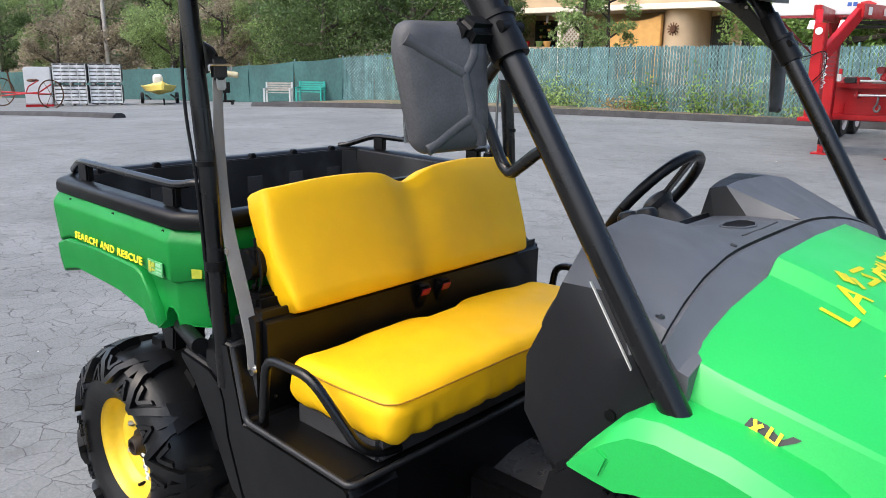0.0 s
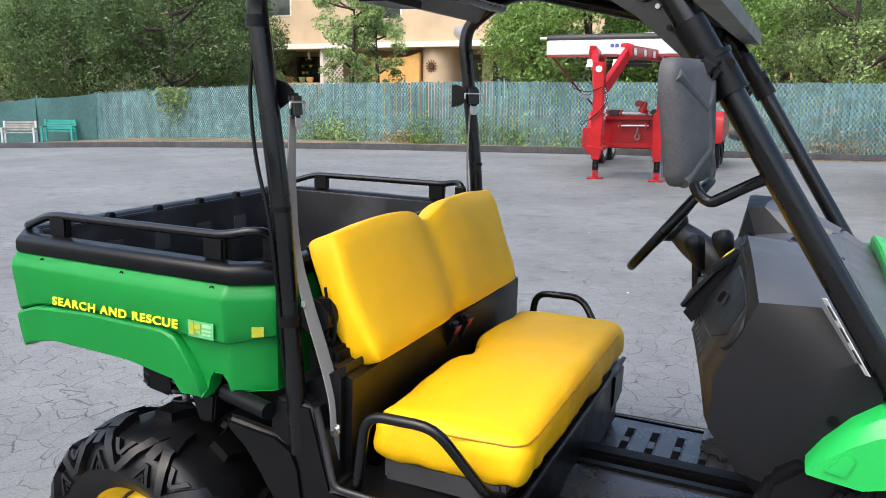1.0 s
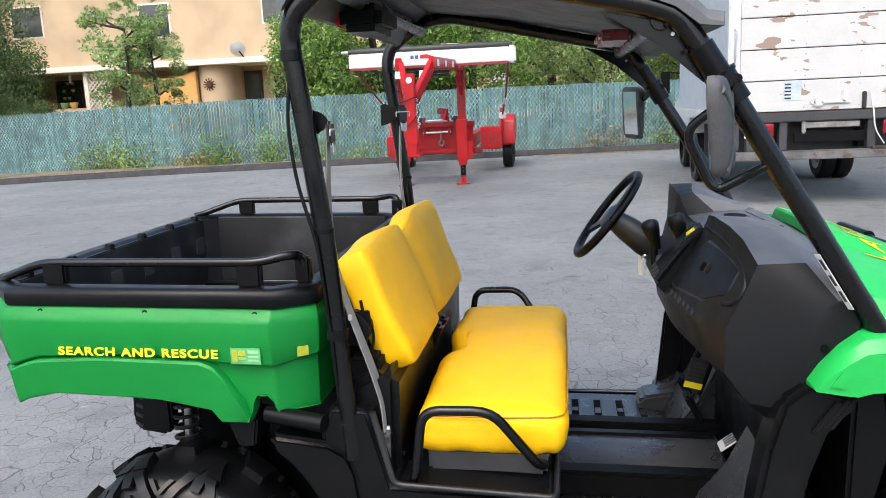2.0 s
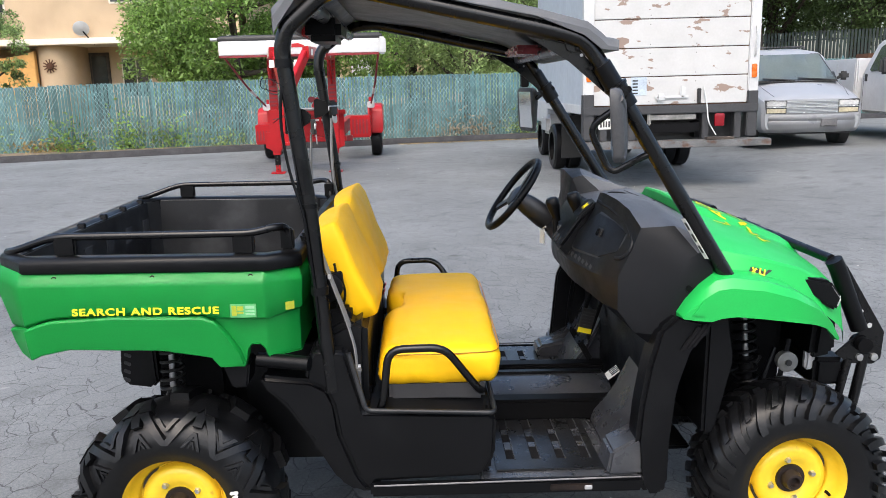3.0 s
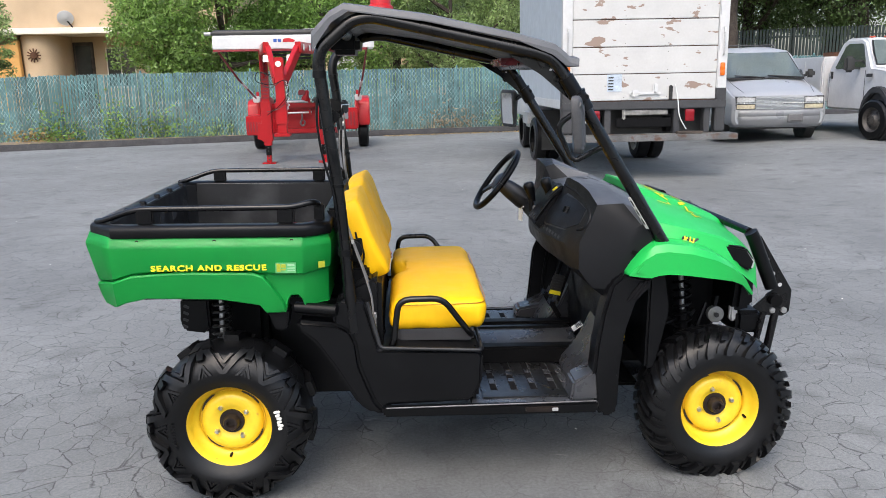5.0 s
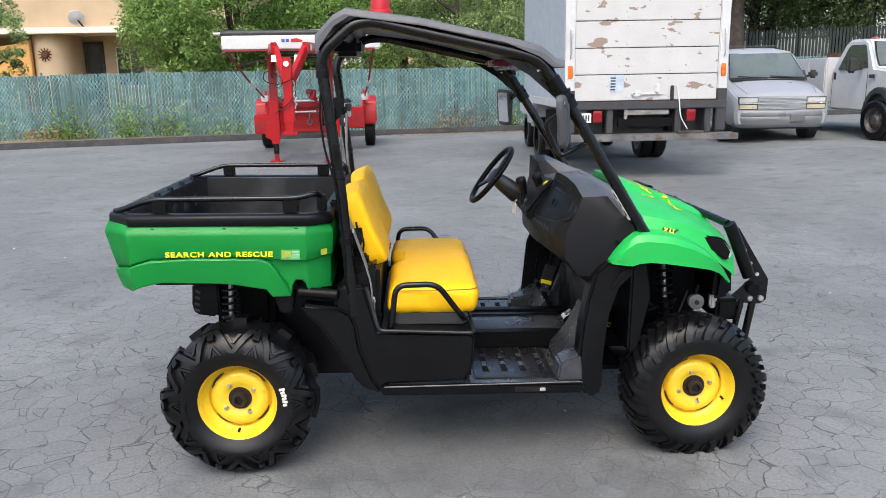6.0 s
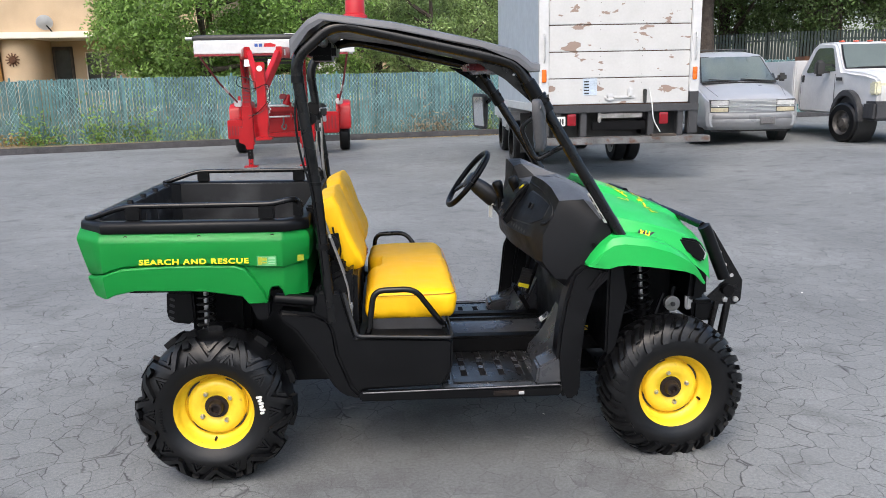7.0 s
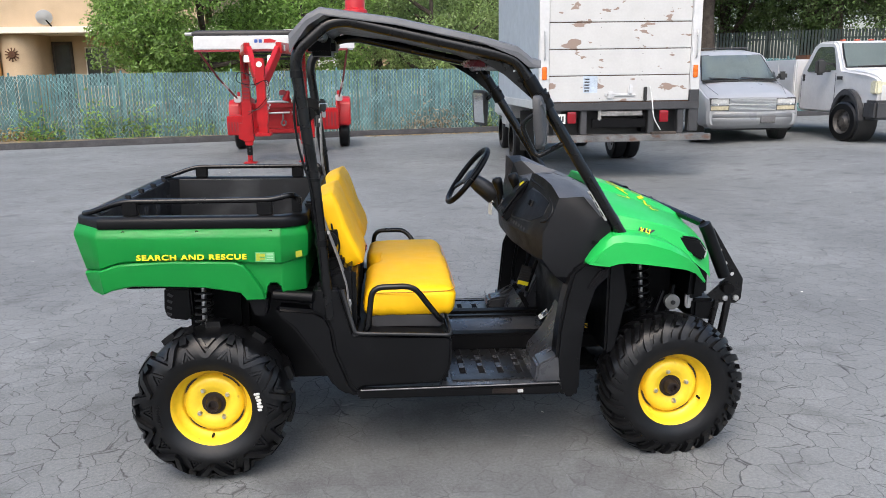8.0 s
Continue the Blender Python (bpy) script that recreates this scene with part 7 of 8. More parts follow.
def silver_van():
    v = thing("van", "silver passenger van parked nose-out", "van", pose(8.48, 12.27, lie(9), 0, 0, -6.4))
    W = 0.97

    def rib(y, half, z0, zs, zt, tuck, crown=0.03):
        near = [(half - 0.04, z0), (half, z0 + 0.06), (half + 0.015, (z0 + zs) / 2), (half, zs), (half - tuck * 0.55, zs + (zt - zs) * 0.55), (half - tuck, zt - 0.07), (half - tuck - 0.05, zt - 0.02), (half - tuck - 0.16, zt)]
        mid = [(half * 0.45, zt + crown * 0.75), (0.0, zt + crown)]
        return [(-a, y, z) for a, z in near + mid] + [(a, y, z) for a, z in reversed(near + mid[:1])]

    body = loft(bmesh.new(), [rib(-0.03, W * 0.90, 0.36, 0.78, 0.92, 0.06, 0.01), rib(0.02, W * 0.96, 0.34, 0.80, 0.955, 0.06, 0.015), rib(0.20, W, 0.33, 0.86, 1.02, 0.07, 0.03), rib(0.55, W, 0.33, 0.98, 1.12, 0.08, 0.045), rib(0.86, W, 0.33, 1.06, 1.20, 0.09, 0.05),
                              rib(0.95, W, 0.33, 1.10, 1.25, 0.10, 0.04), rib(1.62, W, 0.33, 1.12, 1.82, 0.19, 0.04), rib(1.80, W, 0.33, 1.12, 1.885, 0.20, 0.04), rib(2.1, W, 0.33, 1.12, 1.915, 0.21, 0.045), rib(4.4, W, 0.33, 1.12, 1.92, 0.21, 0.045), rib(4.65, W * 0.95, 0.40, 1.12, 1.80, 0.22)])
    b = part("body", body, silver_paint, v, "silver van body", angle=36)
    part("hood_seam", tubed([(-0.80, 0.90, 1.245), (-0.78, 0.5, 1.135), (-0.70, 0.06, 0.985)], 0.004, 6), grey_trim, v)
    part("hood_seam", tubed([(0.80, 0.90, 1.245), (0.78, 0.5, 1.135), (0.70, 0.06, 0.985)], 0.004, 6), grey_trim, v)
    part("cowl_strip", boxed(-0.80, 0.80, 0.84, 0.96, 1.245, 1.275, 0.01), ink, v)
    for grow, off, m, nm in ((0.03, 0.004, ink, "windscreen_seal"), (0.0, 0.010, glass_grey, "windscreen")):
        ws = loft(bmesh.new(), [[(x, y - off * 0.7 - 0.012 * (1 - (x / 0.8) ** 2), z + off + 0.012 * (1 - (x / 0.8) ** 2)) for x in [w * (-1 + 0.25 * j) for j in range(9)]] for w, y, z in ((0.795 + grow, 0.965 - grow * 0.7, 1.285 - grow * 0.6), (0.72 + grow, 1.30, 1.56), (0.655 + grow, 1.60 + grow * 0.7, 1.805 + grow * 0.6))], closed=False)
        bmesh.ops.solidify(ws, geom=ws.faces[:], thickness=0.008)
        part(nm, ws, m, v, "windscreen with pale reflections painted in" if nm == "windscreen" else "", angle=60)
    for s in (-1, 1):
        part("roof_rack_bar", tubed([(s * 0.58, 2.2, 1.94), (s * 0.58, 2.25, 2.0), (s * 0.58, 4.2, 2.0), (s * 0.58, 4.25, 1.94)], 0.014, 8), grey_trim, v)
    part("rack_crossbar", tubed([(-0.58, 2.3, 2.005), (0.58, 2.3, 2.005)], 0.014, 8), grey_trim, v)
    for s in (-1, 1):
        part("side_window", prismed([(1.25, 1.20), (2.3, 1.20), (2.25, 1.45), (1.50, 1.45)], s * 0.90, s * 0.975, 0.01, "yz"), window_dark, v)
        part("wiper", tubed([(s * 0.35 - 0.3, 0.945, 1.335), (s * 0.35 + 0.33, 0.925, 1.290)], 0.012, 6), ink, v)
        part("lamp_surround", boxed(s * 0.68 - 0.205, s * 0.68 + 0.205, -0.035, 0.06, 0.645, 0.92, 0.01), grey_trim, v)
        hl = part("headlight", boxed(s * 0.68 - 0.19, s * 0.68 + 0.19, -0.05, 0.06, 0.79, 0.905, 0.015), lens_clear, v, "rectangular headlight")
        part("turn_lamp", boxed(s * 0.68 - 0.19, s * 0.68 + 0.19, -0.04, 0.06, 0.66, 0.765, 0.012), mat("pale_amber_lens", (0.44, 0.40, 0.28), 0.15, vary=0.3, grain=30, coat=0.5), v, "pale amber turn lamp")
        mi = part("wing_mirror", boxed(s * 0.985 - 0.1, s * 0.985 + 0.1, 1.00, 1.10, 1.27, 1.45, 0.045, 4), ink, v, "black wing mirror")
        part("stalk", tubed([(s * 0.88, 1.12, 1.31), (s * 0.98, 1.08, 1.36)], 0.03, 8), ink, mi)
        for y in (0.95, 3.75):
            part("wheel_well", lathed([(s * 0.80, 0.40), (s * 0.992, 0.40), (s * 0.992, 0)], 28, "x", pose(0, y, 0.35)), ink, v)
            road_wheel("wheel", v, pose(s * 0.905, y, 0.34, 0, 0, 90 if s < 0 else -90), 0.34, 0.1)
    part("grille_band", boxed(-0.87, 0.87, -0.058, 0.05, 0.772, 0.796, 0.006), chrome, v, "chrome band across grille and lamps")
    g = part("grille", boxed(-0.49, 0.49, -0.025, 0.05, 0.66, 0.905, 0.005), ink, v, "chrome barred grille")
    for i in range(8):
        z = 0.668 + i * 0.026 + (0.034 if i > 3 else 0.0)
        part("bar", boxed(-0.485, 0.485, -0.05, -0.02, z, z + 0.009, 0.002), chrome, g)
    part("emblem", boxed(-0.06, 0.06, -0.06, -0.04, 0.765, 0.795, 0.005), chrome, g)
    bends = [radians(-88 + 11 * j) for j in range(17)]

    def wrap(z, out):
        return [((0.955 + out) * math.sin(k), 0.30 - (0.43 + out) * math.cos(k) ** 0.42, z) for k in bends]

    bp = loft(bmesh.new(), [wrap(z, o) for z, o in ((0.29, -0.05), (0.32, -0.015), (0.37, 0.0), (0.43, 0.012), (0.50, 0.015), (0.515, 0.004), (0.53, 0.012), (0.60, 0.008), (0.635, -0.02))], closed=False)
    bmesh.ops.solidify(bp, geom=bp.faces[:], thickness=0.03)
    part("bumper", bp, silver_paint, v, "silver wrap-round front bumper with a groove", angle=50)
    pl = part("number_plate", boxed(0.14, 0.44, -0.165, -0.13, 0.40, 0.55, 0.004), mat("grey_plate", (0.13, 0.13, 0.135), 0.5), v, "grey number plate with a plain bar")
    part("plate_bar", boxed(0.19, 0.40, -0.17, -0.164, 0.415, 0.43), ink, pl)
    part("air_dam", boxed(-0.82, 0.82, 0.06, 0.2, 0.25, 0.36, 0.03), grey_trim, v)


def service_pickup():
    v = thing("pickup_truck", "white service pickup with a utility body", "truck", pose(11.44, 12.97, lie(12), 0, 0, -93.4))
    # local x runs forward; the front axle at 1.05; the cab narrows above the belt line
    def narrowed(bm):
        for k in bm.verts:
            k.co.y *= 1.0 - 0.17 * max(0.0, k.co.z - 1.42) / 0.6
            if k.co.x > 1.5:
                k.co.y *= 1.0 - 0.25 * (k.co.x - 1.5)
        return bm

    side = [(-1.2, 0.55), (0.50, 0.55), (0.55, 0.75), (1.55, 0.75), (1.58, 0.62), (1.90, 0.62), (1.97, 0.95), (1.96, 1.20), (1.88, 1.32), (1.6, 1.40), (0.66, 1.48), (0.40, 1.72), (0.08, 2.02), (-0.10, 2.08), (-0.75, 2.09), (-0.92, 2.02), (-1.12, 1.5), (-1.2, 1.35)]
    part("cab", narrowed(prismed(side, -0.98, 0.98, 0.05, segs=3)), white_paint, v, "white cab and hood", angle=30)
    for s in (-1, 1):
        part("side_window", narrowed(prismed([(-0.88, 1.46), (-0.80, 1.43), (0.42, 1.46), (0.30, 1.62), (0.02, 1.93), (-0.08, 1.96), (-0.62, 1.97), (-0.72, 1.92)], s * 0.965, s * 0.988, 0.004)), window_dark, v, "dark side window")
        part("door_seam", boxed(0.44, 0.450, min(s * 0.979, s * 0.984), max(s * 0.979, s * 0.984), 0.6, 1.4), grey_trim, v)
        part("door_seam", boxed(-1.10, -1.09, min(s * 0.979, s * 0.984), max(s * 0.979, s * 0.984), 0.6, 1.4), grey_trim, v)
        part("door_handle", boxed(-1.04, -0.94, min(s * 0.97, s * 0.995), max(s * 0.97, s * 0.995), 1.22, 1.38, 0.01), ink, v)
        m = part("tow_mirror", boxed(0.12, 0.24, s * 1.20 - 0.11, s * 1.20 + 0.11, 1.36, 1.70, 0.05, 3), ink, v, "large black towing mirror")
        for z in (1.42, 1.58):
            part("arm", boxed(0.14, 0.19, min(s * 0.90, s * 1.12), max(s * 0.90, s * 1.12), z, z + 0.04), ink, m)
        fl = [(1.05 + 0.60 * math.cos(k), 0.44 + 0.64 * math.sin(k)) for k in (math.pi * j / 12 for j in range(13))] + [(1.05 + 0.49 * math.cos(k), 0.44 + 0.51 * math.sin(k)) for k in (math.pi * (12 - j) / 12 for j in range(13))]
        part("fender_flare", prismed(fl, s * 0.94, s * 1.06, 0.015), grey_trim, v, "dark grey fender flare")
        part("wheel_well", lathed([(s * 0.6, 0.49), (s * 0.985, 0.49), (s * 0.985, 0)], 20, m=pose(1.05, 0, 0.46)), ink, v)
        road_wheel("wheel", v, pose(1.05, s * 0.99, 0.41, 0, 0, (0 if s < 0 else 180) + 12), 0.41, 0.12, steel_rim)
        part("headlight", boxed(1.72, 1.955, min(s * 0.58, s * 0.935), max(s * 0.58, s * 0.935), 0.98, 1.24, 0.03), mat("aged_lens", (0.6, 0.58, 0.42), 0.2, coat=0.5), v, "yellowed headlight")
        part("badge", boxed(0.50, 0.72, min(s * 0.974, s * 0.986), max(s * 0.974, s * 0.986), 1.26, 1.33), grey_trim, v)
        road_wheel("rear_tyre", v, pose(-2.2, s * 0.9, 0.42, 0, 0, 0 if s < 0 else 180), 0.42, 0.2, steel_rim)
    for grow, off, m, nm in ((0.03, 0.010, ink, "windscreen_seal"), (0.0, 0.018, glass_grey, "windscreen")):
        ws = loft(bmesh.new(), [[(x + off, y, z + off) for y in [w * (-1 + 0.5 * j) for j in range(5)]] for x, w, z in ((0.64 + grow, 0.86 + grow, 1.51 - grow * 0.6), (0.38, 0.80 + grow, 1.755), (0.10 - grow * 0.5, 0.70 + grow, 2.005 + grow * 0.4))], closed=False)
        bmesh.ops.solidify(ws, geom=ws.faces[:], thickness=0.01)
        part(nm, ws, m, v, "windscreen with pale reflections painted in" if nm == "windscreen" else "", angle=60)
    for y in (-0.35, 0.35):
        part("wiper", tubed([(0.69, y - 0.3, 1.53), (0.66, y + 0.3, 1.545)], 0.012, 6), ink, v)
    part("grille", boxed(1.92, 1.99, -0.6, 0.6, 0.85, 1.22, 0.02), grey_trim, v)
    part("front_bumper", boxed(1.62, 2.08, -0.99, 0.99, 0.48, 0.86, 0.05), grey_trim, v, "grey front bumper")
    for i in range(5):
        part("roof_lamp", padded(-0.14, -0.04, -0.62 + i * 0.31 - 0.05, -0.62 + i * 0.31 + 0.05, 2.075, 2.115, 0.018, None, 2, 2), mat("orange_lens", (0.45, 0.08, 0.04), 0.3), v, "small orange roof lamp")
    part("utility_body", boxed(-3.9, -1.28, -1.05, 1.05, 0.72, 1.72, 0.03), white_paint, v, "white utility body with lockers")
    for i in range(3):
        part("locker_door", boxed(-3.8 + i * 0.85, -3.05 + i * 0.85, -1.065, -1.05, 0.85, 1.62, 0.006), white_paint, v)
    part("rack_bar", boxed(-1.9, -1.35, -0.8, 0.8, 1.72, 1.82, 0.01), rust, v)


def red_trailer():
    t = thing("gooseneck_trailer", "bright red gooseneck roll-off trailer with a white tarp housing", "trailer", pose(-1.40, 12.27, 0, 0, 0, 2))
    R = red_paint
    dark_red = mat("dark_red_paint", (0.2, 0.012, 0.018), 0.5, vary=0.2)

    def beam(name, p, q, wide, high, label="", material=R):
        """A box-section beam from p to q."""
        p, q = Vector(p), Vector(q)
        d = (q - p).normalized()
        u = d.cross(Vector((0, 0, 1)) if abs(d.z) < 0.95 else Vector((0, 1, 0))).normalized()
        w = u.cross(d)
        bm = loft(bmesh.new(), [[c + u * sx * wide / 2 + w * sz * high / 2 for sx, sz in ((-1, -1), (1, -1), (1, 1), (-1, 1))] for c in (p, q)])
        bmesh.ops.bevel(bm, geom=bm.edges[:], offset=0.01, segments=2, affect="EDGES")
        return part(name, bm, material, t, label)

    # the coupler out in front and the neck that spreads from it to the uprights
    cp = part("coupler_tube", boxed(0.045, 0.185, -3.33, -3.17, 0.80, 1.98, 0.012), R, t, "red vertical coupler tube")
    part("coupler_sleeve", boxed(0.03, 0.20, -3.345, -3.155, 0.95, 1.30, 0.01), R, cp)
    part("coupler_foot", boxed(-0.01, 0.24, -3.40, -3.10, 0.76, 0.81, 0.008), R, cp)
    part("pin_cap", lathed([(-0.02, 0.045), (0.0, 0.045), (0.0, 0)], 14, "y", pose(0.115, -3.33, 1.88)), white_label, cp)
    for s in (-1, 1):
        beam("neck_arm", (0.11 + s * 0.05, -3.18, 1.60), (0.10 + s * 0.25, -2.45, 2.14), 0.09, 0.16, "red arm of the gooseneck")
        beam("neck_beam", (0.10 + s * 0.26, -2.52, 2.16), (s * 0.58, 0.05, 2.20), 0.10, 0.18, "red neck beam with reflective patches")
        for i in range(4):
            k = 0.08 + 0.24 * i
            p = Vector((0.10 + s * 0.26, -2.52, 2.16)).lerp(Vector((s * 0.58, 0.05, 2.20)), k)
            part("reflective_patch", boxed(-0.002, 0.002, -0.06, 0.06, -0.05, 0.05, m=pose(p.x + s * 0.062, p.y, p.z, 0, 0, -s * 7)), white_label, t)
        part("reflective_patch", boxed(-0.05, 0.05, -0.004, 0.0, -0.07, 0.07, m=pose(0.05 + s * 0.19, -2.75, 1.98, -38, 0, 0)), white_label, t)
        x = s * 0.56
        up = part("upright", boxed(x - 0.075, x + 0.075, 0.0, 0.16, 1.1, 2.30, 0.01), R, t, "red neck upright with a toothed face")
        for i in range(12):
            part("tooth", boxed(x - 0.06, x + 0.06, -0.012, 0.004, 1.28 + i * 0.07, 1.32 + i * 0.07, 0.003), dark_red, up)
        part("gusset", prismed([(-0.40, 2.12), (0.0, 2.12), (0.0, 1.66)], x - 0.02, x + 0.02, 0.004, "yz"), R, up)
        x = s * 0.555
        leg = part("jack_leg", boxed(x - 0.10, x + 0.10, -0.10, 0.08, 0.44, 1.22, 0.012), R, t, "red landing leg")
        part("leg_collar", boxed(x - 0.075, x + 0.075, -0.08, 0.06, 0.36, 0.46, 0.01), R, leg)
        part("inner_leg", boxed(x - 0.05, x + 0.05, -0.05, 0.04, 0.16, 0.40, 0.006), dark_metal, leg)
        part("lower_leg", boxed(x - 0.045, x + 0.045, -0.045, 0.035, 0.02, 0.20, 0.006), R, leg)
        for z in (0.08, 0.15, 0.25, 0.32):
            part("leg_hole", boxed(x - 0.012, x + 0.012, -0.054, -0.044, z - 0.012, z + 0.012), ink, leg)
        part("foot", boxed(x - 0.13, x + 0.13, -0.12, 0.12, 0.0, 0.025, 0.004), R, leg)
        part("leg_bracket", prismed([(x, 0.80), (x + s * 0.18, 0.80), (x + s * 0.20, 0.50), (x + s * 0.10, 0.46)], -0.06, -0.02, 0.006), R, leg)
    # hoses round the coupler
    for i, (col, r) in enumerate(((dark_metal, 0.006), (ink, 0.006))):
        k = 0.05 * i
        part("hose", tubed([(-0.02 + k, -3.36, 1.72 - k), (-0.22 + k, -3.40, 1.78), (-0.26 + 2 * k, -3.38, 1.62 - k), (-0.02, -3.38, 1.55 - k), (0.24 - k, -3.36, 1.66), (0.26, -3.38, 1.42 - k), (0.10, -3.37, 1.24 - k), (-0.10, -3.37, 1.10 + k)], r, 7, 0.09), col, t)
    for i in range(9):
        part("chain_link", tubed([(0.20 + 0.02 * (i % 2), -3.30, 1.62 - i * 0.05), (0.235 + 0.02 * (i % 2), -3.30, 1.60 - i * 0.05), (0.20 + 0.02 * (i % 2), -3.30, 1.575 - i * 0.05)], 0.007, 6, 0.01), steel, t)
    part("ribbed_roller", boxed(-0.42, 0.42, -0.25, 0.35, 2.30, 2.36, 0.02), grey_trim, t, "dark ribbed hydraulic roller")
    for i in range(5):
        part("roller_rib", boxed(-0.40, 0.40, -0.28, -0.22, 2.02 + i * 0.065, 2.065 + i * 0.065, 0.012), ink, t)
    # front of the chassis
    part("front_bulkhead", boxed(-0.62, 0.72, 0.62, 0.70, 0.55, 1.15, 0.012), R, t, "red front bulkhead")
    for z in (1.08, 0.56):
        part("bulkhead_rib", boxed(-0.66, 0.76, 0.50, 0.64, z, z + 0.09, 0.01), R, t)
    part("cross_member", boxed(-0.75, 0.85, 1.2, 1.32, 0.5, 0.62, 0.01), dark_red, t)
    for z in (1.20, 0.97):
        part("cylinder_rod", tubed([(-0.25, 0.48, z), (0.30, 0.48, z + 0.01)], 0.022, 10), steel, t)
        for x in (-0.22, 0.26):
            part("rod_lug", boxed(x - 0.02, x + 0.02, 0.44, 0.62, z - 0.05, z + 0.06, 0.006), R, t)
    part("hook", tubed([(0.10, 0.50, 0.95), (0.10, 0.48, 0.84), (0.05, 0.48, 0.76), (0.10, 0.48, 0.70), (0.16, 0.48, 0.76), (0.13, 0.48, 0.82)], 0.018, 8, 0.03), tread_plate, t)
    pm = part("pump", lathed([(0, 0.07), (0.05, 0.08), (0.12, 0.05), (0.2, 0.04), (0.22, 0)], 12, "z", pose(0.18, 0.35, 1.22, 0, 18, 0)), R, t, "red valve block")
    part("valve", boxed(0.06, 0.20, 0.28, 0.40, 1.33, 1.44, 0.02), dark_red, pm)
    part("battery_box", boxed(-0.45, -0.25, 0.42, 0.6, 1.17, 1.26, 0.02), ink, t)
    part("tank", boxed(0.32, 0.52, 0.40, 0.6, 1.17, 1.28, 0.03), ink, t)
    part("chassis_rail", boxed(-0.60, -0.42, 0.6, 7.2, 0.55, 0.85, 0.01), R, t, "red chassis rail")
    part("chassis_rail", boxed(0.44, 0.62, 0.6, 7.2, 0.55, 0.85, 0.01), R, t, "red chassis rail")
    for s, x in ((-1, -1.20), (1, 1.30)):
        bx = part("side_box", boxed(x - 0.12, x + 0.24, 2.2, 2.95, 0.42, 0.85, 0.02) if s < 0 else boxed(x - 0.55, x - 0.1, 2.3, 2.95, 0.50, 0.98, 0.02), R, t, "red tool box")
        for i in range(5):
            part("plate_rib", boxed(x - 0.09 + i * 0.065, x - 0.06 + i * 0.065, 2.19, 2.202, 0.50, 0.72, 0.004) if s < 0 else boxed(x - 0.50 + i * 0.075, x - 0.46 + i * 0.075, 2.29, 2.302, 0.58, 0.90, 0.004), dark_red, bx)
        part("wheel_fender", prismed([(2.9, 0.55), (2.9, 1.02), (2.98, 1.14), (3.12, 1.20), (5.1, 1.20), (5.25, 1.1), (5.25, 0.62)], x - 0.17, x + 0.17, 0.03, "yz"), R, t, "red wheel fender")
        part("fender_post", boxed(x - s * 0.10 - 0.03, x - s * 0.10 + 0.03, 2.80, 2.88, 0.80, 1.38, 0.01), R, t)
        for y in (3.55, 4.6):
            road_wheel("wheel", t, pose(x, y, 0.39, 0, 0, 90 if s < 0 else -90), 0.39, 0.125, white_paint)
        ex = -1.34 if s < 0 else 1.48
        part("tarp_arm", tubed([(x - s * 0.08, 2.75, 1.22), (x * 1.05, 1.2, 1.68), (ex, -0.50, 2.22)], 0.020, 8), dark_red, t, "dark red tarp arm")
        part("arm_sleeve", tubed([Vector((x - s * 0.08, 2.75, 1.22)).lerp(Vector((x * 1.05, 1.2, 1.68)), k) for k in (0.55, 0.8)], 0.028, 8), white_label, t)
        part("arm_pivot", boxed(x - s * 0.08 - 0.08, x - s * 0.08 + 0.08, 2.66, 2.80, 1.14, 1.28, 0.02), aluminium, t)
    h = part("tarp_housing", prismed([(-0.76, 2.20), (-0.60, 2.18), (-0.42, 2.22), (-0.42, 2.46), (-0.70, 2.46), (-0.76, 2.42)], -1.36, 1.50, 0.015, "yz"), white_paint, t, "white tarp roller housing")
    part("tarp_roll", lathed([(-1.40, 0.03), (-1.32, 0.065), (1.50, 0.065), (1.56, 0.03)], 14, "x", pose(0, -0.60, 2.50)), ink, h, "rolled black tarp")
    part("roll_cap", lathed([(-0.12, 0.03), (0.0, 0.03), (0.0, 0)], 10, "x", pose(-1.40, -0.60, 2.50)), aluminium, h)
    part("end_cap", boxed(1.48, 1.62, -0.78, -0.45, 2.18, 2.48, 0.03), white_paint, h)
    part("lower_edge", boxed(-1.35, 1.49, -0.775, -0.755, 2.165, 2.205, 0.004), dark_red, h)
    blue = mat("blue_print", (0.03, 0.1, 0.4), 0.5)
    for i in range(2):
        part("logo_shape", boxed(-0.24 + i * 0.08, -0.18 + i * 0.08, -0.765, -0.758, 2.325, 2.385, 0.004), blue, h)
    part("logo_shape", prismed([(-0.07, 2.325), (0.14, 2.325), (0.16, 2.36), (0.05, 2.40), (-0.06, 2.385)], -0.765, -0.758, 0), red_plastic, h)
    part("tarp_strip", boxed(0.30, 0.62, -0.61, -0.58, 2.562, 2.57), white_label, h)
    part("tarp_strip", boxed(0.66, 0.76, -0.61, -0.58, 2.562, 2.57), red_plastic, h)


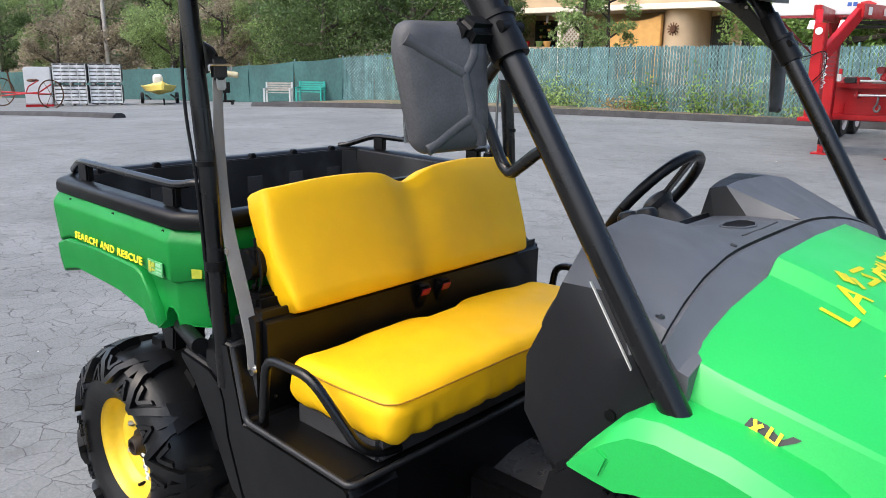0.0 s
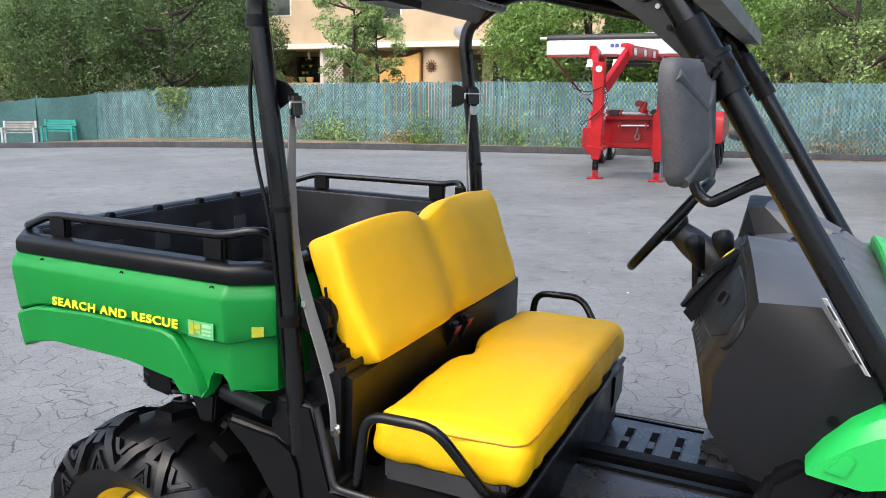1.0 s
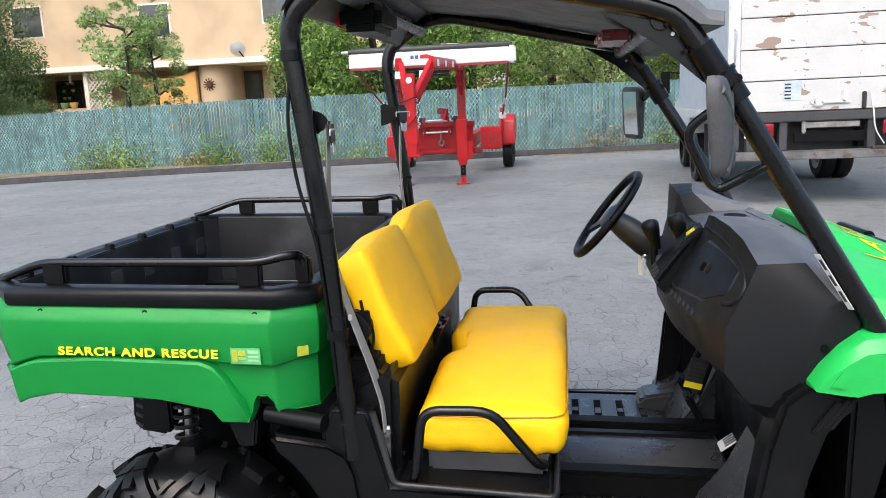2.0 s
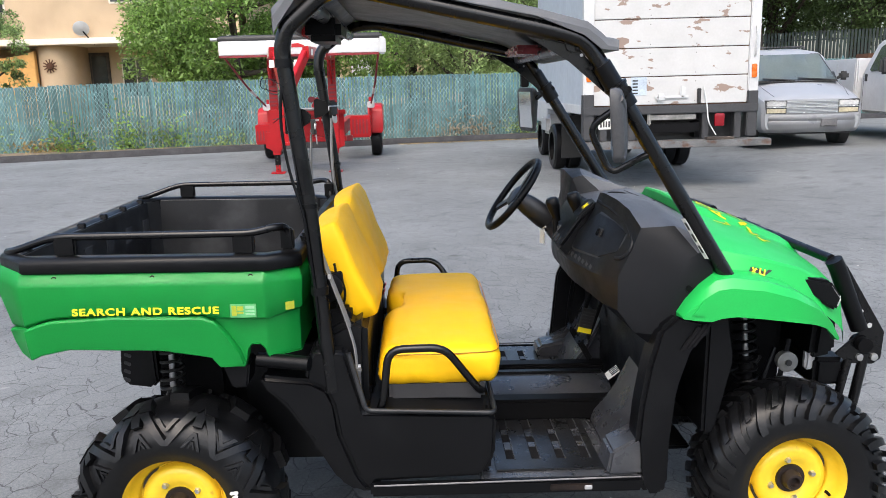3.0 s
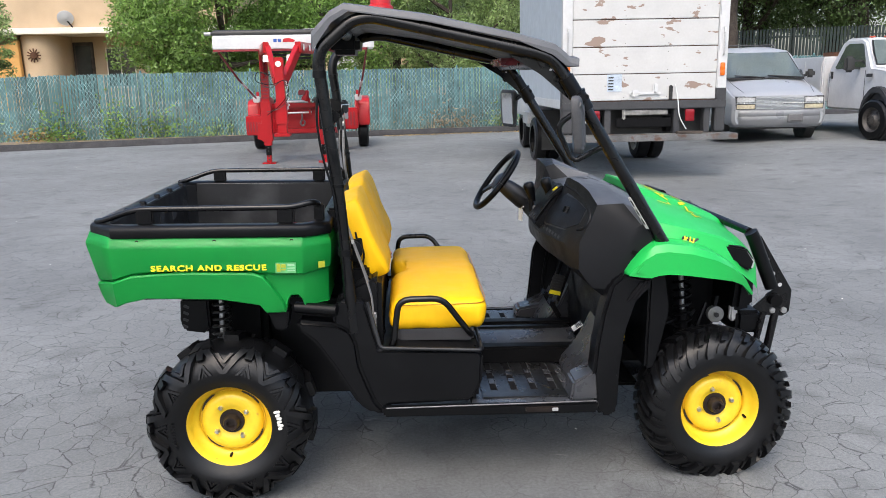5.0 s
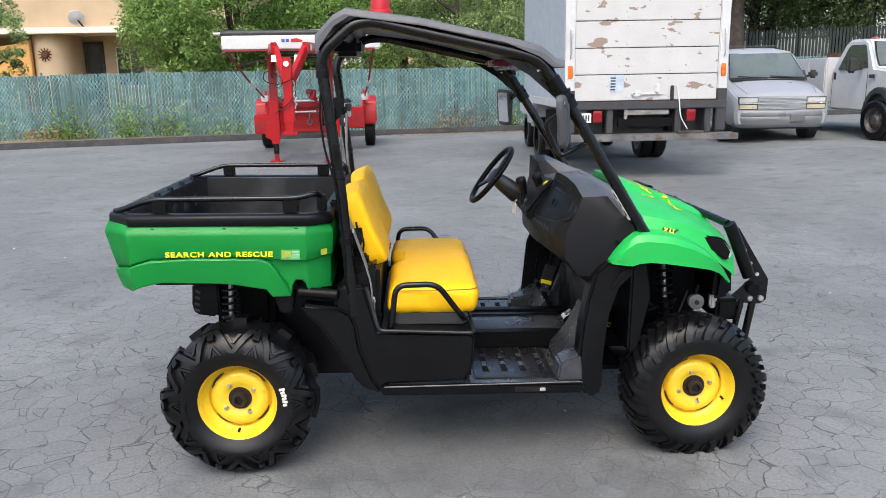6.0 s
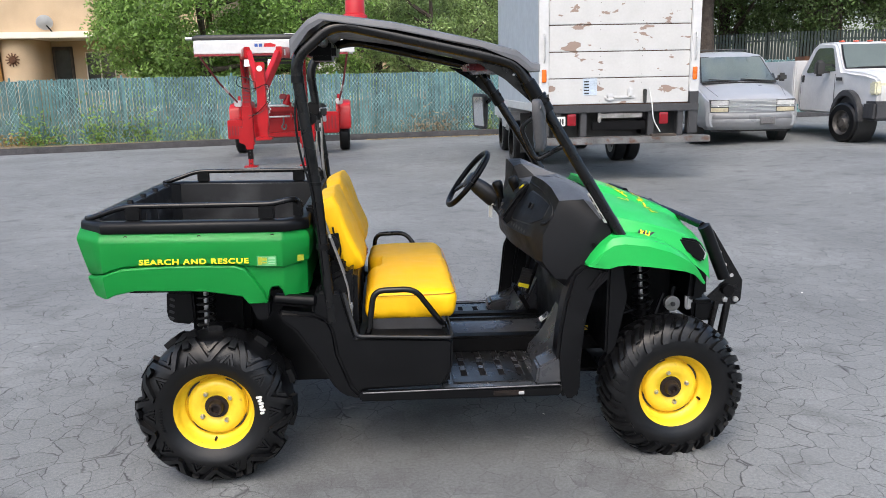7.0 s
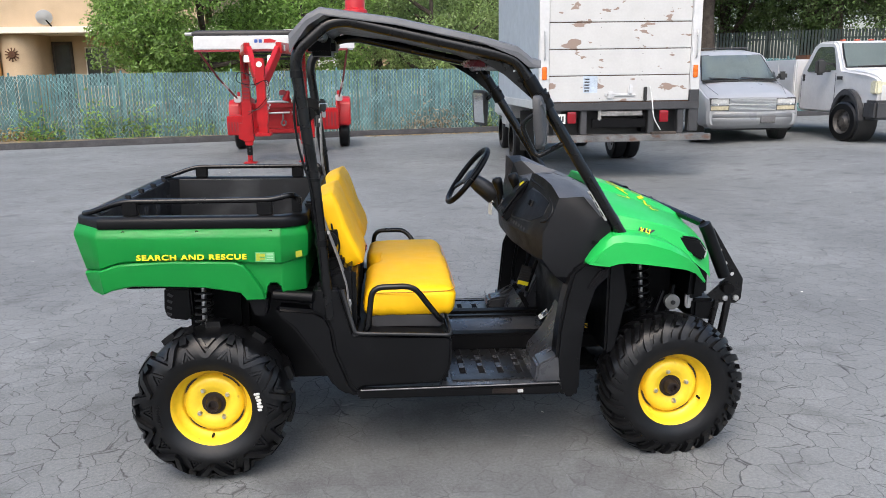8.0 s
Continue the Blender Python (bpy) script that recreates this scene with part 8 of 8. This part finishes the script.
def bench(name, m, material, label):
    b = thing(name, label, "bench", m, "benches by the fence")
    for i in range(3):
        part("seat_slat", boxed(-0.62, 0.62, -0.30 + i * 0.14, -0.19 + i * 0.14, 0.43, 0.46, 0.006), material, b)
    for i in range(4):
        part("back_slat", boxed(-0.62, 0.62, 0.13 + i * 0.02, 0.155 + i * 0.02, 0.52 + i * 0.1, 0.60 + i * 0.1, 0.006), material, b)
    for x in (-0.6, 0.6):
        part("end_frame", box(box(box(boxed(x - 0.04, x + 0.04, -0.3, -0.24, 0, 0.62, 0.01), x - 0.04, x + 0.04, 0.12, 0.18, 0, 0.5, 0.01), x - 0.04, x + 0.04, 0.14, 0.22, 0.45, 0.92, 0.01), x - 0.05, x + 0.05, -0.32, 0.18, 0.6, 0.65, 0.01), material if "teal" in label else white_paint, b)


def metal_crate(m, label):
    c = thing("metal_crate", label, "crate", m, "stacked metal crates")
    part("shell", boxed(-0.75, 0.75, -0.55, 0.55, 0.1, 1.02, 0.02), steel_rim, c)
    for x in (-0.55, 0.0, 0.55):
        part("skid", boxed(x - 0.06, x + 0.06, -0.55, 0.55, 0.0, 0.1), grey_wood, c)
    for i in range(4):
        for j in range(5):
            part("panel", boxed(-0.70 + i * 0.355, -0.38 + i * 0.355, -0.59, -0.55, 0.14 + j * 0.175, 0.26 + j * 0.175, 0.01), crate_grey, c)
    for x in (-0.72, -0.36, 0.0, 0.36, 0.72):
        part("upright", boxed(x - 0.02, x + 0.02, -0.60, -0.55, 0.1, 1.02), crate_grey, c)
    part("end_panel", boxed(0.75, 0.78, -0.45, 0.45, 0.2, 0.9, 0.01), grey_trim, c)


def boat():
    b = thing("boat", "small faded yellow boat with an outboard cover on a trailer", "boat", pose(-36.0, 18.6, lie(-36.0), 0, 0, -24) @ Matrix.Scale(0.95, 4))
    rows = []
    for i in range(10):
        s = i / 9
        x = -1.6 + 3.6 * s
        w = 0.85 * (1 - max(0, s - 0.35) ** 2.2 / 0.65 ** 2.2 * 0.92)
        k = 0.48 + 0.20 * s * s
        rows.append([(x, -w, k + 0.42), (x, -w * 0.82, k + 0.16), (x, 0, k + 0.22 * s * s - 0.05), (x, w * 0.82, k + 0.16), (x, w, k + 0.42), (x, w * 0.8, k + 0.45), (x, 0, k + 0.62), (x, -w * 0.8, k + 0.45)])
    part("hull", loft(bmesh.new(), rows), hull_yellow, b, "faded yellow hull and cover")
    part("gunwale", tubed([(-1.6, -0.86, 0.90), (0.0, -0.85, 0.94), (1.3, -0.45, 1.03), (2.0, 0, 1.10), (1.3, 0.45, 1.03), (0, 0.85, 0.94), (-1.6, 0.86, 0.90)], 0.035, 8, 0.3), hull_yellow, b)
    part("outboard_cover", padded(-1.45, -0.90, -0.26, 0.26, 0.95, 1.55, 0.18, None, 6, 6), white_paint, b, "white outboard cover")
    part("trailer_frame", box(boxed(-1.5, 2.4, -0.7, -0.62, 0.36, 0.44), -1.5, 2.4, 0.62, 0.7, 0.36, 0.44), dark_metal, b)
    for y in (-0.9, 0.9):
        road_wheel("wheel", b, pose(-0.6, y, 0.3, 0, 0, 0 if y < 0 else 180), 0.3, 0.09)
    part("prop_stand", tubed([(2.2, 0, 0.4), (2.3, 0, 0.0)], 0.04, 8), dark_metal, b)


def hay_rake():
    k = thing("hay_rake", "rusty red wheeled farm rake with tall iron wheels", "farm implement", pose(-37.2, 12.9, lie(-37.2), 0, 0, 15))
    for x in (-2.4, 1.2):
        w = part("iron_wheel", tubed([(x, 0.65 * math.cos(a), 0.66 + 0.65 * math.sin(a)) for a in (2 * math.pi * j / 24 for j in range(25))], 0.03, 6, 0.001, 1), rust, k)
        for a in range(6):
            part("spoke", tubed([(x, 0, 0.66), (x, 0.65 * math.cos(a * 1.05), 0.66 + 0.65 * math.sin(a * 1.05))], 0.014, 6), rust, w)
    part("axle", tubed([(-2.4, 0, 0.66), (1.2, 0, 0.66)], 0.04, 8), red_paint, k)
    part("draw_bar", tubed([(-0.6, 0, 0.66), (0.2, -0.4, 1.0), (0.6, -0.2, 1.25)], 0.03, 8), red_paint, k)
    part("lever", tubed([(-1.6, 0, 0.7), (-1.7, -0.1, 1.7)], 0.04, 8), rust, k)
    part("seat", padded(-0.2, 0.2, -0.2, 0.2, 1.2, 1.32, 0.05, None, 3, 3), rust, k)
    part("frame", tubed([(-2.0, -0.3, 0.5), (0.8, -0.3, 0.75), (1.0, 0.2, 1.1)], 0.035, 8), red_paint, k)


box_truck()
silver_van()
service_pickup()
red_trailer()
bench("bench", pose(-28.2, 20.3, lie(-28.2), 0, 0, 38), grey_wood, "weathered bench with pale end frames by the fence")
bench("bench", pose(-26.7, 21.0, lie(-26.7), 0, 0, 28), teal_paint, "teal painted slatted bench by the fence")
boat()
hay_rake()
for i in range(2):
    for j in range(2):
        metal_crate(pose(-38.0 + 0.55 * i, 15.0 + 1.5 * i, lie(-38) + 1.03 * j, 0, 0, 62), "dull metal crate stacked two high on the lot")
st = thing("wrapped_pallet", "white wrapped pallet leaning beside the crates", "pallet", pose(-38.6, 13.7, lie(-38.6), 0, 0, 60))
part("load", boxed(-0.6, 0.6, -0.4, 0.4, 0.12, 1.9, 0.05), white_paint, st)
part("pallet_base", boxed(-0.62, 0.62, -0.42, 0.42, 0, 0.12), red_paint, st)
gr = thing("cart", "small black wheeled cart with a pale roll on top", "cart", pose(-27.3, 16.9, lie(-27.3), 0, 0, 40))
part("frame", box(box(boxed(-0.35, 0.35, -0.2, 0.2, 0.12, 0.2, 0.02), -0.2, 0.2, -0.12, 0.12, 0.5, 0.95, 0.02), -0.05, 0.05, -0.05, 0.05, 0.2, 1.25, 0.02), dark_metal, gr)
part("roll", lathed([(-0.62, 0.0), (-0.62, 0.11), (0.50, 0.13), (0.56, 0.09), (0.56, 0)], 14, "x", pose(0.05, 0, 1.32, 0, 9, 0)), mat("pale_straw_roll", (0.50, 0.44, 0.28), 0.7, vary=0.25, grain=20), gr)
for x in (-0.3, 0.3):
    part("caster", lathed([(-0.03, 0.07), (0.03, 0.07), (0.03, 0)], 12, m=pose(x, 0, 0.07)), ink, gr)
